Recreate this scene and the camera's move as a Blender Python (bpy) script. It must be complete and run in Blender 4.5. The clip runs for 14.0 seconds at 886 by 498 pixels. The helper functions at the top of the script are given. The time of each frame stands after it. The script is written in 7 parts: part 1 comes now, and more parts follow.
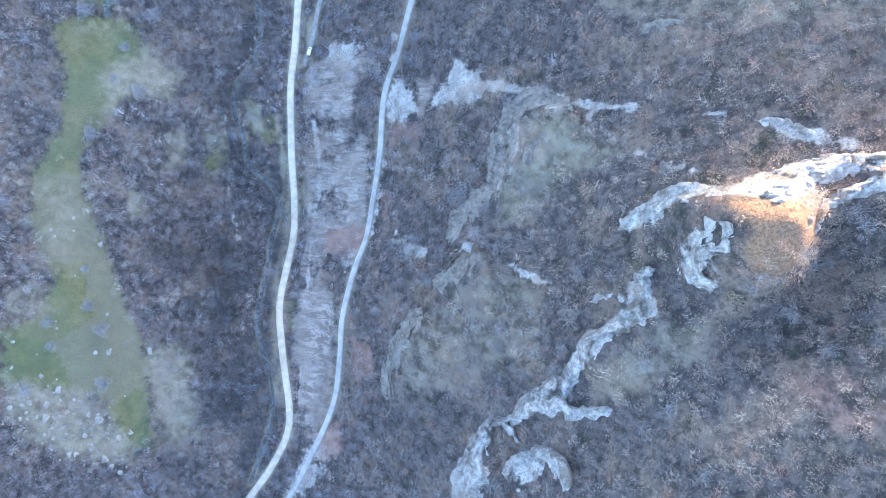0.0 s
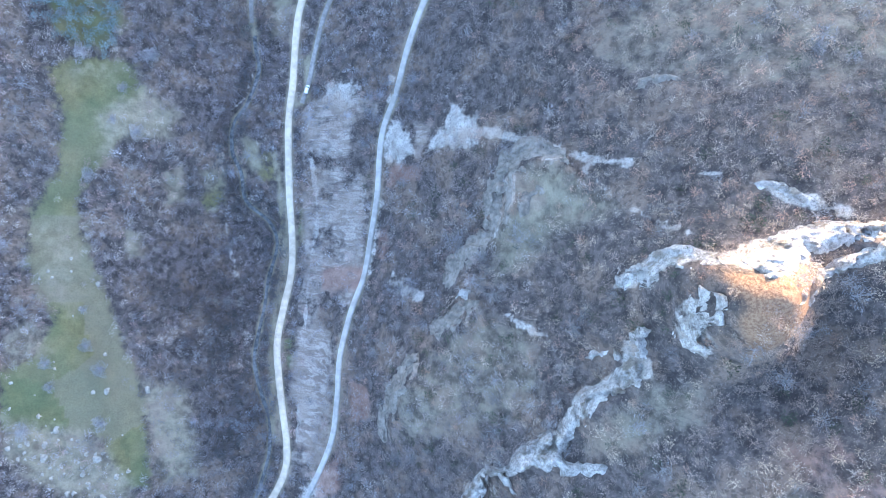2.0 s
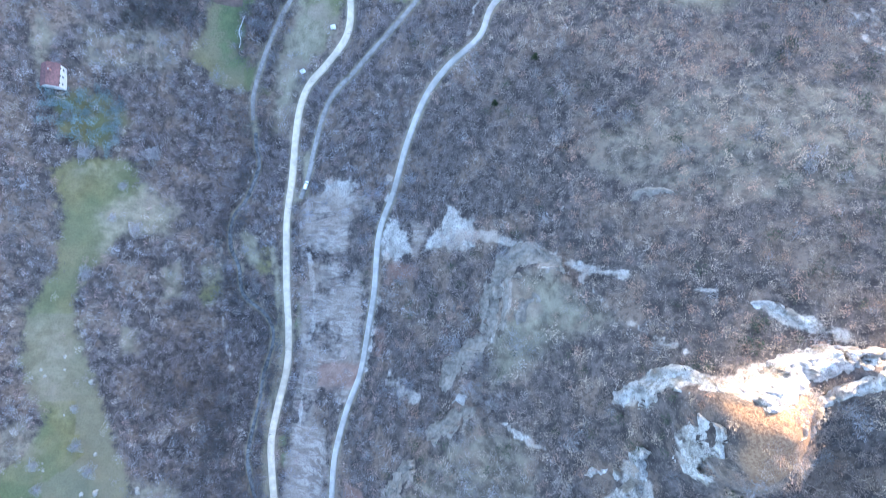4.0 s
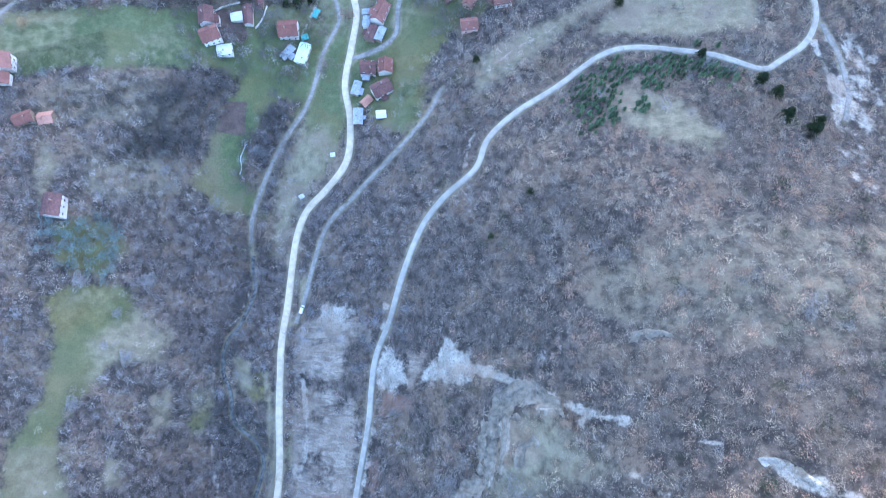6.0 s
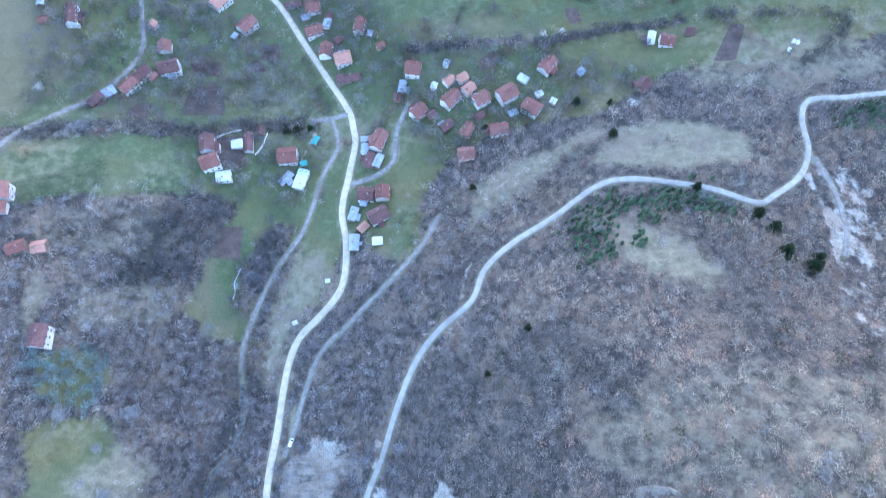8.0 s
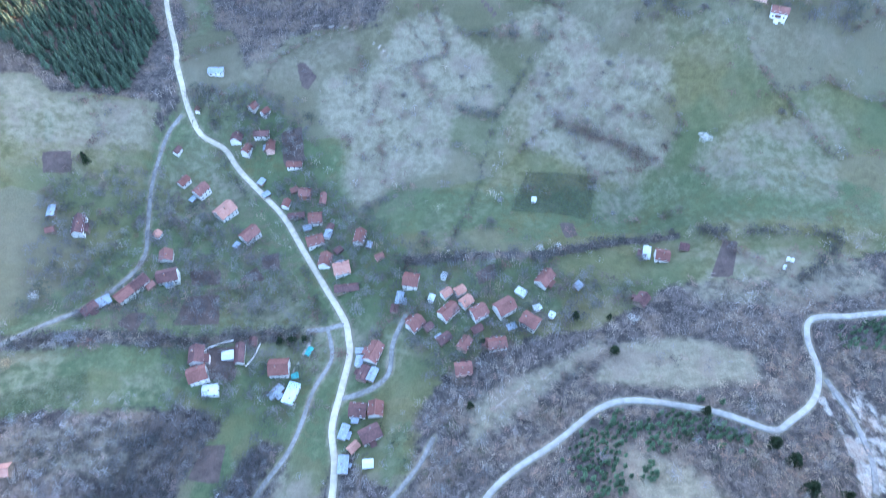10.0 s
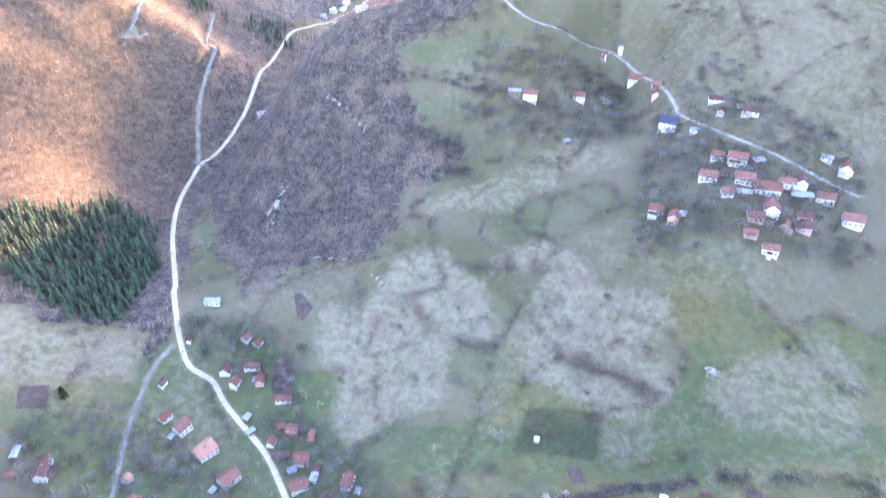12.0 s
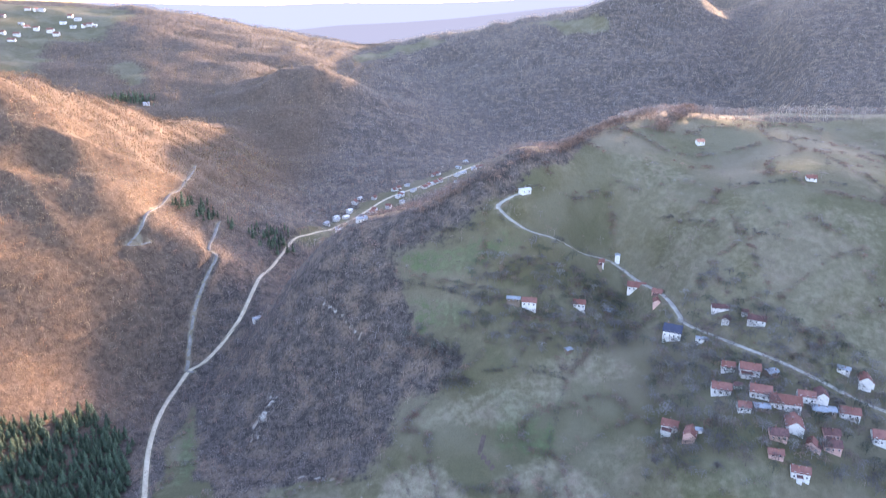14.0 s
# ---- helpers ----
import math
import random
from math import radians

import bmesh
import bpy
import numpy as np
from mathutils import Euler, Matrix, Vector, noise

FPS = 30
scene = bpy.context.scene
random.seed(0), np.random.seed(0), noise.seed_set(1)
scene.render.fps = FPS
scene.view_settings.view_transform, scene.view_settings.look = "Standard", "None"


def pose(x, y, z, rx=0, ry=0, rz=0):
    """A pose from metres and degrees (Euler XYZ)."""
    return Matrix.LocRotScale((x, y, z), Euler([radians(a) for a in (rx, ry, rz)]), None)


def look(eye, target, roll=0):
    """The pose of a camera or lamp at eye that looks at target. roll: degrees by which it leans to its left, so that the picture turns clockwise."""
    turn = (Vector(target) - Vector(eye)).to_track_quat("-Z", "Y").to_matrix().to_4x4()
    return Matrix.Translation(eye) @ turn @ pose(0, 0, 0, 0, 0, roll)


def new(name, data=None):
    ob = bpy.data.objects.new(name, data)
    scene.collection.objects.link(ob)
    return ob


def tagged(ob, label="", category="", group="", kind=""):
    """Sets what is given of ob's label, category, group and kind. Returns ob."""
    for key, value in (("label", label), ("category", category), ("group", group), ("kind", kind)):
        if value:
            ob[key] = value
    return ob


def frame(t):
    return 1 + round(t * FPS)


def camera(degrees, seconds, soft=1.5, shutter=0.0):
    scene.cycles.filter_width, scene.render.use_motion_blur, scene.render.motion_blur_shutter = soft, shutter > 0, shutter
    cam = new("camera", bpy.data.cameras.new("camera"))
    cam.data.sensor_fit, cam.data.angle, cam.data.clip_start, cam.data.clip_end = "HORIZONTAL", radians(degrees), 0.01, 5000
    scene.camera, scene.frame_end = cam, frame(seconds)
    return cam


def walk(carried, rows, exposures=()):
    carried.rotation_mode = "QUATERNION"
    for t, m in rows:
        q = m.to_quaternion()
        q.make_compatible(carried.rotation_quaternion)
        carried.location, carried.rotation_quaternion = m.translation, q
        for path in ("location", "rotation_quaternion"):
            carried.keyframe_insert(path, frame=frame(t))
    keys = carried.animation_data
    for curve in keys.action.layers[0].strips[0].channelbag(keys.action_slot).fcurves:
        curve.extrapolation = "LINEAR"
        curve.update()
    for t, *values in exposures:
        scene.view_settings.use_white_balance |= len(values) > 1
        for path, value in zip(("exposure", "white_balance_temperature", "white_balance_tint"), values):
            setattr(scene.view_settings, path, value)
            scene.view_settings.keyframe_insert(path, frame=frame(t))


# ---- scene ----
cam = camera(67.15, 14.0, soft=1.0, shutter=0.5)
# seconds, x, y, z, yaw, pitch, roll
PATH = [
    (0.0, 0.0, 0.0, 330.001, 1.532, -89.885, -0.171),
    (0.5, 0.395, 5.293, 330.033, 1.551, -89.957, -0.136),
    (1.0, 0.787, 10.589, 330.059, 1.571, -90.012, -0.116),
    (1.5, 1.175, 15.889, 330.072, 1.585, -90.059, -0.087),
    (2.0, 1.556, 21.196, 330.067, 1.593, -90.047, -0.041),
    (2.6, 2.003, 27.576, 330.031, 1.598, -89.95, -0.006),
    (4.5, 3.418, 47.778, 329.919, 1.614, -83.167, 0.104),
    (5.0, 3.777, 53.109, 329.848, 1.618, -81.352, 0.128),
    (5.5, 4.121, 58.456, 329.731, 1.658, -79.65, 0.14),
    (6.0, 4.451, 63.821, 329.567, 1.69, -78.094, 0.138),
    (6.5, 4.769, 69.201, 329.362, 1.721, -76.593, 0.152),
    (7.0, 5.081, 74.593, 329.132, 1.759, -75.09, 0.141),
    (9.5, 6.624, 101.59, 327.91, 2.389, -59.664, -0.118),
    (10.0, 6.931, 106.992, 327.656, 2.486, -55.239, -0.152),
    (10.5, 7.24, 112.394, 327.396, 2.523, -50.761, -0.177),
    (11.0, 7.549, 117.793, 327.133, 2.541, -46.236, -0.202),
    (11.5, 7.862, 123.184, 326.87, 2.582, -41.809, -0.228),
    (12.0, 8.18, 128.566, 326.607, 2.602, -37.38, -0.248),
    (12.5, 8.502, 133.936, 326.345, 2.617, -32.976, -0.239),
    (13.0, 8.828, 139.297, 326.083, 2.624, -28.521, -0.243),
    (13.5, 9.156, 144.65, 325.823, 2.654, -24.105, -0.254),
    (14.0, 9.485, 150.0, 325.562, 2.671, -20.678, -0.257),
]
walk(cam, [(t, pose(x, y, z, 90 + pitch, roll, yaw)) for t, x, y, z, yaw, pitch, roll in PATH],
     exposures=[(0, 3.98, 5480, 20), (7, 3.99, 5480, 20), (9.5, 4.08, 5350, 19), (11, 4.08, 5500, 22), (11.5, 4.12, 5600, 24), (12, 4.4, 6150, 34), (12.6, 4.62, 6850, 42), (13, 4.38, 7100, 45), (13.5, 3.7, 6950, 44), (14, 3.52, 6150, 33)])

# ---- sky and sun ----
SUN_SIDE, SUN_UP = 31.0, 6.95  # degrees to the right of the flight, and above the horizon
world = bpy.data.worlds.new("sky")
world.use_nodes = True
scene.world = world
wn = world.node_tree.nodes
sky = wn.new("ShaderNodeTexSky")
sky.sky_type, sky.sun_disc = "NISHITA", False
sky.sun_elevation, sky.sun_rotation = radians(SUN_UP), radians(SUN_SIDE)
sky.altitude, sky.air_density, sky.dust_density, sky.ozone_density = 700, 1.0, 1.2, 1.0
world.node_tree.links.new(sky.outputs[0], wn["Background"].inputs[0])
wn["Background"].inputs[1].default_value = 0.15
sun_lamp = bpy.data.lights.new("sun", "SUN")
sun_lamp.energy, sun_lamp.angle, sun_lamp.color = 2.7, radians(0.55), (1.0, 0.70, 0.37)
sun = new("sun", sun_lamp)
sun.matrix_world = look((math.sin(radians(SUN_SIDE)) * 900, math.cos(radians(SUN_SIDE)) * 900, math.tan(radians(SUN_UP)) * 900), (0, 0, 0))


# ---- materials ----
class Mat:
    """A node material with short calls for the nodes used here."""

    def __init__(self, name, rough=0.9, metal=0.0):
        self.m = bpy.data.materials.new(name)
        self.m.use_nodes = True
        self.t = self.m.node_tree
        self.b = self.t.nodes["Principled BSDF"]
        self.b.inputs["Roughness"].default_value = rough
        self.b.inputs["Metallic"].default_value = metal
        self.b.inputs["Specular IOR Level"].default_value = 0.25
        self.geo = self.t.nodes.new("ShaderNodeNewGeometry")

    def node(self, kind, **inputs):
        n = self.t.nodes.new(kind)
        for k, v in inputs.items():
            self.plug(n.inputs[k.replace("_", " ")], v)
        return n

    def plug(self, socket, v):
        if hasattr(v, "is_output"):
            self.t.links.new(v, socket)
        else:
            socket.default_value = v

    def noise(self, scale, detail=3.0, rough=0.55):
        n = self.node("ShaderNodeTexNoise", Vector=self.geo.outputs["Position"], Scale=scale, Detail=detail, Roughness=rough)
        return n.outputs["Fac"]

    def ramp(self, v, lo, hi, a=0.0, b=1.0):
        n = self.t.nodes.new("ShaderNodeMapRange")
        n.interpolation_type = "SMOOTHSTEP"
        for k, q in zip(("Value", "From Min", "From Max", "To Min", "To Max"), (v, lo, hi, a, b)):
            self.plug(n.inputs[k], q)
        return n.outputs[0]

    def math(self, op, a, b=0.0):
        n = self.t.nodes.new("ShaderNodeMath")
        n.operation = op
        self.plug(n.inputs[0], a)
        self.plug(n.inputs[1], b)
        return n.outputs[0]

    def mix(self, fac, a, b, mode="MIX"):
        n = self.t.nodes.new("ShaderNodeMix")
        n.data_type, n.blend_type = "RGBA", mode
        self.plug(n.inputs[0], fac)
        for socket, v in ((n.inputs[6], a), (n.inputs[7], b)):
            self.plug(socket, v if hasattr(v, "is_output") else (*v, 1.0))
        return n.outputs[2]

    def attr(self, name, out="Fac"):
        n = self.t.nodes.new("ShaderNodeAttribute")
        n.attribute_name = name
        return n.outputs[out]

    def bump(self, height, strength, distance):
        n = self.node("ShaderNodeBump", Height=height, Strength=strength, Distance=distance)
        self.t.links.new(n.outputs[0], self.b.inputs["Normal"])

    def colour(self, v):
        self.plug(self.b.inputs["Base Color"], v if hasattr(v, "is_output") else (*v, 1.0))
        return self


def plain(name, a, b, scale, rough=0.85, bump=0.0, metal=0.0, vary=0.0):
    """A surface between two tones, with grain at two scales and, if asked, a tone of its own for each object."""
    m = Mat(name, rough, metal)
    f = m.math("ADD", m.math("MULTIPLY", m.noise(scale, 4), 0.6), m.math("MULTIPLY", m.noise(scale * 0.17, 2), 0.4))
    c = m.mix(m.ramp(f, 0.35, 0.65), a, b)
    if vary:
        info = m.t.nodes.new("ShaderNodeObjectInfo")
        c = m.mix(m.math("MULTIPLY", info.outputs["Random"], vary), c, (0.62, 0.5, 0.45), "MULTIPLY")
    m.colour(c)
    if bump:
        m.bump(m.noise(scale * 2.5, 3), bump, 0.05)
    return m.m


def ground_material():
    m = Mat("land", 0.95)
    fine, mid, big, wide = m.noise(1.3, 4, 0.7), m.noise(0.2, 5, 0.65), m.noise(0.06, 4, 0.6), m.noise(0.018, 3)
    edge = m.math("MULTIPLY", m.math("SUBTRACT", m.math("ADD", m.math("MULTIPLY", mid, 0.45), m.math("ADD", m.math("MULTIPLY", fine, 0.2), m.math("MULTIPLY", big, 0.35))), 0.5), 2.6)

    def cover(name, lo=0.3, hi=0.7):
        return m.ramp(m.math("ADD", m.attr(name), edge), lo, hi)
    litter = m.mix(m.ramp(mid, 0.35, 0.65), (0.048, 0.040, 0.036), (0.125, 0.102, 0.090))
    litter = m.mix(m.ramp(big, 0.48, 0.62, 0, 0.7), litter, (0.20, 0.145, 0.105))
    litter = m.mix(m.ramp(fine, 0.54, 0.66, 0, 0.75), litter, (0.27, 0.23, 0.20))
    # near-black noise specks, painted for the shaded gaps between crowns
    litter = m.mix(m.ramp(m.noise(0.5, 3, 0.65), 0.52, 0.40, 0, 0.5), litter, (0.022, 0.018, 0.018))
    litter = m.mix(m.math("MULTIPLY", m.attr("russet"), 0.8), litter, m.mix(m.ramp(mid, 0.3, 0.7), (0.085, 0.055, 0.036), (0.155, 0.105, 0.070)))
    grass = m.mix(m.ramp(mid, 0.3, 0.7), (0.106, 0.096, 0.040), (0.168, 0.147, 0.066))
    grass = m.mix(m.ramp(big, 0.42, 0.6, 0, 0.55), grass, (0.178, 0.152, 0.082))
    grass = m.mix(m.ramp(wide, 0.46, 0.6, 0, 0.5), grass, (0.085, 0.115, 0.056))
    grass = m.mix(m.ramp(m.attr("field"), 0.5, 0.8, 0, 0.55), grass, (0.175, 0.150, 0.105))
    grass = m.mix(m.ramp(m.attr("field"), 0.36, 0.2, 0, 0.3), grass, (0.082, 0.108, 0.050))
    grass = m.mix(m.math("MULTIPLY", m.attr("upland"), 0.62), grass, m.mix(m.ramp(wide, 0.4, 0.6), (0.098, 0.088, 0.056), (0.165, 0.135, 0.098)))
    grass = m.mix(cover("lush"), grass, m.mix(m.ramp(mid, 0.3, 0.7), (0.066, 0.090, 0.042), (0.112, 0.134, 0.064)))
    dry = m.mix(m.ramp(mid, 0.33, 0.65), (0.185, 0.158, 0.105), (0.265, 0.232, 0.162))
    dry = m.mix(m.ramp(fine, 0.5, 0.7, 0, 0.35), dry, (0.16, 0.14, 0.095))
    dry = m.mix(m.ramp(big, 0.5, 0.62, 0, 0.5), dry, (0.22, 0.165, 0.13))
    stone = m.mix(m.ramp(mid, 0.35, 0.66), (0.27, 0.245, 0.21), (0.45, 0.415, 0.365))
    stone = m.mix(m.ramp(fine, 0.5, 0.64, 0, 0.75), stone, (0.16, 0.135, 0.12))
    stone = m.mix(m.ramp(big, 0.52, 0.62, 0, 0.6), stone, (0.34, 0.26, 0.20))
    soil = m.mix(m.ramp(mid, 0.3, 0.7), (0.080, 0.057, 0.050), (0.130, 0.093, 0.080))
    c = m.mix(cover("grass"), litter, grass)
    c = m.mix(m.ramp(m.math("ADD", m.attr("dry"), m.math("MULTIPLY", edge, 0.5)), 0.2, 0.8), c, dry)
    c = m.mix(cover("bare", 0.36, 0.62), c, stone)
    streak = m.node("ShaderNodeMapping", Vector=m.geo.outputs["Position"], Scale=(0.26, 1.0, 0.35), Rotation=(0.0, 0.0, 0.12))
    rib = m.node("ShaderNodeTexNoise", Vector=streak.outputs[0], Scale=0.34, Detail=5.0, Roughness=0.62, Distortion=0.9).outputs["Fac"]
    washed = m.mix(m.ramp(rib, 0.40, 0.60), (0.20, 0.157, 0.130), (0.365, 0.315, 0.265))
    washed = m.mix(m.ramp(big, 0.45, 0.62, 0, 0.6), washed, (0.26, 0.21, 0.168))
    washed = m.mix(m.ramp(fine, 0.5, 0.68, 0, 0.5), washed, (0.14, 0.12, 0.105))
    c = m.mix(cover("gully", 0.25, 0.85), c, washed)
    c = m.mix(m.ramp(m.math("ADD", m.attr("red"), m.math("MULTIPLY", edge, 0.7)), 0.3, 0.75, 0, 0.75), c, m.mix(m.ramp(mid, 0.3, 0.7), (0.20, 0.115, 0.085), (0.30, 0.185, 0.14)))
    c = m.mix(m.ramp(m.math("ADD", m.attr("ochre"), m.math("MULTIPLY", edge, 0.6)), 0.3, 0.7), c, m.mix(m.ramp(fine, 0.4, 0.62), (0.15, 0.085, 0.05), (0.30, 0.19, 0.115)))
    c = m.mix(m.ramp(m.math("ADD", m.attr("crags"), m.math("MULTIPLY", edge, 0.5)), 0.42, 0.62), c, stone)
    c = m.mix(m.ramp(m.math("ADD", m.attr("earth"), m.math("MULTIPLY", edge, 0.25)), 0.4, 0.6), c, soil)
    c = m.mix(m.ramp(fine, 0.35, 0.75, 0.0, 0.5), c, (0.55, 0.53, 0.50), "MULTIPLY")
    m.colour(c)
    m.bump(m.math("ADD", m.math("MULTIPLY", mid, 2.0), fine), 0.8, 0.6)
    return m.m


def limestone_material():
    m = Mat("weathered_limestone", 0.9)
    big, mid, fine = m.noise(0.11, 4), m.noise(0.42, 5, 0.7), m.noise(1.7, 4, 0.7)
    c = m.mix(m.ramp(mid, 0.36, 0.6), (0.36, 0.33, 0.29), (0.68, 0.64, 0.58))
    c = m.mix(m.ramp(big, 0.5, 0.62, 0, 0.8), c, (0.23, 0.19, 0.14))
    c = m.mix(m.ramp(fine, 0.54, 0.64, 0, 0.7), c, (0.16, 0.14, 0.12))
    m.colour(c)
    m.bump(m.math("ADD", m.math("MULTIPLY", mid, 2.0), fine), 1.0, 1.2)
    return m.m


def tinted(name, rough, lo, hi, thin=0.0):
    """Wood or needles whose tone is stored with every tree, with the grain of twigs; thin needles let some light through."""
    m = Mat(name, rough)
    soft, grainy = m.noise(0.6, 3), m.noise(3.2, 3, 0.7)
    c = m.mix(1.0, m.attr("tint", "Color"), m.mix(m.ramp(soft, 0.3, 0.7), lo, hi), "MULTIPLY")
    c = m.mix(1.0, c, m.mix(m.ramp(grainy, 0.36, 0.64), (0.78, 0.77, 0.76), (1.26, 1.25, 1.22)), "MULTIPLY")
    m.colour(c)
    m.bump(grainy, 0.9, 0.5)
    if thin:
        leaf = m.node("ShaderNodeBsdfTranslucent", Color=m.mix(1.0, c, (1.5, 1.35, 0.8), "MULTIPLY"))
        both = m.node("ShaderNodeMixShader", Fac=thin)
        m.plug(both.inputs[1], m.b.outputs[0])
        m.plug(both.inputs[2], leaf.outputs[0])
        m.plug(m.t.nodes["Material Output"].inputs["Surface"], both.outputs[0])
    return m.m


LAND = ground_material()
ASPHALT = plain("pale_worn_asphalt", (0.39, 0.325, 0.24), (0.54, 0.455, 0.345), 0.35, 0.85, 0.3)
ASPHALT_OLD = plain("grey_worn_asphalt", (0.27, 0.25, 0.22), (0.40, 0.37, 0.325), 0.3, 0.85, 0.3)
GRAVEL = plain("packed_gravel", (0.16, 0.145, 0.13), (0.27, 0.25, 0.225), 0.6, 0.95, 0.4)
TWIG = tinted("bare_twigs", 0.9, (0.8, 0.8, 0.8), (1.28, 1.25, 1.2))
NEEDLE = tinted("needles", 0.8, (0.7, 0.75, 0.7), (1.2, 1.2, 1.1), 0.2)
LIMESTONE = limestone_material()
TUSSOCK = plain("pale_dry_tussock", (0.20, 0.182, 0.145), (0.36, 0.33, 0.275), 0.9, 0.95, 0.9)
LICHEN = plain("lichened_tan_rock", (0.12, 0.105, 0.085), (0.235, 0.205, 0.17), 0.6, 0.95, 0.9)
TILE_RED = plain("clay_roof_tiles", (0.19, 0.088, 0.074), (0.29, 0.138, 0.115), 1.4, 0.85, 0.5, vary=0.75)
TILE_ORANGE = plain("new_clay_tiles", (0.36, 0.165, 0.12), (0.46, 0.235, 0.175), 1.4, 0.8, 0.4)
TILE_DARK = plain("weathered_dark_tiles", (0.10, 0.055, 0.055), (0.19, 0.10, 0.09), 1.2, 0.9, 0.5, vary=0.5)
TILE_BLUE = plain("dark_blue_tiles", (0.035, 0.04, 0.07), (0.06, 0.065, 0.10), 1.2, 0.6, 0.3)
SHEET_GREY = plain("grey_sheet_roof", (0.20, 0.22, 0.25), (0.32, 0.345, 0.375), 0.9, 0.55, 0.1)
SHEET_PALE = plain("pale_sheet_roof", (0.46, 0.57, 0.59), (0.58, 0.67, 0.68), 0.8, 0.5, 0.1)
SHEET_WHITE = plain("dull_white_sheet_roof", (0.42, 0.43, 0.44), (0.56, 0.57, 0.58), 0.8, 0.5, 0.1)
SHEET_TEAL = plain("teal_sheet_roof", (0.05, 0.26, 0.24), (0.09, 0.36, 0.33), 0.9, 0.5, 0.1)
PLASTER = plain("white_lime_plaster", (0.58, 0.56, 0.53), (0.74, 0.72, 0.69), 0.9, 0.9, 0.1, vary=0.3)
PLASTER_PINK = plain("faded_pink_plaster", (0.50, 0.30, 0.25), (0.62, 0.40, 0.34), 0.9, 0.9, 0.1)
BOARD = plain("weathered_boards", (0.13, 0.095, 0.07), (0.24, 0.185, 0.145), 1.5, 0.9, 0.3)
BRICK_WALL = plain("bare_brickwork", (0.28, 0.13, 0.09), (0.40, 0.20, 0.14), 2.0, 0.9, 0.3)
GLASS = plain("dark_window_glass", (0.02, 0.025, 0.03), (0.04, 0.05, 0.06), 1.0, 0.08)
PAINT = plain("white_painted_metal", (0.70, 0.70, 0.70), (0.82, 0.82, 0.82), 2.0, 0.35)
RUBBER = plain("black_rubber", (0.02, 0.02, 0.02), (0.035, 0.035, 0.035), 4.0, 0.8)
BARK = plain("grey_bark", (0.10, 0.085, 0.075), (0.20, 0.175, 0.155), 3.0, 0.95, 0.5)
WATER = plain("shallow_stream_water", (0.035, 0.037, 0.036), (0.17, 0.17, 0.165), 0.7, 0.3, 0.8)

# ---- the lie of the land ----
LAND_BASE = 55.6
# mounds and hollows: x, y, reach, height
FAR_HILLS = [
    (1314, 5301, 1495, 394.2), (-3090, 3444, 1407, 281.2), (-2463, 4395, 1278, 142.6), (1178, 2590, 1120, 172.2), (-3091, -962, 1027, 439.5), (3744, 3633, 1014, 432.4),
    (2496, -1217, 990, 347.8), (2655, 530, 911, 222.6), (-2171, 763, 890, 213.7), (2432, 1877, 831, 167.7), (-3835, 1812, 736, 514.5), (-1572, 2676, 671, 125.3),
    (-1404, -1102, 623, 194.3), (920, -1182, 621, 125.9), (1629, -595, 619, 304.0), (1726, -637, 608, -297.5), (-634, 2904, 549, -424.6), (1070, 448, 507, 69.1),
    (-1101, 178, 482, 83.6), (-605, -963, 399, 117.1), (-450, 2786, 363, 263.5), (-31, 3406, 362, 116.8), (312, 2662, 358, 80.0), (-217, 4895, 356, 72.1),
    (1050, 2178, 354, 59.1), (370, -554, 340, 139.4),
]
# rises at (1330, 2130), unseen, and (1000, 2230) are added to block the sun
HILLSIDES = [
    (-1088, 3156, 325, 203.1), (311, 1368, 318, -87.1), (-114, -633, 316, -243.0), (-1054, 2421, 285, 124.3), (316, 408, 271, -108.5), (-998, 1021, 267, 69.9),
    (760, 2420, 260, -85), (-624, 526, 250, 65.7), (-253, 2435, 250, 5.7), (1330, 2130, 230, 38), (1140, 3070, 220, -22), (-335, -689, 218, 130.0),
    (-343, 502, 202, -118.7), (-239, 745, 188, 79.9), (-216, -253, 168, -65.0), (1010, 2860, 160, -16), (391, -41, 156, 79.3), (1000, 2230, 150, 15),
    (508, 611, 145, 125.3), (70, 1670, 140, 75), (-275, 63, 124, -43.3), (-664, 981, 123, 65.2), (100, -41, 123, 50.9), (-358, 1604, 120, 61.9),
    (-60, 1300, 120, -10), (630, 2090, 120, -8),
]
SPURS = [
    (214, 767, 96, 255.1), (215, -263, 95, 23.2), (518, 541, 95, -109.0), (-390, 1150, 95, 26), (-16, -195, 92, -125.3), (-59, 20, 91, -96.1),
    (-19, 320, 87, -129.4), (-193, 668, 87, -192.3), (-363, 925, 87, -89.2), (112, 782, 80, 11.1), (156, 875, 80, 2.3), (253, 964, 80, -17.0),
    (352, 950, 80, 73.2), (433, 910, 80, 18.1), (508, 863, 80, 51.0), (281, 685, 80, 6.7), (175, 664, 80, -13.1), (251, 588, 80, 39.0),
    (263, 803, 80, -14.4), (357, 781, 80, -4.4), (-180, 1083, 77, -81.1), (15, -198, 76, 91.1), (-14, 914, 74, -46.2), (-128, 640, 73, 218.3),
    (206, 988, 68, 86.1), (217, 761, 67, -145.2),
]
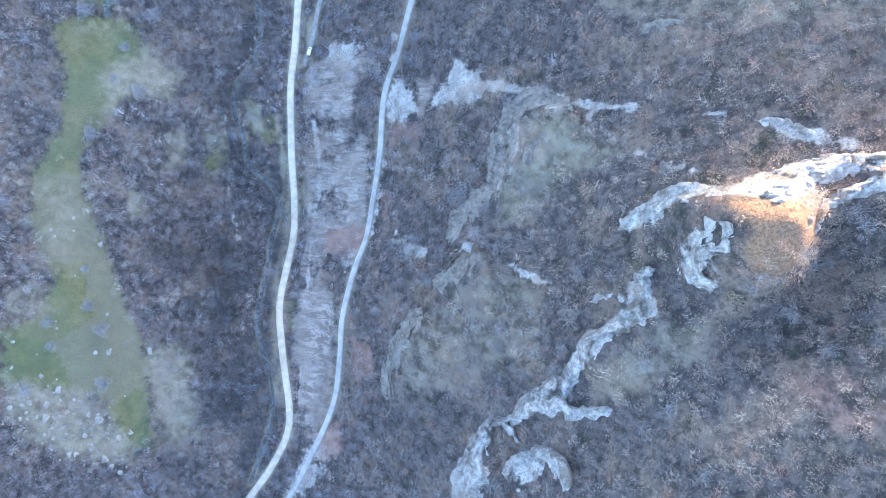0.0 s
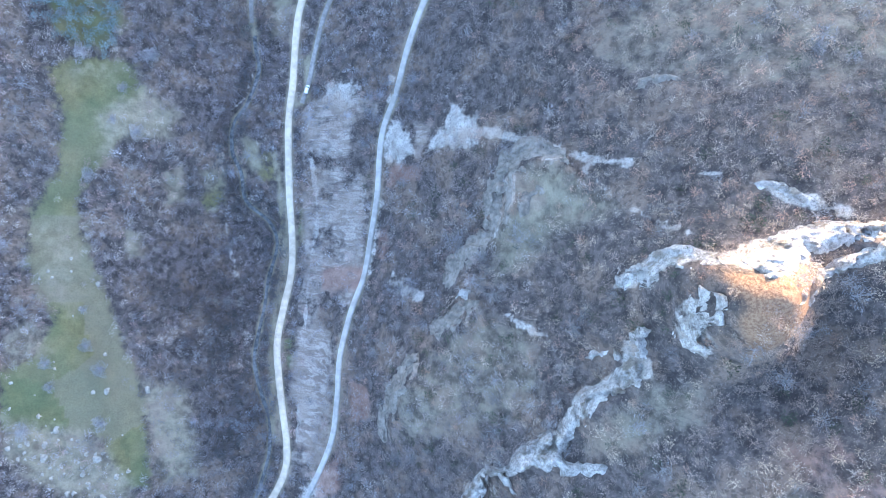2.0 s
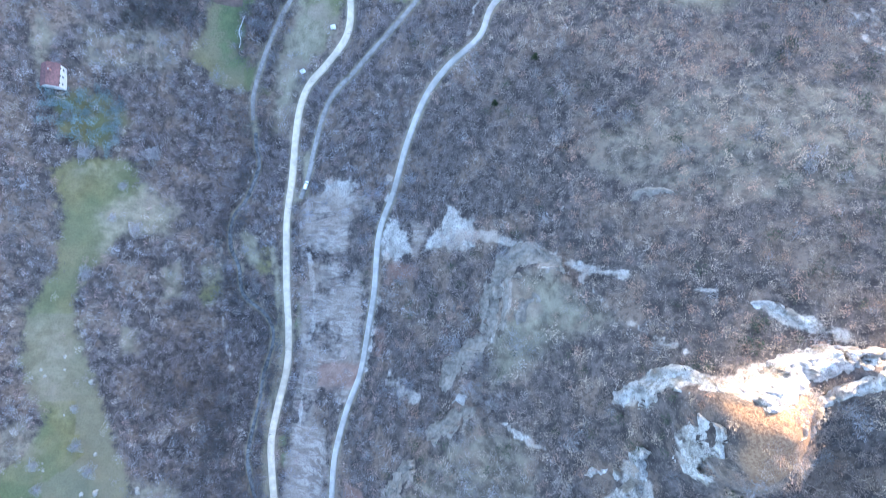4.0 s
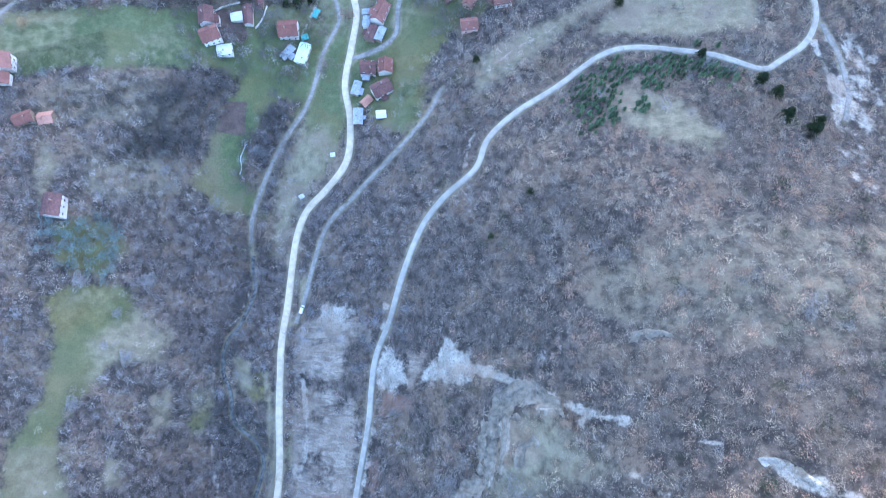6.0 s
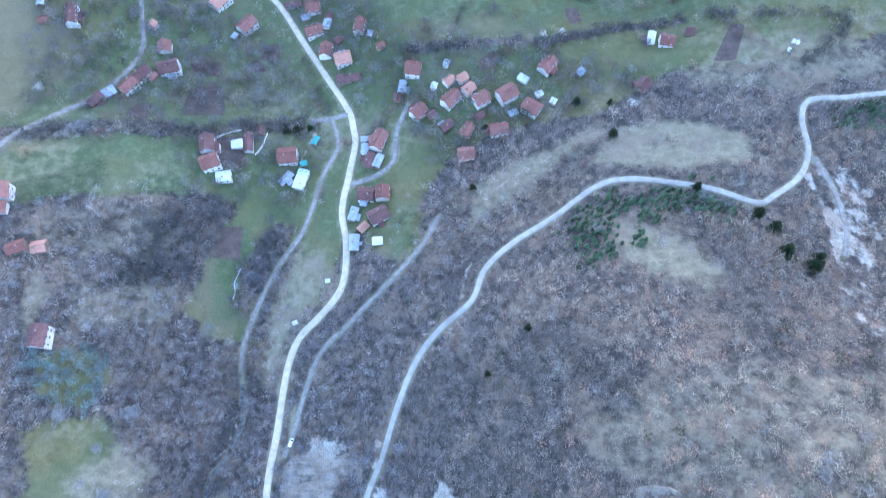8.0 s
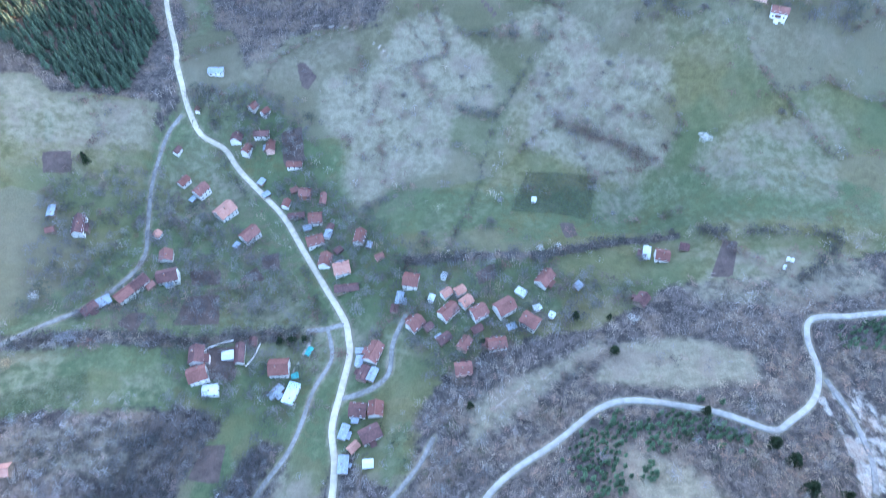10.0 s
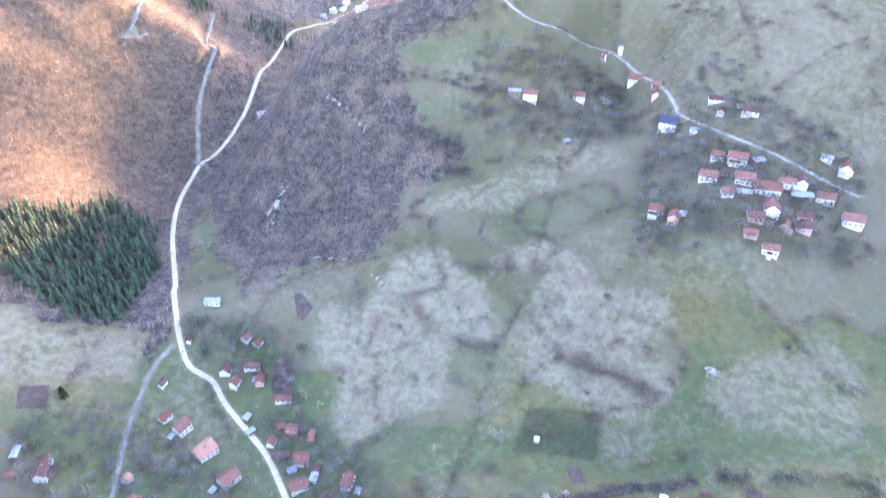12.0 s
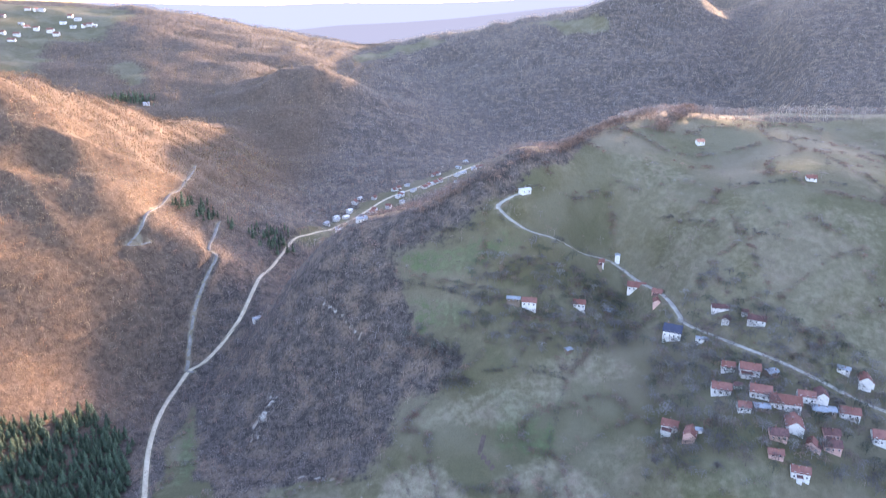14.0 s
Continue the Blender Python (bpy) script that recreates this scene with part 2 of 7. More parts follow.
KNOLLS = [
    (-119, 592, 66, -119.5), (-182, 923, 63, -95.1), (295, 68, 61, 22.0), (-4, 324, 61, 89.0), (242, 170, 60, -37.3), (-238, 286, 58, -37.0),
    (-104, 153, 55, -44.1), (-255, 1120, 55, 14), (-229, 809, 54, -76.8), (47, 681, 52, 82.0), (-171, 400, 51, -37.3), (170, 486, 49, 39.0),
    (-331, 806, 44, -58.9), (-138, 831, 38, -12), (-250, 497, 36, -21.2), (-54, 681, 36, 1.0), (124, 659, 34, -55.7), (-9, -37, 28, 20.4), (87, 8, 9, 8),
    (-106, 19, 28, -11.7), (126, 386, 28, -20.9), (124, -16, 20, -9), (94, 10, 15, 24), (102, -27, 14, -9), (117, -3, 14, -9),
    (121, 3, 13, -9), (99, -3, 12, 9),
]


TABLE = np.random.RandomState(5).rand(256, 256)


def grain(x, y, size, octaves=3):
    """Smooth random values about 0, with features of the given size in metres."""
    out, amp, total = 0.0, 1.0, 0.0
    for k in range(octaves):
        u, v = np.asarray(x) / size + 17.3 * k, np.asarray(y) / size + 9.1 * k
        i, j = np.floor(u).astype(int), np.floor(v).astype(int)
        a, b = u - i, v - j
        a, b = a * a * (3 - 2 * a), b * b * (3 - 2 * b)
        i0, i1, j0, j1 = i % 256, (i + 1) % 256, j % 256, (j + 1) % 256
        out = out + amp * ((TABLE[i0, j0] * (1 - a) + TABLE[i1, j0] * a) * (1 - b) + (TABLE[i0, j1] * (1 - a) + TABLE[i1, j1] * a) * b - 0.5)
        total, amp, size = total + amp, amp * 0.5, size * 0.5
    return out / total * 2


def inside(x, y, points, soft):
    """1 well inside the closed outline, 0 well outside, 0.5 on it."""
    p = np.array(points, float)
    out = np.zeros(len(x))
    near = np.flatnonzero((x > p[:, 0].min() - soft) & (x < p[:, 0].max() + soft) & (y > p[:, 1].min() - soft) & (y < p[:, 1].max() + soft))
    if not len(near):
        return out
    px, py = x[near], y[near]
    hit, dist = np.zeros(len(near), bool), np.full(len(near), 1e9)
    for a, b in zip(p, np.roll(p, -1, 0)):
        if a[1] != b[1]:
            hit ^= ((a[1] > py) != (b[1] > py)) & (px < (b[0] - a[0]) * (py - a[1]) / (b[1] - a[1]) + a[0])
        e = b - a
        t = np.clip(((px - a[0]) * e[0] + (py - a[1]) * e[1]) / max(e @ e, 1e-6), 0, 1)
        dist = np.minimum(dist, np.hypot(px - a[0] - t * e[0], py - a[1] - t * e[1]))
    out[near] = np.clip(0.5 + np.where(hit, dist, -dist) / (2 * soft), 0, 1)
    return out


# ---- the hills down the valley: crest lines (x, y, height), slope of the sides, roundness of the crest ----
RIDGES = [
    ([(-420, 520, 226), (-402, 575, 200), (-397, 640, 166), (-395, 678, 148), (-391, 770, 86), (-386, 834, 34)], 0.62, 10),
    ([(-1500, 760, 315), (-900, 780, 300), (-600, 740, 282), (-505, 827, 264), (-504, 926, 235), (-492, 1015, 203), (-483, 1111, 172), (-463, 1253, 130), (-447, 1452, 84)], 0.70, 12),
    ([(-452, 1440, 100), (-423, 1586, 147), (-391, 1658, 184), (-363, 1675, 186), (-329, 1714, 150), (-257, 1748, 108), (-150, 1742, 62)], 0.44, 12),
    ([(-585, 2372, 54), (-509, 2391, 128), (-345, 2422, 159), (-164, 2494, 196), (25, 2600, 235), (223, 2641, 266), (422, 2600, 300), (573, 2520, 312), (720, 2540, 298), (880, 2560, 290), (1205, 2515, 350)], 0.26, 30),
    # invented peak, added to cast shade on the lower left spurs
    ([(490, 2430, 350), (560, 2480, 366), (640, 2440, 364)], 0.58, 18),
    ([(-1706, 1969, 319), (-1409, 2209, 309), (-1284, 2289, 309), (-1110, 2329, 300), (-959, 2346, 272), (-834, 2343, 247), (-741, 2271, 201), (-683, 2238, 145), (-650, 2196, 83)], 0.20, 40),
    ([(-1039, 2141, 258), (-897, 2044, 230), (-777, 1934, 186), (-679, 1813, 108)], 0.42, 16),
    ([(-1138, 1909, 208), (-1023, 1863, 196), (-899, 1819, 182), (-800, 1758, 166), (-697, 1696, 114)], 0.42, 16),
]
DOWN_VALLEY = [(-520, 590), (-410, 590), (-355, 645), (-266, 702), (-165, 748), (-100, 838), (-50, 915), (0, 980), (150, 1090), (350, 1150), (520, 1300), (650, 1600),
               (760, 2000), (900, 2400), (1000, 2800), (1000, 6000), (-6000, 6000), (-6000, 700), (-1200, 600), (-700, 600)]


def ridge_height(x, y, crest, slope, round_off):
    """Height of a ridge whose sides fall away evenly from its crest line, with gullies down the sides."""
    p = np.array(crest, float)
    top = np.full(len(x), -1e4)
    wx, wy = x + grain(x, y, 170, 3) * 34, y + grain(x + 900, y, 170, 3) * 34
    for a, b in zip(p[:-1], p[1:]):
        e = b[:2] - a[:2]
        t = np.clip(((wx - a[0]) * e[0] + (wy - a[1]) * e[1]) / (e @ e), 0, 1)
        d = np.hypot(wx - a[0] - t * e[0], wy - a[1] - t * e[1])
        top = np.maximum(top, a[2] + (b[2] - a[2]) * t - slope * (np.sqrt(d * d + round_off ** 2) - round_off))
    return top


def hills(x, y):
    """The valley floor and the ridges that rise from it."""
    stack = [np.clip(8 + (y - 650) * 0.06, 2, 48) + grain(x, y, 120, 2) * 3]
    stack += [ridge_height(x, y, *r) for r in RIDGES]
    high = np.max(stack, 0)
    z = high + 11 * np.log(sum(np.exp((s - high) / 11) for s in stack)) - 4
    above = np.clip((z - 45) / 90, 0, 1)
    return z - above * (np.abs(grain(x, y, 95, 3)) * 26 - 7)


def land(x, y):
    """Height of the smooth land at x, y (arrays or numbers)."""
    x, y = np.broadcast_arrays(np.asarray(x, float), np.asarray(y, float))
    z = np.full(x.shape, LAND_BASE)
    for cx, cy, reach, h in FAR_HILLS + HILLSIDES + SPURS + KNOLLS:
        z = z + h * np.exp(-((x - cx) ** 2 + (y - cy) ** 2) / (2 * reach * reach))
    flat = z.ravel().copy()
    u, v = x.ravel(), y.ravel()
    w = inside(u, v, DOWN_VALLEY, 65.0)
    far = np.flatnonzero(w > 0)
    if len(far):
        w = w[far] * w[far] * (3 - 2 * w[far])
        flat[far] = flat[far] * (1 - w) + hills(u[far], v[far]) * w
    return flat.reshape(x.shape)


def fields(x, y):
    """Small irregular fields: a value for each field, metres to its edge, and a value for each shared edge."""
    x2, y2 = x + grain(x, y, 45, 2) * 13, y + grain(x + 500, y, 45, 2) * 13
    u, v = (x2 * 0.97 + y2 * 0.26) / 62, (y2 * 0.97 - x2 * 0.26) / 40
    i, j = np.floor(u).astype(int), np.floor(v).astype(int)
    best, second = np.full(len(x), 9.0), np.full(len(x), 9.0)
    own, other = np.zeros(len(x)), np.zeros(len(x))
    for a in (-1, 0, 1):
        for b in (-1, 0, 1):
            p, q = (i + a) % 256, (j + b) % 256
            d = np.hypot(u - (i + a + 0.15 + 0.7 * TABLE[p, q]), v - (j + b + 0.15 + 0.7 * TABLE[q, p]))
            value = TABLE[(p + 31) % 256, (q + 77) % 256]
            nearer = d < best
            between = ~nearer & (d < second)
            second = np.where(nearer, best, np.where(between, d, second))
            other = np.where(nearer, own, np.where(between, value, other))
            best, own = np.where(nearer, d, best), np.where(nearer, value, own)
    return own, (second - best) * 24, ((own + other) * 57.3) % 1.0


def smooth_line(points, step):
    """A rounded line through the points, sampled every step metres."""
    p = np.array(points, float)
    p = np.vstack([2 * p[0] - p[1], p, 2 * p[-1] - p[-2]])
    out = []
    for k in range(1, len(p) - 2):
        n = max(2, int(np.linalg.norm(p[k + 1] - p[k]) / 1.5))
        t = np.linspace(0, 1, n, endpoint=False)[:, None]
        out.append(0.5 * (2 * p[k] + (p[k + 1] - p[k - 1]) * t + (2 * p[k - 1] - 5 * p[k] + 4 * p[k + 1] - p[k + 2]) * t ** 2
                          + (3 * p[k] - p[k - 1] - 3 * p[k + 1] + p[k + 2]) * t ** 3))
    c = np.vstack(out + [p[-2:-1]])
    s = np.r_[0, np.cumsum(np.linalg.norm(np.diff(c, axis=0), axis=1))]
    q = np.arange(0, s[-1], step)
    return np.stack([np.interp(q, s, c[:, 0]), np.interp(q, s, c[:, 1])], 1)


def line_distance(x, y, line):
    """Distance of each x, y to the sampled line, and the nearest sample."""
    best, who = np.full(len(x), 1e9), np.zeros(len(x), int)
    for lo in range(0, len(line), 64):
        part = line[lo:lo + 64]
        d = (x[:, None] - part[:, 0]) ** 2 + (y[:, None] - part[:, 1]) ** 2
        k = d.argmin(1)
        d = d[np.arange(len(x)), k]
        better = d < best
        best[better], who[better] = d[better], k[better] + lo
    return np.sqrt(best), who


# ---- roads, tracks and the stream: width and line ----
WAYS = {}
WAYS['main_road'] = (3.6, [(-120, -170), (-100, -137), (-88, -119), (-79, -100), (-78, -85), (-81, -67), (-84, -49), (-86, -32), (-84, -14), (-81, 5), (-81, 24), (-82, 45), (-82, 65), (-82, 86), (-80, 107), (-79, 130), (-77, 145), (-72, 157), (-62, 167), (-53, 178), (-50, 189), (-51, 207), (-55, 226), (-53, 247), (-51, 267), (-53, 278), (-57, 290), (-73, 315), (-91, 343), (-107, 368), (-123, 385), (-144, 405), (-157, 420), (-173, 427), (-183, 442), (-191, 461), (-199, 480), (-202, 491), (-226, 549), (-242, 611), (-242, 657), (-231, 669), (-216, 695), (-208, 734), (-208, 856), (-206, 900), (-196, 935), (-183, 985), (-173, 1017), (-150, 1068), (-118, 1142), (-61, 1218), (23, 1329)])
WAYS['upper_road'] = (2.8, [(-91, -155), (-78, -135), (-64, -107), (-53, -80), (-50, -58), (-49, -35), (-44, -12), (-38, 6), (-35, 26), (-32, 48), (-30, 76), (-23, 96), (-17, 118), (-9, 139), (1, 153), (16, 167), (22, 183), (35, 197), (55, 211), (77, 229), (93, 233), (113, 229), (130, 224), (149, 216), (159, 221), (174, 233), (182, 249), (183, 268), (189, 280), (209, 282), (237, 285)])
WAYS['lower_track'] = (2.3, [(-75, 96), (-71, 108), (-68, 123), (-60, 147), (-45, 162), (-24, 183), (-9, 202), (-1, 219)])
WAYS['mill_track'] = (2.2, [(-103, 138), (-103, 152), (-97, 173), (-87, 195), (-77, 211), (-72, 226), (-68, 247), (-61, 264), (-63, 276), (-66, 284)])
WAYS['west_track'] = (2.5, [(-232, 236), (-225, 253), (-212, 268), (-195, 284), (-183, 307), (-181, 326), (-187, 347), (-195, 384), (-194, 419), (-187, 439)])
WAYS['village_lane'] = (2.6, [(-52, 242), (-37, 247), (-28, 256), (-27, 273), (-21, 290)])
WAYS['stream_track'] = (3.0, [(-244, 661), (-249, 703), (-247, 740), (-245, 762), (-255, 769), (-263, 806), (-270, 841)])
WAYS['gully_track'] = (3.0, [(-345, 970), (-319, 881), (-311, 802), (-306, 751), (-304, 734), (-308, 715), (-294, 732)])
WAYS['bridge_lane'] = (3.5, [(-235, 659), (-244, 661)])
WAYS['footbridge_lane'] = (2.6, [(-78, 283), (-67, 284), (-56, 287)])
WAYS['quarry_track'] = (2.6, [(184, 245), (189, 226), (189, 206), (183, 188)])
WAYS['hill_road'] = (3.4, [(269, 515), (249, 524), (220, 541), (191, 563), (163, 593), (164, 597), (152, 642), (125, 671), (84, 652), (56, 641), (34, 648), (31, 654), (51, 660)])
WAYS['stream'] = (1.9, [(-102, 137), (-101, 125), (-99, 113), (-105, 94), (-111, 85), (-112, 70), (-108, 59), (-106, 44), (-94, 33), (-90, 21), (-94, 2), (-95, -14), (-98, -38), (-96, -50), (-92, -62), (-88, -73), (-88, -91), (-93, -110), (-100, -130)])
LINES = {k: smooth_line(p, 2.0) for k, (w, p) in WAYS.items()}


def way_height(line):
    z = land(line[:, 0], line[:, 1])
    pad = np.r_[[z[0]] * 6, z, [z[-1]] * 6]
    return np.convolve(pad, np.ones(13) / 13, "valid")


HEIGHTS = {k: way_height(v) for k, v in LINES.items()}
for k, line in LINES.items():
    if k not in ("main_road", "upper_road", "stream"):
        for big in ("main_road", "upper_road"):
            gap, who = line_distance(line[:, 0], line[:, 1], LINES[big])
            blend = np.clip((14 - gap) / 9, 0, 1)
            HEIGHTS[k] = HEIGHTS[k] * (1 - blend) + (HEIGHTS[big][who] - 0.03) * blend

# ---- hedges: line, width, bush height, dark ----
HEDGES = [
    ([(-117, 496), (-99, 521), (-70, 506), (-49, 488)], 1.5, 1.5, True),
    ([(35, 443), (51, 476), (65, 524), (78, 561)], 1.6, 1.8, True),
    ([(65, 515), (99, 485), (129, 458)], 1.6, 1.6, False),
    ([(24, 497), (64, 488)], 9.6, 3.5, False),
    ([(65, 451), (103, 435), (135, 422)], 7.2, 3.1, False),
    ([(70, 436), (106, 418), (133, 404)], 8.0, 3.2, False),
    ([(-5, 442), (28, 439)], 8.0, 3.4, True),
    ([(4, 338), (16, 378), (28, 434), (46, 467)], 2.2, 2.4, True),
    ([(132, 350), (154, 345), (195, 339), (219, 331), (189, 304)], 4.8, 3.4, True),
    ([(-49, 598), (-23, 590), (2, 579)], 9.6, 4.7, True),
    ([(-8, 565), (12, 564)], 9.6, 4.1, True),
]
HEDGES += [
    ([(20, 571), (47, 570), (79, 566)], 1.6, 1.8, True),
    ([(-155, -44), (-149, -64), (-147, -85), (-146, -109)], 2, 2, True),
    ([(-182, 98), (-184, 75), (-181, 54)], 1.5, 1.5, True),
    ([(-212, 193), (-194, 196), (-169, 205), (-151, 214)], 2.5, 2.5, True),
    ([(-159, 179), (-143, 181)], 4, 3, True),
    ([(-229, 251), (-183, 262), (-140, 265), (-102, 277), (-80, 283)], 4.5, 4, True),
    ([(-200, 190), (-185, 191), (-175, 194)], 2.5, 3, True),
    ([(-30, 325), (3, 324), (53, 328), (105, 344), (138, 346)], 3.5, 3.5, True),
    ([(-57, 371), (-42, 378), (-35, 374)], 8, 4, True),
    ([(-168, 448), (-160, 416), (-139, 388), (-117, 373)], 3, 3.5, True),
]
HEDGES += [
    ([(-93, 338), (-77, 307), (-64, 283)], 3, 3, True),
    ([(-52, 662), (3, 647), (65, 642), (105, 663)], 2.5, 3, True),
    ([(-42, 625), (13, 611), (38, 611)], 3, 3.5, True),
    ([(22, 571), (79, 569)], 2, 2, True),
    ([(75, 569), (83, 579)], 4, 4, False),
    ([(166, 683), (206, 643), (241, 619)], 2.5, 3, True),
    ([(185, 827), (219, 850), (497, 1459)], 9, 8, False),
    ([(83, 713), (128, 784), (181, 835)], 4.5, 5, False),
    ([(-54, 675), (-7, 679), (38, 674), (80, 715)], 6, 6, False),
    ([(217, 684), (267, 669), (302, 669)], 2.5, 3, True),
    ([(-20, 582), (3, 578)], 6, 4, True),
    ([(84, 270), (65, 252), (46, 235)], 2.5, 2, False),
]
HEDGES += [
    ([(131, 309), (141, 301), (159, 304), (190, 294)], 6, 3, False),
    ([(64, 248), (70, 253), (79, 257)], 5, 3, True),
    # dark bushes added to stand for the shadowed north edge of the gully
    ([(19, 75), (40, 70), (52, 64), (58, 59)], 2.5, 2.5, True),
    ([(-194, 193), (-175, 197), (-159, 203)], 3, 3, True),
    ([(-159, 179), (-151, 181), (-140, 180)], 4, 3, True),
    ([(-100, 123), (-104, 136), (-99, 155), (-91, 179), (-82, 197)], 6, 4, True),
    ([(61, 436), (79, 424), (101, 417), (121, 409), (137, 402)], 4.2, 3.2, False),
    ([(88, 447), (103, 438), (123, 429), (137, 421)], 1.8, 2.0, False),
    ([(-18, 460), (-5, 444), (13, 438), (32, 441)], 5.1, 3.2, False),
]
HEDGES += [
    ([(-48, 393), (-35, 387), (-23, 385)], 5.6, 3.5, False),
    ([(-49, 431), (-47, 418), (-47, 401)], 4.8, 3.2, False),
    ([(-2, 496), (22, 493), (43, 490), (64, 488)], 5.6, 4.1, True),
    ([(-30, 481), (-24, 465), (-13, 452)], 7.2, 3.8, False),
    ([(-49, 521), (-31, 500), (-20, 486)], 2.2, 2, False),
    ([(-58, 637), (-33, 627), (5, 618), (25, 613)], 2.4, 2.6, False),
    ([(-64, 656), (-23, 655), (31, 639), (73, 646), (100, 666)], 1.6, 2, True),
    ([(2, 621), (5, 628), (40, 623), (40, 618)], 9, 4, False),
    ([(-11, 593), (20, 587), (45, 584)], 1.8, 2, False),
    ([(26, 570), (48, 572), (78, 572)], 1.6, 1.8, True),
]
HEDGES += [
    ([(-19, 586), (3, 580)], 3, 3, True),
    ([(-4, 564), (10, 564)], 4, 3.5, True),
    ([(45, 622), (85, 636)], 1.6, 2, False),
    ([(106, 602), (92, 578), (80, 568), (77, 558)], 3.4, 3, False),
    ([(77, 558), (68, 542), (63, 519)], 1.4, 1.4, True),
    ([(174, 676), (196, 650), (218, 631), (237, 621)], 1.4, 1.8, False),
    ([(43, 600), (60, 600), (77, 607)], 8, 4, False),
    ([(79, 552), (97, 534), (105, 522)], 1.2, 1.2, False),
    ([(167, 663), (167, 650), (157, 651)], 3, 3, False),
]
LONE_TREES = [
    (-199, -73, 8, 0),
    (-167, -71, 7, 0),
    (-168, -44, 7, 0),
    (-190, -40, 6, 0),
    (-174, -32, 6, 0),
    (-172, 52, 7, 0),
    (-152, 75, 7, 0),
    (-158, 96, 5, 0),
    (-176, -14, 4, 0),
    (-147, 113, 8, 0),
    (-173, 110, 8, 0),
    (-162, 80, 4, 0),
    (-189, -52, 5, 0),
    (-213, 238, 6, 2),
    (113, 327, 6, 1),
    (26, 350, 6, 1),
    (32, 371, 4, 0),
    (-14, 342, 5, 1),
    (104, 371, 3, 0),
    (55, 333, 4, 3),
    (66, 336, 4, 3),
    (158, 408, 7, 3),
    (102, 284, 5, 3),
    (-225, 285, 5, 3),
]
LONE_TREES += [
    (101, 460, 5, 1),
    (5, 465, 4, 1),
    (24, 457, 4, 1),
    (63, 463, 4, 1),
    (123, 488, 5, 1),
    (154, 473, 6, 1),
    (-34, 452, 5, 1),
    (202, 418, 5, 1),
    (-146, 114, 6, 0),
    (127, 141, 4, 1),
    (45, 146, 4, 1),
    (69, 124, 4, 1),
]
LONE_CONIFERS = [
    (-228, 381, 11, 6),
    (89, 263, 7, 6.5),
    (146, 208, 8, 7),
    (151, 200, 8, 8),
    (152, 187, 9, 8.5),
    (162, 179, 9, 9.5),
    (167, 185, 7, 6),
    (16, 234, 5, 5),
    (72, 287, 7, 6),
    (90, 286, 5, 4),
    (123, 225, 6, 6),
    (-85, 275, 6, 7),
    (-78, 277, 5, 5),
    (-91, 274, 5, 6),
    (23, 131, 4, 4),
    (40, 151, 4, 4),
    (22, 270, 6, 5),
]
POLES = [(164, 595), (189, 567), (214, 541), (248, 526), (180, 646), (115, 665), (-57, 234), (-89, 316), (-128, 379)]
VINES = [(50, 397), (96, 398), (87, 363), (39, 364)]
VAN = (-72, 103, -14)
WALL_LINES = [[(-127, 262), (-121, 267), (-114, 271)], [(-101, 271), (-103, 261), (-106, 255)]]
RAIL = [(-107, 191), (-109, 186), (-110, 183), (-109, 179), (-110, 175)]

# ---- rock steps: line, height, run of the slope behind ----
SCARPS = [
    ([(48, -47), (51, -40), (54, -34), (59, -28), (66, -22), (69, -16), (71, -9)], 12, 22, 0.75),
    ([(11, -110), (12, -93), (18, -75)], 11, 16, 1),
    ([(23, 24), (25, 40), (30, 56), (39, 60), (49, 57), (59, 43)], 11, 20, 0.45),
    ([(-23, -77), (-22, -55), (-17, -38), (-9, -25)], 8, 22, 0.35),
    ([(-1, -15), (16, -2), (27, 0)], 6, 20, 0.35),
    ([(5, 1), (9, 18), (21, 27), (24, 34)], 7, 18, 0.35),
    ([(65, 8), (70, 17), (77, 22), (89, 19), (107, 27), (123, 31), (137, 32)], 13, 26, 0.75),
]
SCARPS += [
    ([(85, -12), (79, -1), (79, 9)], 5, 16, 0.62),
    ([(29, -67), (34, -58), (48, -49)], 7, 14, 1),
    ([(31, -93), (35, -84), (44, -72)], 7, 14, 1),
    ([(18, 75), (40, 71), (55, 62), (68, 59)], -5, 14, 0.4),
    ([(75, 80), (79, 85), (88, 87)], 3, 12, 0.5),
    ([(-155, 550), (-151, 573), (-140, 592)], 10, 18, 0.8),
]

# ---- land cover outlines ----
OPEN = {}
OPEN['w1'] = (1.05, [(-187, 102), (-174, 110), (-156, 109), (-151, 91), (-160, 70), (-174, 52), (-179, 35), (-174, 10), (-164, -12), (-159, -38), (-149, -61), (-148, -106), (-161, -108), (-167, -78), (-210, -73), (-210, -45), (-195, -37), (-188, -15), (-199, 6), (-197, 34), (-184, 56), (-182, 80)])
OPEN['w2'] = (1.0, [(-117, 212), (-99, 231), (-78, 236), (-59, 233), (-57, 200), (-81, 179), (-93, 155), (-117, 153), (-133, 165), (-123, 193)])
OPEN['bowl'] = (1.0, [(-222, 210), (-168, 220), (-132, 230), (-115, 223), (-127, 198), (-129, 161), (-98, 159), (-96, 191), (-82, 211), (-75, 209), (-84, 164), (-65, 175), (-53, 197), (-50, 212), (-24, 210), (-6, 238), (6, 258), (36, 271), (85, 281), (125, 307), (188, 309), (263, 330), (311, 473), (35, 498), (-101, 514), (-206, 519), (-191, 452), (-198, 422), (-280, 353)])
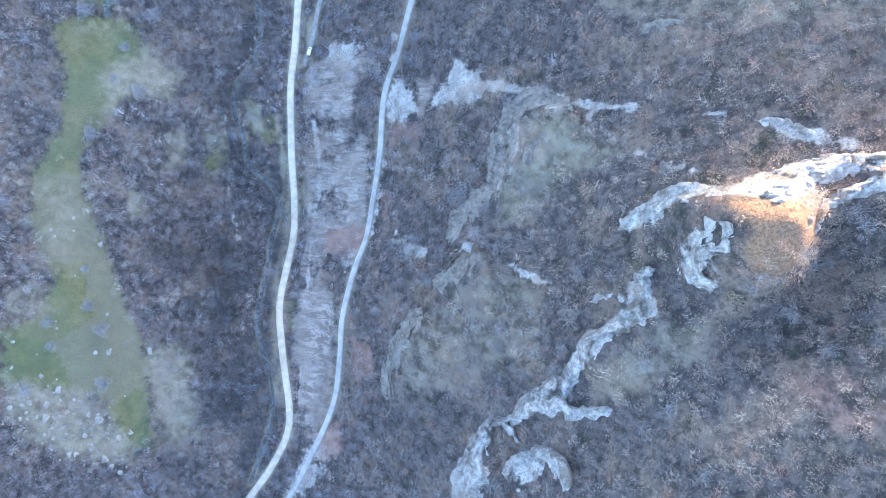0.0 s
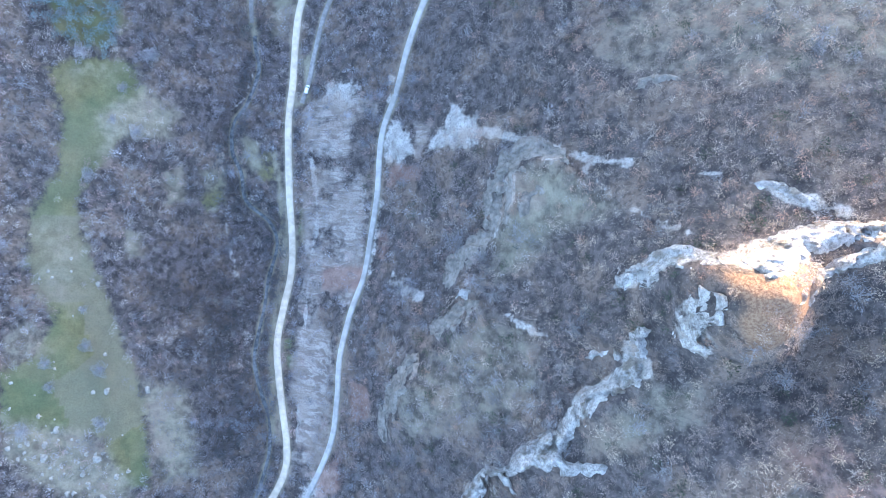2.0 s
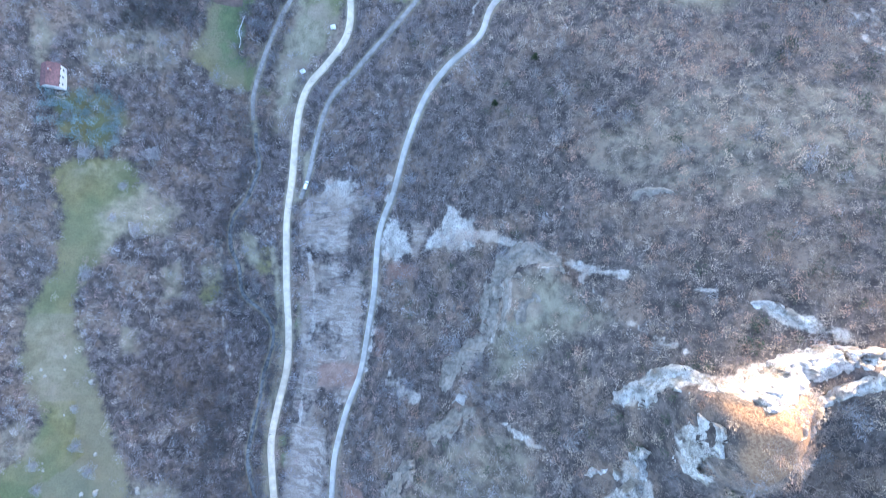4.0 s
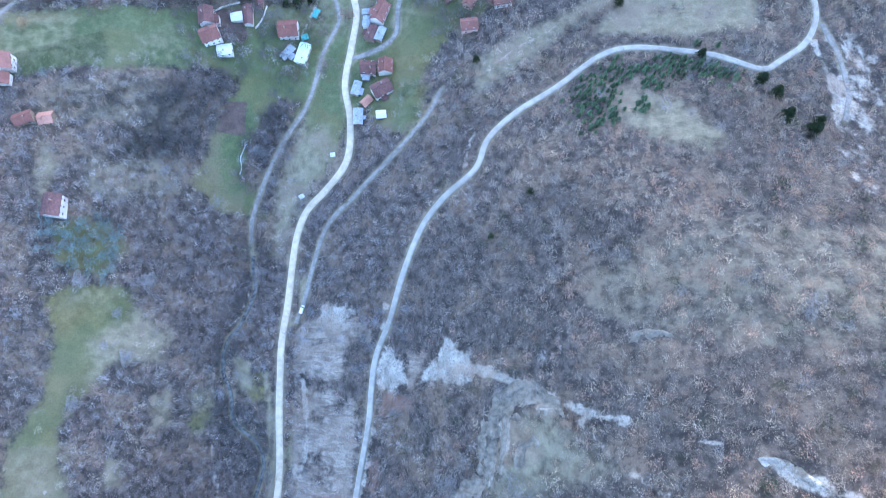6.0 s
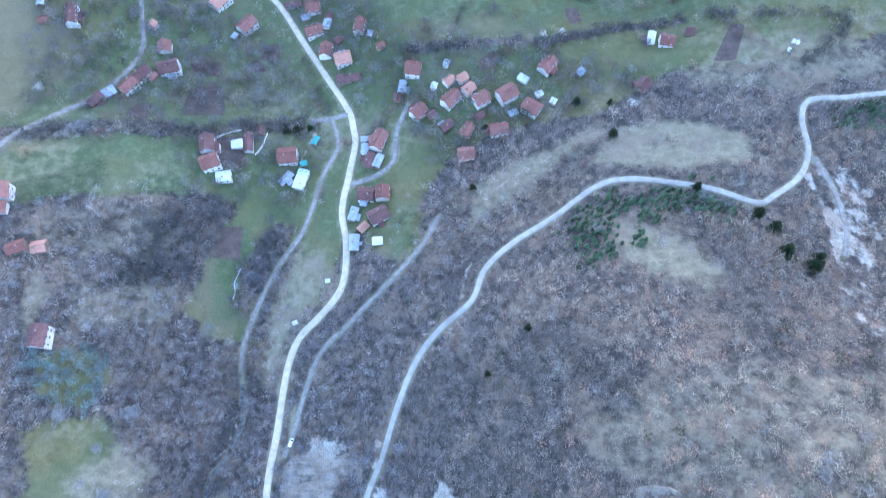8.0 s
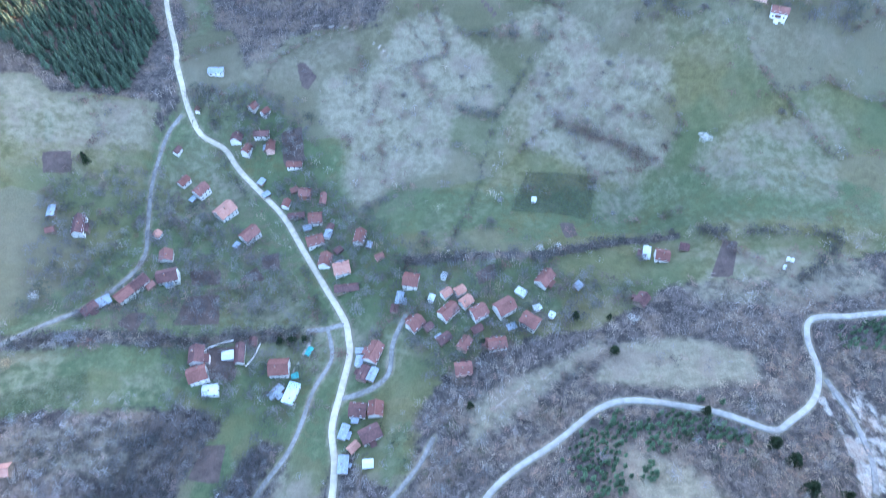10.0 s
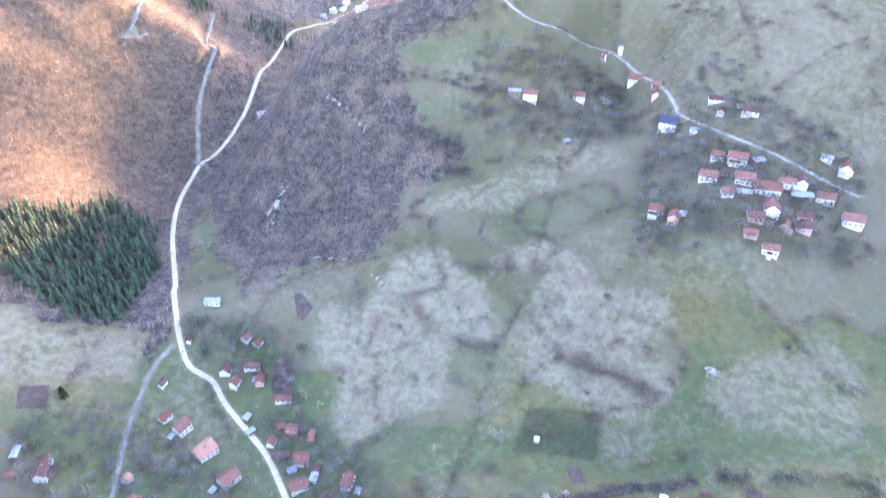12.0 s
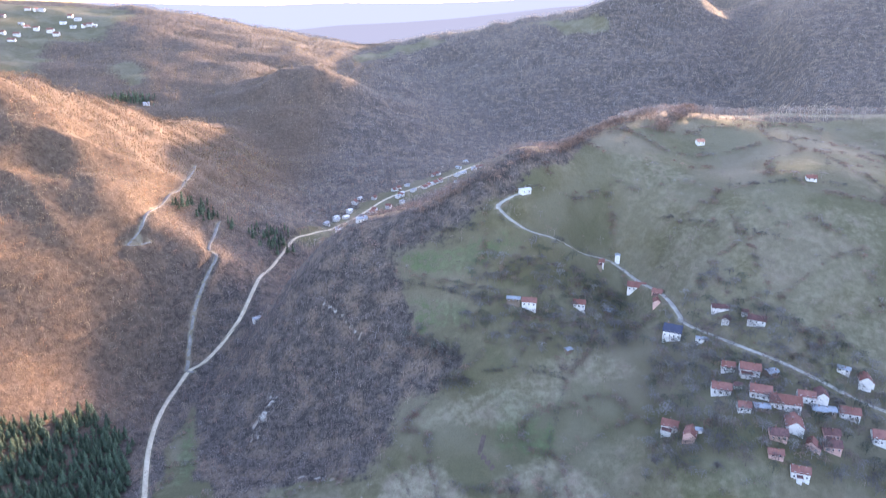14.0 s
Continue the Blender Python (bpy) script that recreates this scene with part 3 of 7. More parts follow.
OPEN['plateau'] = (1.0, [(-55, 645), (3, 651), (38, 663), (80, 706), (142, 804), (218, 845), (443, 878), (499, 849), (304, 464), (-72, 488), (-61, 511), (-43, 529), (-46, 553), (-14, 562), (-3, 577), (-29, 591), (-41, 614)])
OPEN['nw_field'] = (1.0, [(-330, 410), (-291, 429), (-275, 437), (-257, 426), (-237, 437), (-203, 442), (-198, 405), (-205, 370), (-250, 350), (-290, 350)])
OPEN['field_strip'] = (1.0, [(-215, 579), (-216, 611), (-193, 558), (-178, 512), (-192, 500), (-215, 550)])
OPEN['far_w'] = (1.0, [(-1700, 2100), (-1375, 2157), (-1243, 2218), (-1083, 2273), (-994, 2226), (-956, 1911), (-1066, 1897), (-1069, 1804), (-1143, 1791), (-1500, 1800)])
OPEN['far_w2'] = (1.0, [(-1143, 1791), (-1077, 1818), (-976, 1714), (-954, 1606), (-1013, 1583), (-1200, 1600)])
OPEN['far_w3'] = (1.0, [(-856, 1765), (-775, 1736), (-709, 1617), (-751, 1611), (-804, 1658)])
OPEN['far_ridge'] = (1.0, [(-376, 2281), (-254, 2442), (-89, 2525), (-85, 2432), (-244, 2353), (-340, 2168)])
OPEN['far_crest'] = (1.0, [(162, 2598), (292, 2412), (414, 2306), (396, 2205), (277, 2280)])
OPEN['hamlet'] = (1.0, [(-212, 880), (-200, 960), (-175, 1060), (-130, 1160), (-70, 1240), (20, 1350), (60, 1340), (-30, 1210), (-95, 1120), (-140, 1040), (-180, 920)])
OPEN['v1'] = (0.6, [(-100, 71), (-87, 74), (-86, 51), (-96, 54), (-102, 61)])
OPEN['v2'] = (0.7, [(-130, 45), (-119, 58), (-115, 53), (-117, 41), (-126, 37)])
OPEN['v3'] = (0.5, [(-79, 42), (-72, 42), (-71, 21), (-78, 18)])
OPEN['v4'] = (0.5, [(-83, -29), (-73, -25), (-74, -46), (-81, -49)])
OPEN['r_e'] = (0.8, [(-44, 208), (-20, 226), (-8, 221), (-12, 190), (-28, 192)])
OPEN['fw1'] = (1.0, [(-219, 217), (-212, 241), (-184, 250), (-172, 225), (-201, 210), (-214, 204)])
OPEN['fw2'] = (1.0, [(-163, 244), (-140, 251), (-133, 227), (-159, 223)])
OPEN['young_g'] = (0.8, [(-189, 137), (-164, 142), (-157, 129), (-166, 113), (-183, 114)])
OPEN['mid_g'] = (1.0, [(29, 436), (49, 412), (39, 382), (24, 347), (4, 341), (15, 388), (1, 434)])
STRAW = {}
STRAW['w_pale'] = (0.75, [(-171, 82), (-151, 99), (-134, 88), (-139, 73), (-158, 70), (-167, 58)])
STRAW['w_stony'] = (0.7, [(-210, -64), (-174, -75), (-152, -102), (-155, -118), (-185, -112), (-198, -102), (-211, -87)])
STRAW['w_orchard'] = (0.65, [(-154, -49), (-129, -53), (-123, -80), (-122, -104), (-144, -109), (-149, -79)])
STRAW['w_mead'] = (0.42, [(-196, 31), (-179, 32), (-175, 2), (-184, -18), (-195, -10), (-199, 12)])
STRAW['e_slope'] = (0.75, [(80, 209), (108, 199), (126, 175), (115, 165), (91, 173), (77, 188)])
STRAW['e_slope2'] = (0.42, [(52, 108), (78, 126), (116, 137), (171, 130), (168, 101), (144, 77), (115, 76), (87, 82), (59, 89)])
STRAW['straw'] = (1.3, [(78, 247), (95, 267), (123, 271), (153, 258), (152, 244), (117, 239)])
STRAW['bank'] = (0.7, [(15, 237), (36, 250), (84, 274), (91, 267), (64, 248), (35, 222), (13, 207)])
STRAW['nw_field'] = (0.6, [(-291, 427), (-275, 434), (-257, 423), (-237, 434), (-203, 440), (-200, 407), (-221, 393), (-270, 375)])
STRAW['bowl_b'] = (0.55, [(130, 307), (165, 333), (222, 328), (236, 308), (231, 293), (182, 286), (136, 290)])
STRAW['roadside'] = (0.6, [(-81, 209), (-62, 203), (-54, 183), (-75, 159), (-92, 158)])
STRAW['gardens'] = (0.45, [(-157, 291), (-86, 316), (-75, 291), (-118, 282), (-148, 271)])
STRAW['bowl_w'] = (0.42, [(-206, 206), (-151, 222), (-128, 206), (-148, 183), (-198, 185)])
STRAW['terrace'] = (0.5, [(-46, 547), (-4, 556), (70, 577), (104, 581), (71, 541), (38, 534), (-28, 534)])
# pale strip painted along the plateau rim for its band of low sun
STRAW['crest'] = (0.9, [(268.9, 857.9), (332.8, 889.2), (384.2, 881.2), (439.7, 866.3), (444.3, 883.7), (387.8, 898.8), (329.2, 906.8), (261.1, 874.1)])
STRAW['plat1'] = (0.4, [(125, 666), (175, 661), (322, 645), (291, 570), (204, 571), (164, 608)])
STRAW['plat2'] = (0.5, [(51, 577), (105, 592), (137, 566), (116, 558), (54, 564)])
STRAW['saddle'] = (0.42, [(82, 19), (89, 19), (104, 21), (103, 10), (98, 2), (88, -2), (83, 8)])
STRAW['verge_e'] = (0.85, [(-75.0, 120.9), (-74.0, 96.9), (-70.0, 97.1), (-71.0, 121.1)])
STRAW['verge_w'] = (0.8, [(-92.0, 70.7), (-89.0, 53.8), (-89.0, 32.9), (-87.0, 11.1), (-91.0, -10.8), (-91.0, -38.1), (-89.0, -64.2), (-86.0, -85.3), (-82.0, -84.7), (-85.0, -63.8), (-87.0, -37.9), (-87.0, -11.2), (-83.0, 10.9), (-85.0, 33.1), (-85.0, 54.2), (-88.0, 71.3)])
STRAW['spur1'] = (0.62, [(25, 38), (31, 57), (46, 58), (59, 47), (69, 37), (48, 26), (34, 11), (24, 6), (19, 23)])
STRAW['spur2'] = (0.48, [(-19, -68), (-21, -44), (-8, -26), (17, -2), (40, -6), (44, -33), (28, -50), (-3, -66)])
STRAW['spur3'] = (0.5, [(55, -39), (69, -18), (94, -19), (88, -36), (64, -53), (51, -52)])
STRAW['spur4'] = (0.3, [(94, -43), (128, -36), (124, -62), (93, -67)])
STRAW['w_scrub'] = (0.45, [(-180, 175), (-135, 182), (-131, 157), (-164, 148), (-181, 150)])
STRAW['w_path'] = (0.6, [(-196, 160), (-192, 178), (-184, 166), (-191, 137)])
STRAW['bank_w'] = (0.72, [(-91, 182), (-69, 200), (-59, 181), (-74, 164), (-85, 130), (-95, 130)])
STRAW['pale_slope'] = (0.75, [(-94, 448), (-92, 473), (-59, 474), (-43, 508), (-10, 516), (11, 493), (22, 487), (28, 466), (31, 443), (1, 436), (0, 398), (-35, 388), (-58, 366), (-74, 394), (-72, 416), (-93, 437)])
STRAW['pale_slope2'] = (0.7, [(61, 487), (69, 511), (86, 501), (100, 472), (141, 449), (140, 433), (125, 431), (138, 420), (145, 407), (135, 400), (114, 392), (96, 394), (64, 409), (49, 415), (46, 453), (54, 475)])
STRAW['pale_slope3'] = (0.5, [(149, 397), (154, 413), (185, 419), (234, 427), (245, 406), (234, 383), (229, 356), (213, 359), (163, 371)])
STRAW['oliv'] = (0.35, [(-162, 246), (-138, 257), (-127, 235), (-144, 221), (-158, 221)])
STRAW['pale_top'] = (0.6, [(22, 487), (27, 503), (48, 513), (63, 517), (79, 509), (61, 487), (48, 486)])
STRAW['clearing_a'] = (0.6, [(-145, 58), (-134, 61), (-133, 42), (-143, 38)])
STRAW['clearing_b'] = (0.6, [(-162, 28), (-152, 26), (-151, 12), (-160, 10)])
STRAW['clearing_c'] = (0.6, [(-129, 60), (-115, 63), (-114, 50), (-126, 44)])
STRAW['sw_edge'] = (0.5, [(-201, -15), (-188, -21), (-190, -37), (-206, -43), (-210, -37), (-210, -26)])
STONY = {}
STONY['gul1'] = (0.78, [(3, 87), (17, 80), (16, 68), (-8, 66), (-1, 76)])
STONY['gul3'] = (0.78, [(87, 52), (99, 49), (98, 47), (88, 49)])
STONY['gul4'] = (0.78, [(103, 47), (115, 43), (127, 37), (125, 33), (111, 38)])
STONY['cut4'] = (0.7, [(-26, 84), (-15, 84), (-13, 64), (-27, 60)])
STONY['flat'] = (0.62, [(-63, 109), (-43, 105), (-40, 98), (-49, 91), (-61, 94)])
STONY['bnk1'] = (0.62, [(-23, 11), (-13, 7), (-2, -2), (-10, -6), (-24, 1)])
STONY['scar1'] = (0.78, [(75, 35), (85, 29), (85, 27), (77, 31)])
STONY['scar2'] = (0.8, [(26, -3), (44, -11), (45, -15), (32, -10)])
STONY['knob'] = (0.12, [(25, 50), (34, 61), (48, 58), (50, 46), (40, 43), (34, 32), (26, 38)])
STONY['foot'] = (0.6, [(-72, -105), (-46, -86), (-49, -113), (-68, -133), (-81, -135)])
STONY['west_scar'] = (0.5, [(-117, 20), (-112, 10), (-106, -2), (-106, -17), (-111, -11)])
STONY['quarry'] = (0.5, [(198, 245), (211, 228), (192, 187), (178, 175), (172, 182), (186, 205), (183, 226)])
STONY['quarry2'] = (0.42, [(182, 239), (203, 218), (199, 179), (174, 136), (162, 146), (176, 185)])
STONY['cliff_v'] = (0.5, [(-157, 570), (-145, 594), (-134, 587), (-139, 571), (-146, 554)])
STONY['foot1'] = (0.6, [(-103.1, 113.2), (-106.0, 100.5), (-116.8, 87.7), (-115.2, 86.3), (-104.0, 99.5), (-100.9, 112.8)])
STONY['foot2'] = (0.5, [(-118.3, 70.0), (-119.3, 41.0), (-116.3, 16.7), (-110.2, 0.6), (-106.3, -17.3), (-103.7, -16.7), (-107.8, 1.4), (-113.7, 17.3), (-116.7, 41.0), (-115.7, 70.0)])
STONY['roadside_path'] = (0.85, [(-71.7, 90.9), (-70.7, 70.9), (-68.7, 52.9), (-67.7, 33.1), (-70.7, 14.2), (-71.7, -0.9), (-72.7, -19.0), (-72.7, -40.0), (-72.7, -63.0), (-73.7, -83.9), (-70.3, -84.1), (-69.3, -63.0), (-69.3, -40.0), (-69.3, -19.0), (-68.3, -1.1), (-67.3, 13.8), (-64.3, 32.9), (-65.3, 53.1), (-67.3, 71.1), (-68.3, 91.1)])
STONY['bank_a'] = (0.55, [(-27.2, 104.2), (-29.2, 83.2), (-30.2, 62.2), (-32.2, 40.3), (-35.2, 23.4), (-38.2, 6.4), (-33.8, 5.6), (-30.8, 22.6), (-27.8, 39.7), (-25.8, 61.8), (-24.8, 82.8), (-22.8, 103.8)])
STONY['scar3'] = (0.5, [(-55.1, 33.5), (-66.9, 32.1), (-62.6, 40.4), (-65.4, 41.6), (-69.1, 29.9), (-54.9, 30.5)])
STONY['quarry_b'] = (0.8, [(175.6, 234.4), (181.5, 209.0), (175.6, 182.5), (180.4, 181.5), (186.5, 209.0), (180.4, 235.6)])
STONY['arc'] = (0.55, [(-108.8, 626.7), (-88.9, 613.8), (-74.2, 600.1), (-67.3, 587.3), (-64.7, 588.7), (-71.8, 601.9), (-87.1, 616.2), (-107.2, 629.3)])
STONY['meadow_edge'] = (0.62, [(-118, 499), (-106, 520), (-82, 514), (-59, 497), (-45, 483), (-46, 481), (-60, 495), (-82, 511), (-105, 517), (-116, 498)])
STONY['gul2'] = (0.62, [(14.4, 72.1), (26.4, 68.1), (39.3, 64.1), (51.2, 58.2), (61.4, 54.1), (71.6, 52.0), (72.4, 56.0), (62.6, 57.9), (52.8, 61.8), (40.7, 67.9), (27.6, 71.9), (15.6, 75.9)])
STONY['spur_path'] = (0.46, [(52.9, 54.1), (58.9, 47.1), (66.0, 38.0), (76.2, 30.9), (84.2, 24.9), (85.8, 27.1), (77.8, 33.1), (68.0, 40.0), (61.1, 48.9), (55.1, 55.9)])
STONY['yard_path'] = (0.8, [(-81.1, 252.7), (-76.1, 268.7), (-73.1, 278.7), (-74.9, 279.3), (-77.9, 269.3), (-82.9, 253.3)])
STONY['side_path'] = (0.55, [(12.2, 166.9), (14.1, 182.6), (22.0, 197.4), (28.0, 205.3), (26.0, 206.7), (20.0, 198.6), (11.9, 183.4), (9.8, 167.1)])
STONY['bank_path'] = (0.5, [(18.7, 222.3), (35.6, 238.2), (53.6, 248.2), (65.6, 258.2), (64.4, 259.8), (52.4, 249.8), (34.4, 239.8), (17.3, 223.7)])
STONY['q1'] = (0.62, [(182.1, 244.4), (186.0, 231.6), (188.0, 215.1), (184.1, 197.7), (176.3, 185.0), (179.7, 183.0), (187.9, 196.3), (192.0, 214.9), (190.0, 232.4), (185.9, 245.6)])
STONY['q2'] = (0.55, [(192.3, 232.0), (199.2, 220.2), (202.0, 209.6), (203.0, 198.8), (207.0, 199.2), (206.0, 210.4), (202.8, 221.8), (195.7, 234.0)])
TILLED = {}
TILLED['plot1'] = (1.0, [(-122, 195), (-117, 212), (-107, 214), (-108, 195)])
TILLED['plot2'] = (1.0, [(-118, 431), (-104, 434), (-99, 409), (-114, 408)])
TILLED['plot3'] = (1.0, [(-116, 336), (-106, 340), (-102, 326), (-112, 325)])
TILLED['plot4'] = (1.0, [(-123, 314), (-117, 327), (-108, 316)])
TILLED['plot5'] = (1.0, [(-153, 317), (-136, 321), (-133, 309), (-148, 306)])
TILLED['plot6'] = (1.0, [(147, 311), (160, 338), (167, 336), (158, 310)])
TILLED['plot7'] = (1.0, [(17, 313), (28, 321), (30, 312), (20, 305)])
TILLED['plot8'] = (1.0, [(68, 357), (77, 358), (79, 347), (71, 344)])
TILLED['plot9'] = (1.0, [(-176, 271), (-172, 280), (-163, 281), (-164, 266)])
TILLED['yard'] = (1.0, [(-128, 263), (-113, 267), (-109, 247), (-123, 245)])
TILLED['pen'] = (1.0, [(-148, 275), (-148, 297), (-131, 301), (-125, 280)])
TILLED['plot10'] = (1.0, [(-251, 379), (-238, 386), (-234, 372), (-247, 366)])
TILLED['plot11'] = (0.8, [(-114, 484), (-108, 483), (-96, 470), (-102, 459), (-107, 462)])
TILLED['rust1'] = (1, [(19.5, 530.4), (16.5, 517.6), (25.8, 506.1), (28.2, 507.9), (19.5, 518.4), (22.5, 529.6)])
WOODED = {}
WOODED['nw_pines_edge'] = (1.0, [(-330, 425), (-292, 436), (-277, 443), (-257, 432), (-237, 440), (-198, 449), (-206, 519), (-314, 480)])
WOODED['mid'] = (1.0, [(-223, 744), (-41, 603), (7, 580), (-47, 563), (-50, 534), (-108, 536), (-133, 488), (-148, 477), (-165, 514), (-171, 576), (-216, 611)])
WOODED['south_w'] = (1.0, [(-147, 216), (-123, 227), (-112, 220), (-127, 198), (-135, 186), (-154, 177), (-165, 191)])
WOODED['gully'] = (1.0, [(-96, 191), (-76, 212), (-77, 197), (-89, 159), (-103, 158)])
WOODED['valley_r'] = (1.0, [(-165, 567), (-149, 613), (-113, 628), (-54, 638), (-39, 607), (-7, 579), (-43, 564), (-63, 530), (-100, 515), (-151, 502)])
WOODED['rim'] = (1.0, [(-54, 675), (-7, 679), (38, 674), (80, 715), (127, 781), (87, 703), (38, 661), (-6, 663)])
WOODED['wclump'] = (1.0, [(-152, 210), (-136, 220), (-118, 227), (-116, 209), (-130, 183), (-154, 181)])
WOODED['wrow'] = (1.0, [(-106, 196), (-89, 219), (-81, 215), (-91, 191), (-103, 167), (-110, 172)])
WOODED['belt'] = (1.0, [(-246, 253), (-184, 266), (-141, 268), (-102, 280), (-82, 285), (-80, 278), (-109, 270), (-139, 260), (-180, 257), (-240, 243)])
WOODED['belt2'] = (1.0, [(-25, 327), (3, 326), (53, 332), (106, 348), (139, 350), (138, 345), (105, 342), (53, 326), (3, 321), (-23, 321)])
WOODED['bush_e'] = (1.0, [(152, 276), (186, 281), (202, 258), (176, 228), (155, 230), (152, 244), (165, 261)])
WOODED['w_dense'] = (1.0, [(-150, -3), (-118, 4), (-103, -32), (-100, -80), (-115, -98), (-118, -56), (-145, -44)])
THICKET = {}
THICKET['hedge1'] = (1.0, [(-236, 264), (-179, 266), (-139, 269), (-99, 281), (-80, 283), (-79, 277), (-137, 262), (-181, 258), (-226, 245)])
THICKET['hedge2'] = (1.0, [(-24, 328), (36, 326), (98, 341), (139, 349), (137, 341), (97, 332), (36, 318), (-23, 320)])
THICKET['hedge3'] = (1.0, [(139, 349), (219, 336), (255, 339), (251, 327), (217, 328), (137, 343)])
THICKET['hedge4'] = (1.0, [(20, 374), (39, 444), (62, 498), (68, 497), (44, 444), (26, 374)])
THICKET['west_scrub'] = (1.0, [(-181, 222), (-132, 232), (-130, 220), (-177, 211)])
THICKET['bank'] = (0.7, [(-8, 279), (14, 281), (24, 257), (6, 251), (-7, 258)])
THICKET['hedge5'] = (1.0, [(66, 436), (102, 423), (134, 408), (142, 398), (103, 414), (70, 425)])
THICKET['scrub_r'] = (1.0, [(136, 306), (186, 301), (230, 289), (226, 275), (179, 275), (132, 286)])
THICKET['roadside'] = (0.6, [(-162, 416), (-122, 379), (-86, 320), (-76, 299), (-81, 299), (-103, 333), (-133, 375), (-165, 411)])
THICKET['plat_h'] = (1.0, [(-27, 564), (-3, 579), (10, 578), (-10, 558)])
THICKET['plat_h2'] = (1.0, [(104, 617), (117, 587), (96, 579), (80, 593)])
THICKET['plat_rim'] = (1.0, [(216, 926), (518, 1528), (497, 1459), (191, 829)])
THICKET['plat_h3'] = (1.0, [(-52, 663), (3, 649), (84, 656), (134, 669), (84, 652), (3, 646), (-52, 657)])
PINES = {}
PINES['nw'] = (1.0, [(-345, 492), (-330, 520), (-300, 530), (-280, 568), (-245, 555), (-212, 496), (-197, 455), (-202, 447), (-237, 439), (-257, 440), (-277, 448), (-300, 462), (-330, 472)])
PINES['far_stand'] = (1.0, [(-745, 1523), (-669, 1540), (-650, 1500), (-720, 1490)])
PINES['valley_a'] = (0.8, [(-300, 835), (-285, 850), (-262, 840), (-275, 815), (-300, 812)])
PINES['valley_b'] = (0.8, [(-240, 880), (-215, 905), (-205, 860), (-230, 840)])
PINES['pine_a'] = (1.0, [(60, 200), (66, 218), (83, 225), (91, 218), (83, 199), (78, 182), (68, 178), (61, 193)])
PINES['pine_b'] = (1.0, [(89, 216), (109, 229), (127, 229), (141, 217), (132, 207), (116, 208), (104, 210), (95, 201)])
PINES['pine_c'] = (1.0, [(201, 273), (227, 279), (246, 278), (240, 259), (222, 264), (200, 262)])
PINES['pine_d'] = (1.0, [(86, 199), (93, 201), (93, 192), (86, 188)])
GULLIED = {}
GULLIED['cut1'] = (0.82, [(-68, 97), (-40, 99), (-36, 76), (-39, 52), (-64, 53), (-69, 77)])
GULLIED['cut2'] = (0.86, [(-64, 53), (-39, 52), (-38, 17), (-41, 3), (-66, -10), (-68, 30)])
GULLIED['cut3'] = (1.0, [(-75, -25), (-66, -10), (-52, -18), (-55, -59), (-60, -77), (-69, -99), (-74, -78), (-74, -49)])
GULLIED['strip'] = (0.66, [(-74, 98), (-44, 102), (-30, 92), (-34, 60), (-36, 20), (-42, -5), (-50, -30), (-52, -60), (-57, -88), (-70, -114), (-84, -116), (-77, -88), (-79, -45), (-76, 0), (-76, 60)])
GULLIED['cut4'] = (0.7, [(-15, 83), (-3, 80), (-7, 69), (-13, 64)])
RED = {}
RED['cut'] = (1.0, [(-63, 10), (-38, 11), (-37, 0), (-63, -4)])
RED['bank'] = (1.0, [(-43, -46), (-33, -46), (-31, -62), (-42, -66)])
RED['foot'] = (0.8, [(-60, -92), (-46, -84), (-46, -104), (-62, -114)])
RED['gorge'] = (0.7, [(-26, 62), (-12, 62), (-8, 54), (-28, 50)])
RED['slope'] = (0.6, [(-33, 30), (-24, 34), (-24, 14), (-34, 12)])
RED['scrub'] = (0.5, [(104, -36), (122, -30), (134, -44), (112, -54)])
OCHRE = {}
OCHRE['saddle'] = (1.0, [(83, 17), (93, 16), (106, 19), (110, 9), (102, -1), (93, -8), (86, 2), (84, 10)])
ORCHARD = {}
ORCHARD['a'] = (1.0, [(-90, 403), (-24, 337), (63, 325), (110, 309), (67, 278), (-6, 252), (-28, 287), (-55, 298), (-120, 393), (-92, 430)])
ORCHARD['b'] = (1.0, [(-248, 355), (-199, 392), (-113, 347), (-76, 295), (-164, 268), (-226, 278)])
ORCHARD['c'] = (1.0, [(-184, 453), (-151, 465), (-93, 441), (-91, 411), (-147, 417)])
ORCHARD['d'] = (1.0, [(141, 590), (190, 558), (273, 525), (249, 468), (121, 487)])
ORCHARD['e'] = (1.0, [(-5, 621), (133, 659), (141, 590), (59, 578), (5, 597)])
ORCHARD['f'] = (1.0, [(141, 590), (186, 621), (230, 573), (278, 537), (249, 468), (119, 478)])
ORCHARD['g'] = (1.0, [(-157, 273), (-74, 287), (-57, 209), (-128, 220)])
LUSH = {}
LUSH['village'] = (0.6, [(-240, 250), (-200, 330), (-205, 440), (-150, 470), (-60, 400), (-20, 330), (60, 325), (70, 290), (-20, 270), (-50, 200), (-130, 235)])
LUSH['green_square'] = (0.9, [(-258, 407), (-253, 410), (-247, 388), (-252, 386)])
STRAW['stream_bank'] = (0.8, [(-107, 80), (-98, 76), (-95, 62), (-102, 58), (-107, 66)])
LUSH['verge_a'] = (0.5, [(-80, 66), (-76, 66), (-75, 30), (-78, 18), (-80, 30)])
LUSH['verge_b'] = (0.6, [(-81, -20), (-77, -22), (-76, -46), (-81, -48)])
LUSH['brook'] = (0.6, [(-60, 340), (20, 345), (130, 352), (250, 345), (250, 372), (140, 398), (30, 380), (-40, 392)])
LUSH['lush_a'] = (0.5, [(-62, 308), (-32, 306), (-28, 267), (-51, 273)])
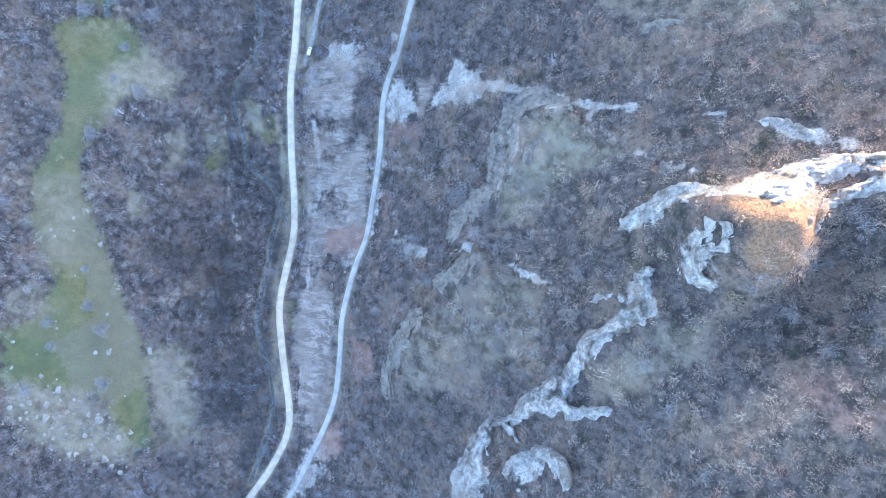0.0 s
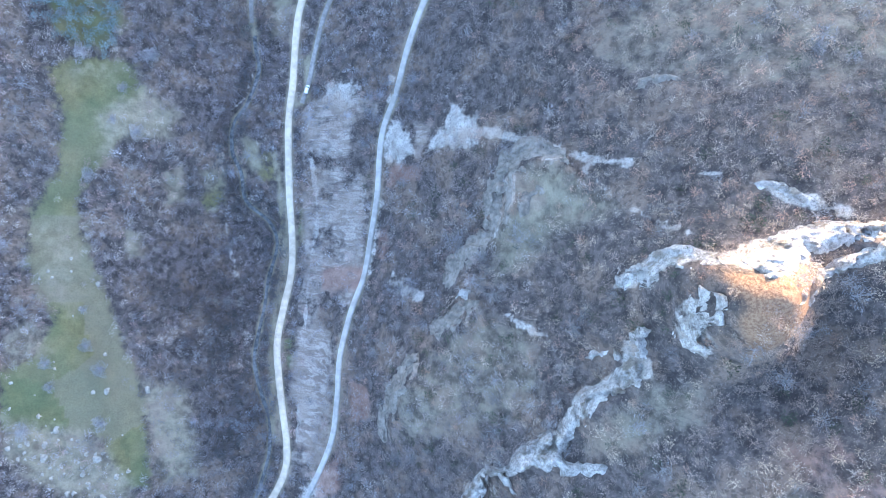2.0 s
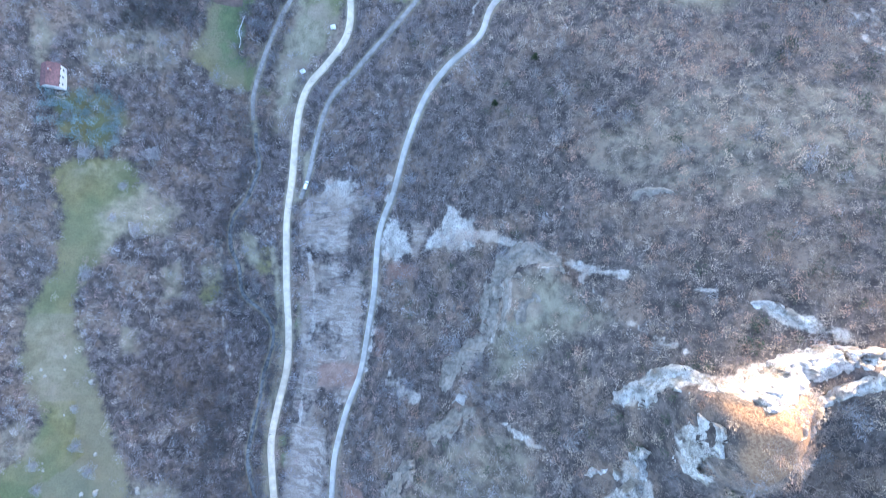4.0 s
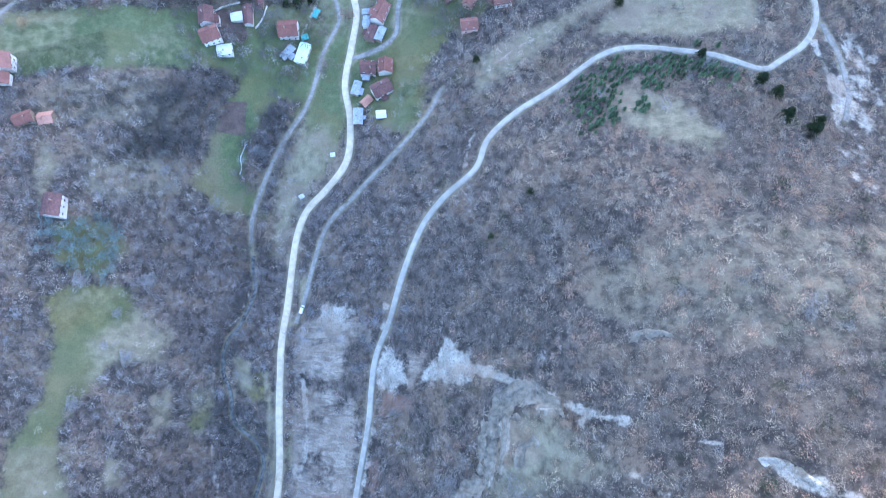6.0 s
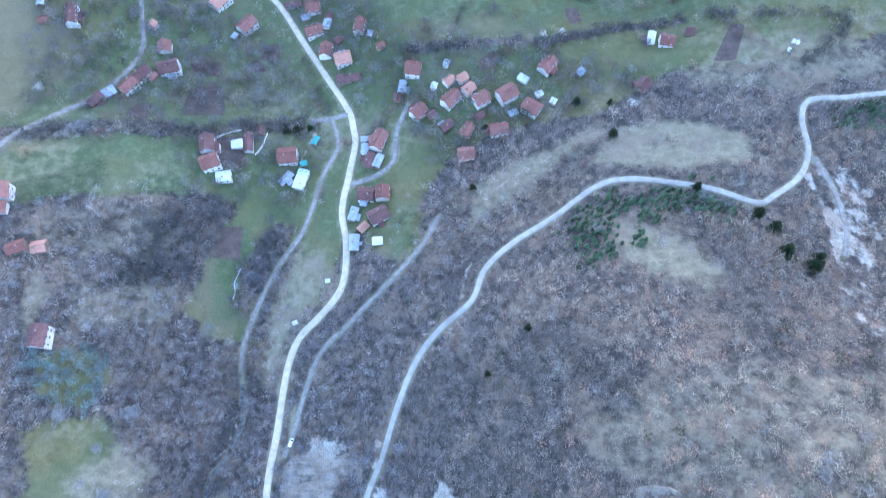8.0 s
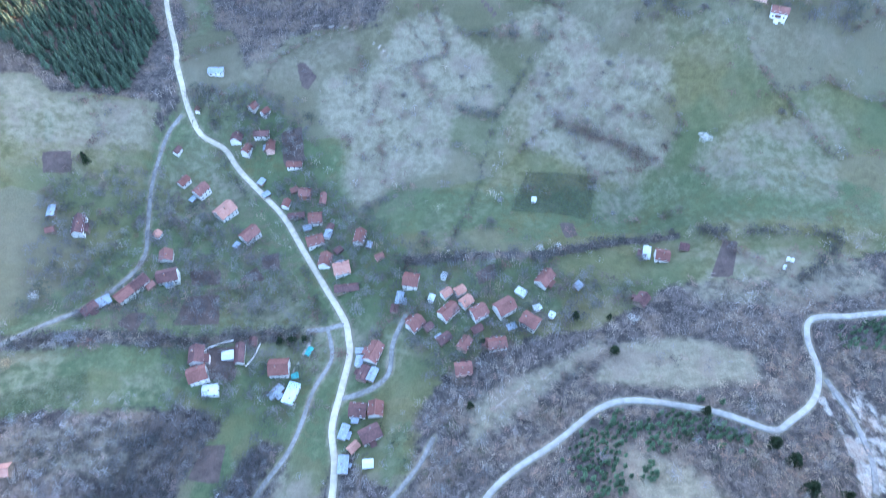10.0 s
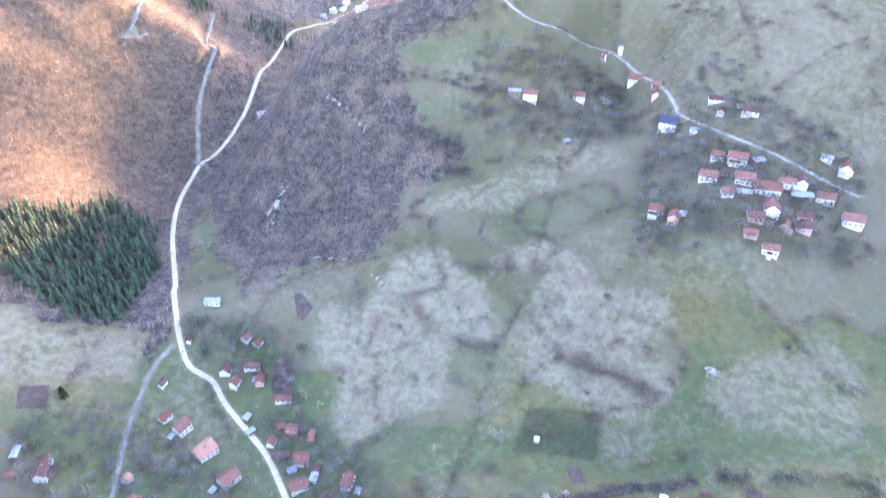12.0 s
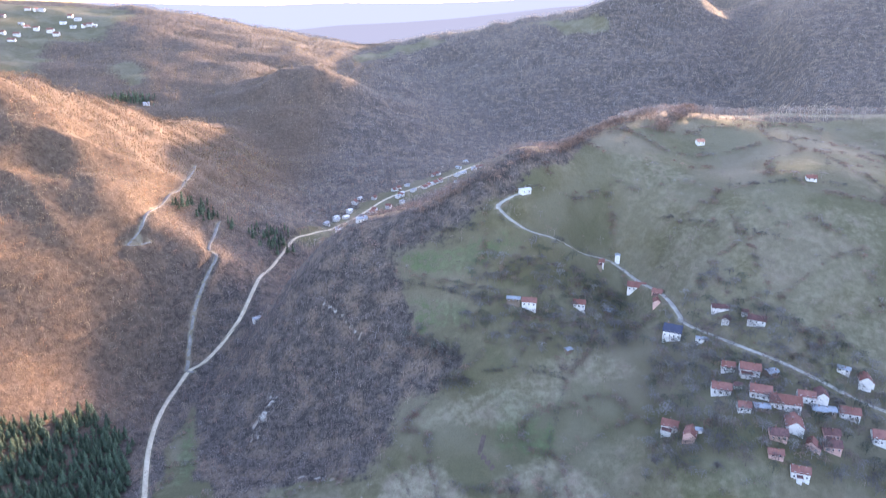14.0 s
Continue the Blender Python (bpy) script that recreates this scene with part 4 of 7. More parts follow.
LUSH['lush_b'] = (0.9, [(-226, 239), (-180, 249), (-170, 216), (-200, 203), (-214, 204)])
LUSH['lush_c'] = (0.9, [(-159, 241), (-139, 247), (-131, 224), (-159, 218)])
LUSH['lush_d'] = (0.5, [(-92, 274), (-73, 279), (-68, 240), (-92, 238)])
LUSH['lush_e'] = (0.5, [(-127, 215), (-106, 221), (-97, 196), (-104, 164), (-122, 162)])
LUSH['lush_f'] = (0.5, [(-57, 376), (9, 382), (23, 347), (-53, 343)])
LUSH['lush_g'] = (0.5, [(103, 280), (127, 307), (132, 302), (110, 272)])
LUSH['lush_h'] = (0.5, [(23, 387), (145, 397), (134, 356), (30, 334)])
LUSH['lush_i'] = (0.5, [(145, 397), (254, 368), (246, 339), (137, 355)])
LUSH['lush_j'] = (0.5, [(-40, 620), (9, 610), (13, 593), (-33, 598)])
LUSH['lush_k'] = (0.5, [(-55, 645), (8, 641), (65, 639), (13, 621), (-40, 629)])
LUSH['lush_l'] = (0.5, [(22, 564), (78, 556), (66, 509), (30, 519)])
LUSH['lush_m'] = (0.5, [(-212, 572), (-213, 602), (-177, 518), (-191, 505)])
LUSH['lush_p'] = (0.8, [(-120, 211), (-104, 217), (-100, 191), (-111, 169), (-121, 188)])
LUSH['lush_q'] = (0.5, [(-29, 217), (-21, 230), (-12, 229), (-13, 198), (-28, 186)])
LUSH['lush_r'] = (0.5, [(-90, 418), (-76, 430), (-55, 380), (-71, 365)])
YOUNG = {}
YOUNG['young'] = (1.0, [(-189, 137), (-164, 142), (-157, 129), (-166, 113), (-183, 114)])



def cover_at(x, y, outlines, soft=5.0):
    """Cover of the kinds of land in outlines: name -> (strength, corners)."""
    out = np.zeros(len(x))
    for strength, p in outlines.values():
        q = np.array(p, float)
        n = np.roll(q, -1, 0)
        width = abs(np.sum(q[:, 0] * n[:, 1] - n[:, 0] * q[:, 1])) / np.linalg.norm(n - q, axis=1).sum()
        reach = min(soft, max(1.0, width * 0.45)) if max(abs(a) + abs(b) for a, b in p) < 1100 else 12.0
        out = np.maximum(out, inside(x, y, p, reach) * strength)
    return out


def cut_ways(x, y, z):
    """Beds for the ways in the land: the height there, and the distance to the edge of the nearest way."""
    clear = np.full(len(x), 1e9)
    for k in sorted(LINES, key=lambda q: WAYS[q][0]):
        line = LINES[k]
        half = WAYS[k][0] / 2
        lo, hi = line.min(0) - 16, line.max(0) + 16
        near = np.flatnonzero((x > lo[0]) & (x < hi[0]) & (y > lo[1]) & (y < hi[1]))
        if not len(near):
            continue
        d, who = line_distance(x[near], y[near], line)
        d -= half
        f = np.clip((d - 1.5) / 6.0, 0, 1)
        f = f * f * (3 - 2 * f)
        bed = HEIGHTS[k][who] - (0.9 if k == "stream" else 0.16)
        z[near] = bed * (1 - f) + z[near] * f
        clear[near] = np.minimum(clear[near], d)
    return z, clear


def scarps(x, y):
    """Rock steps: the land to the right of each line is lifted and slopes back. Also how near the steps are."""
    lift, close = np.zeros(len(x)), np.zeros(len(x))
    for points, drop, reach, pale in SCARPS:
        line = smooth_line(points, 1.5)
        lo, hi = line.min(0) - reach * 3, line.max(0) + reach * 3
        near = np.flatnonzero((x > lo[0]) & (x < hi[0]) & (y > lo[1]) & (y < hi[1]))
        wx, wy = x[near] + grain(x[near], y[near], 9, 3) * 4.0, y[near] + grain(x[near] + 70, y[near], 9, 3) * 4.0
        d, who = line_distance(wx, wy, line)
        t = np.gradient(line, axis=0)[who]
        right = (wx - line[who, 0]) * t[:, 1] - (wy - line[who, 1]) * t[:, 0]
        ends = np.clip(np.minimum(who, len(line) - 1 - who) / 6.0, 0, 1)
        beyond = np.where((who == 0) | (who == len(line) - 1), 0.0, 1.0)
        f = np.where(right > 0, np.clip(d / 2.6, 0, 1) * np.exp(-np.maximum(d - 2.6, 0) / reach), 0) * ends * beyond
        lift[near] = np.maximum(lift[near], f * drop * (0.75 + 0.5 * grain(wx, wy, 12, 3)))
        close[near] = np.maximum(close[near], np.clip(1.3 - d / (12.0 if pale < 0.6 else 5.0 if 0.9 < pale < 1 else 3.2), 0, 1) * beyond * pale)
    return lift, close


def mesh_of(name, verts, faces, material=None, smooth=False):
    me = bpy.data.meshes.new(name)
    verts, faces = np.asarray(verts, np.float32), np.asarray(faces, np.int32)
    n = faces.shape[1]
    me.vertices.add(len(verts))
    me.vertices.foreach_set("co", verts.ravel())
    me.loops.add(faces.size)
    me.loops.foreach_set("vertex_index", faces.ravel())
    me.polygons.add(len(faces))
    me.polygons.foreach_set("loop_start", np.arange(0, faces.size, n, dtype=np.int32))
    if smooth:
        me.polygons.foreach_set("use_smooth", np.ones(len(faces), bool))
    me.update(calc_edges=True)
    if material:
        me.materials.append(material)
    return me


def spread(*stretches):
    """Coordinates with steps (start, end, step), the last one inclusive."""
    return np.unique(np.round(np.concatenate([np.arange(a, b, s) for a, b, s in stretches]), 2))


def growing(start, end, step, rate):
    out = [start]
    while abs(out[-1] - start) < abs(end - start):
        out.append(out[-1] + math.copysign(step, end - start))
        step *= rate
    return np.array(out[1:])


xs = np.concatenate([growing(-420, -4700, 7, 1.09)[::-1], spread((-420, -270, 5), (-270, 271, 2.1), (271, 425, 5)), growing(425, 4700, 7, 1.09)])
ys = np.concatenate([growing(-190, -1500, 6, 1.15)[::-1], spread((-190, 480, 2.1), (480, 760, 3.5), (760, 1250, 6)), growing(1250, 4850, 9, 1.035)])
gx, gy = [a.ravel() for a in np.meshgrid(xs, ys)]
gz = land(gx, gy)
near_woods = np.clip(1.2 - np.hypot(gx, gy - 300) / 1500, 0, 1)
gz = gz + grain(gx, gy, 38, 4) * 2.4 + grain(gx, gy, 300, 3) * 14 * (1 - near_woods)
rock_lift, rock_near = scarps(gx, gy)
gz = gz + rock_lift + rock_near * (np.abs(grain(gx, gy, 9, 3)) * 2.6 - 0.7)
gullied = cover_at(gx, gy, GULLIED, 3.0)
gully_shape = grain(gx * 0.22 + grain(gx, gy, 16, 2) * 2, gy + grain(gx + 90, gy, 14, 2) * 4, 4.2, 3)
gz = gz + gullied * gully_shape * 1.3
gz, way_clear = cut_ways(gx, gy, gz)
nx, ny = len(xs), len(ys)
idx = np.arange(nx * ny).reshape(ny, nx)
quads = np.stack([idx[:-1, :-1], idx[:-1, 1:], idx[1:, 1:], idx[1:, :-1]], -1).reshape(-1, 4)
ground_mesh = mesh_of("ground", np.stack([gx, gy, gz], 1), quads, LAND, True)
masks = {"grass": cover_at(gx, gy, OPEN, 5.0), "dry": cover_at(gx, gy, STRAW, 7.0), "bare": cover_at(gx, gy, STONY, 6.5) * np.clip(1 + 0.6 * grain(gx, gy, 14, 3), 0.3, 1.3), "earth": cover_at(gx, gy, TILLED, 1.2)}
masks["dry"] = np.maximum(masks["dry"], 0.22 * masks["grass"] * np.clip(1 + 2 * grain(gx, gy, 55, 3), 0, 2))
masks["gully"] = gullied * np.clip(0.82 + 1.3 * grain(gx, gy, 19, 4), 0.1, 1)
masks["upland"] = np.clip((gy - 430) / 60, 0, 1)
masks["red"] = cover_at(gx, gy, RED, 4.0)
masks["ochre"] = cover_at(gx, gy, OCHRE, 3.5)
slope_y, slope_x = np.gradient(gz.reshape(ny, nx), ys, xs)
steep = np.clip((np.hypot(slope_x, slope_y).ravel() - 0.55) / 0.7, 0, 1)
masks["lush"] = cover_at(gx, gy, LUSH, 4.0)
masks["field"] = fields(gx, gy)[0]
masks["russet"] = np.clip((-225 - gx) / 90, 0, 1) * np.clip((gy - 400) / 80, 0, 1) * np.clip((2300 - gy) / 900, 0, 1)
masks["crags"] = np.clip(rock_near * (0.12 + steep * 0.95), 0, 1)
masks["grass"] = masks["grass"] * (1 - cover_at(gx, gy, WOODED))
verge = np.clip(1 - way_clear / 2.5, 0, 1) * 0.75
masks["dry"] = np.maximum(masks["dry"], verge)
for k, v in masks.items():
    me_attr = ground_mesh.attributes.new(k, "FLOAT", "POINT")
    me_attr.data.foreach_set("value", v.astype(np.float32))
tagged(new("ground", ground_mesh), "valley floor, wooded hillsides and meadows of brown litter, grass and pale stone", "ground", kind="structure")
GRID_X, GRID_Y, GRID_Z = xs, ys, gz.reshape(ny, nx)


def ground_z(x, y):
    """Height of the built ground at x, y."""
    x, y = np.atleast_1d(np.asarray(x, float)), np.atleast_1d(np.asarray(y, float))
    i = np.clip(np.searchsorted(GRID_X, x) - 1, 0, nx - 2)
    j = np.clip(np.searchsorted(GRID_Y, y) - 1, 0, ny - 2)
    a = (x - GRID_X[i]) / (GRID_X[i + 1] - GRID_X[i])
    b = (y - GRID_Y[j]) / (GRID_Y[j + 1] - GRID_Y[j])
    return (GRID_Z[j, i] * (1 - a) + GRID_Z[j, i + 1] * a) * (1 - b) + (GRID_Z[j + 1, i] * (1 - a) + GRID_Z[j + 1, i + 1] * a) * b


# ---- glowing bands for the hazy ranges on the horizon ----
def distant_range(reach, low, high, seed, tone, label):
    """A far range as one band round the horizon, the haze before it painted as an even glow."""
    m = bpy.data.materials.new("distant_haze_glow")
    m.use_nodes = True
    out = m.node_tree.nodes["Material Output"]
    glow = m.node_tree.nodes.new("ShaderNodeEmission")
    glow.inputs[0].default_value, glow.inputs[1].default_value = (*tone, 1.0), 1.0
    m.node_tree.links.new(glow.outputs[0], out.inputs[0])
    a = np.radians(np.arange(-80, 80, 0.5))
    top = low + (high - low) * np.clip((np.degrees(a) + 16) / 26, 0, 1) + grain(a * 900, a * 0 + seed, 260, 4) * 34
    rim = np.stack([reach * np.sin(a), reach * np.cos(a)], 1)
    v = np.vstack([np.c_[rim, top * 0 - 300], np.c_[rim, top]])
    k = np.arange(len(a) - 1)
    f = np.stack([k, k + 1, k + 1 + len(a), k + len(a)], 1)
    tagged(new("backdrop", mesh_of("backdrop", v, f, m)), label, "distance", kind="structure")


distant_range(4560, 120, 285, 3, (0.050, 0.056, 0.066), "glowing band painted as a pale hazy range beyond the valley")
distant_range(4760, 275, 330, 8, (0.062, 0.074, 0.092), "glowing band painted as the faint hazy blue plain and hills on the horizon")

# ---- road surfaces ----
def ribbon(name, key, material, label, category, lift=0.05, rough_edge=0.0):
    """A way as a slab: crowned top and sides that go into the ground."""
    line, z, half = LINES[key], HEIGHTS[key] + lift, WAYS[key][0] / 2
    d = np.gradient(line, axis=0)
    d /= np.linalg.norm(d, axis=1)[:, None]
    n = np.stack([d[:, 1], -d[:, 0]], 1)
    wob = 1 + rough_edge * grain(np.arange(len(line)) * 2.0, line[:, 0] * 0 + half * 31, 9, 2)
    rows = []
    for s, dz in ((-1.05, -0.55), (-1.0, -0.03), (-0.5, 0.04), (0, 0.07), (0.5, 0.04), (1.0, -0.03), (1.05, -0.55)):
        o = line + n * (s * half * wob)[:, None]
        rows.append(np.c_[o, z + dz])
    v = np.stack(rows, 1).reshape(-1, 3)
    k = np.arange(len(line) * 7).reshape(-1, 7)
    f = np.stack([k[:-1, :-1], k[:-1, 1:], k[1:, 1:], k[1:, :-1]], -1).reshape(-1, 4)
    return tagged(new(name, mesh_of(name, v, f, material, True)), label, category, kind="structure")


ribbon("road", "main_road", ASPHALT, "pale worn asphalt road winding along the valley", "road", 0.1, 0.05)
ribbon("road", "upper_road", ASPHALT_OLD, "grey asphalt road climbing round the hill", "road", 0.1, 0.05)
for key in WAYS:
    if key not in ("main_road", "upper_road", "stream", "hill_road"):
        ribbon("track", key, GRAVEL, "narrow grey gravel track", "track", 0.06, 0.25)
ribbon("road", "hill_road", ASPHALT_OLD, "narrow pale lane through the hill village", "road", 0.1, 0.1)
ribbon("stream", "stream", WATER, "shallow dark stream with broken water", "stream", -0.55, 0.3)

# ---- limestone crags ----
def crag(points, height, seed, material=LIMESTONE, label="pale weathered limestone crag standing out of the woods"):
    """A broken rock rib along the line of (x, y, width): a steep face on its left, ledges and clefts falling back on its right."""
    step = 0.6
    line = smooth_line([p[:2] for p in points], step)
    n = len(line)
    reach = np.r_[0, np.cumsum(np.hypot(*np.diff(np.array(points, float)[:, :2], axis=0).T))]
    width = np.interp(np.arange(n) * step, reach, [p[2] for p in points])[:, None]
    across = int(np.clip(width.max() / 0.5, 15, 30))
    d = np.gradient(line, axis=0)
    d /= np.linalg.norm(d, axis=1)[:, None]
    side = np.stack([d[:, 1], -d[:, 0]], 1)
    u = np.linspace(-0.5, 0.5, across)
    along = np.arange(n)[:, None] * step + seed * 37.0
    swell = 0.95 + 0.55 * grain(along, along * 0 + seed * 11.0, 9, 3)
    ends = np.clip(np.minimum(np.arange(n), np.arange(n)[::-1]) / 5.0, 0.12, 1)[:, None]
    left = 1 + 0.5 * grain(along, along * 0 + seed * 5.0, 6, 4)
    right = 1 + 0.9 * grain(along + 400, along * 0 + seed * 9.0, 7, 4)
    wide = width * ends * np.where(u < 0, left, right)
    offset = grain(along, along * 0 + seed * 3.0, 10, 3) * width * 0.25
    x = line[:, :1] + side[:, :1] * (u * wide + offset)
    y = line[:, 1:] + side[:, 1:] * (u * wide + offset)
    profile = np.where(u < -0.3, (u + 0.5) / 0.2, (1 - np.clip((u + 0.3) / 0.8, 0, 1)) ** 1.5)
    cleft = np.abs(grain(x + seed * 13, y * 0.8, 5.5, 3))
    lump = np.abs(grain(x, y + seed * 7, 2.4, 2))
    ledge = np.floor(profile * 4 + cleft * 2) / 4
    z = ground_z(x.ravel(), y.ravel()).reshape(x.shape) - 0.7
    z = z + height * ends * np.clip(swell, 0.4, 1.6) * (0.45 * profile + 0.55 * ledge) * np.clip(0.35 + cleft * 2.2, 0.2, 1.25) + lump * 1.9 * profile
    z[:, 0] -= 1.5
    z[:, -1] -= 1.5
    x = x + grain(x * 3, z * 3 + seed, 7, 3) * 1.5
    y = y + grain(y * 3, z * 3 - seed, 7, 3) * 1.5
    k = np.arange(n * across).reshape(n, across)
    f = np.stack([k[:-1, :-1], k[:-1, 1:], k[1:, 1:], k[1:, :-1]], -1).reshape(-1, 4)
    tri = np.vstack([f[:, [0, 1, 2]], f[:, [0, 2, 3]]])
    crag_lines.append((line[::3], float(width.mean()) * 0.36))
    return tagged(new("rock_crag", mesh_of("rock_crag", np.stack([x, y, z], -1).reshape(-1, 3), tri, material)), label, "rock", group="limestone crags")


crag_lines = []
crag([(17, -108, 9), (16, -96, 11), (18, -84, 11), (19, -76, 9), (23, -70, 5), (31, -65, 5), (38, -57, 8), (44, -52, 9), (48, -49, 6), (51, -42, 4.5), (55, -33, 5), (62, -26, 6), (68, -19, 5), (71, -12, 5), (69, -7, 4), (73, -4, 5)], 8, 1,
     label="long jagged limestone rib running up through the scrub")
crag([(37, -58, 7), (45, -59, 9), (54, -58, 6), (64, -55, 4)], 4, 3)
crag([(29, -92, 8), (33, -84, 10), (41, -78, 11), (47, -80, 8), (46, -88, 7)], 5, 2)
crag([(26, -66, 4), (29, -72, 5), (34, -76, 3)], 3, 5)
crag([(65, 7, 5), (67, 12, 7), (72, 18, 8), (79, 21, 7), (86, 18, 4)], 5, 7)
crag([(79, 12, 4), (81, 6, 5), (79, 0, 5), (79, -5, 5), (86, -11, 4)], 6, 6)
crag([(88, 18, 4), (94, 19, 6), (106, 23, 9), (120, 28, 10), (136, 31, 10)], 6, 8)
crag([(107, 8, 3), (111, 13, 6), (117, 18, 7), (125, 22, 6), (136, 26, 6)], 5, 9)
crag([(99, 9, 2), (103, 11, 3), (107, 10, 2)], 2, 11)
OUTCROP = "lichened tan rock outcrop under thin scrub"
crag([(22, 28, 7), (25, 40, 13), (28, 52, 15), (34, 60, 16), (42, 60, 13), (50, 55, 7)], 4, 12, LICHEN, OUTCROP)
crag([(33, 34, 5), (37, 42, 11), (43, 46, 8)], 3, 13, LICHEN, OUTCROP)
crag([(3, 2, 6), (9, 14, 11), (15, 22, 11), (22, 30, 7)], 3, 14, LICHEN, OUTCROP)
crag([(-23, -72, 6), (-22, -58, 11), (-18, -46, 12), (-13, -34, 10), (-7, -24, 6)], 4, 15, LICHEN, OUTCROP)
crag([(-4, -18, 6), (4, -12, 12), (12, -5, 10), (18, 0, 6)], 3, 16, LICHEN, OUTCROP)
crag([(55, -18, 4), (60, -15, 5), (67, -16, 4)], 2.5, 17)
crag([(8, 0, 5), (14, 4, 5)], 2.5, 18)
crag([(102, 46, 4), (112, 42, 6), (120, 38, 4)], 2.5, 19)
crag([(72, 82, 4), (79, 86, 6), (88, 84, 4)], 2.5, 20, LICHEN, OUTCROP)

# ---- houses: x, y, turn, length, width, eaves height, roof, wall ----
def part(name, bm, material, parent, label=""):
    me = bpy.data.meshes.new(name)
    bm.to_mesh(me)
    bm.free()
    me.materials.append(material)
    ob = new(name, me)
    ob.parent = parent
    return tagged(ob, label)


def box(bm, x0, y0, z0, x1, y1, z1):
    v = [bm.verts.new((x, y, z)) for z in (z0, z1) for y in (y0, y1) for x in (x0, x1)]
    for f in ((0, 2, 3, 1), (4, 5, 7, 6), (0, 1, 5, 4), (2, 6, 7, 3), (0, 4, 6, 2), (1, 3, 7, 5)):
        bm.faces.new([v[k] for k in f])
    return bm


def prism(bm, outline, x0, x1):
    """A solid along x with the given (y, z) outline."""
    a = [bm.verts.new((x0, y, z)) for y, z in outline]
    b = [bm.verts.new((x1, y, z)) for y, z in outline]
    bm.faces.new(a[::-1])
    bm.faces.new(b)
    for k in range(len(a)):
        j = (k + 1) % len(a)
        bm.faces.new((a[k], a[j], b[j], b[k]))
    return bm


ROOFS = {"r": TILE_RED, "o": TILE_ORANGE, "d": TILE_DARK, "b": TILE_BLUE, "g": SHEET_GREY, "p": SHEET_PALE, "w": SHEET_WHITE, "t": SHEET_TEAL}
WALLS = {"w": PLASTER, "p": PLASTER_PINK, "b": BOARD, "k": BRICK_WALL}
ROOF_WORDS = {"r": "red clay tile", "o": "orange clay tile", "d": "dark weathered tile", "b": "dark blue tile", "g": "grey sheet", "p": "pale turquoise sheet", "w": "white sheet", "t": "teal painted sheet"}
WALL_WORDS = {"w": "white plastered", "p": "faded pink plastered", "b": "weathered board", "k": "bare brick"}
house_spots = []


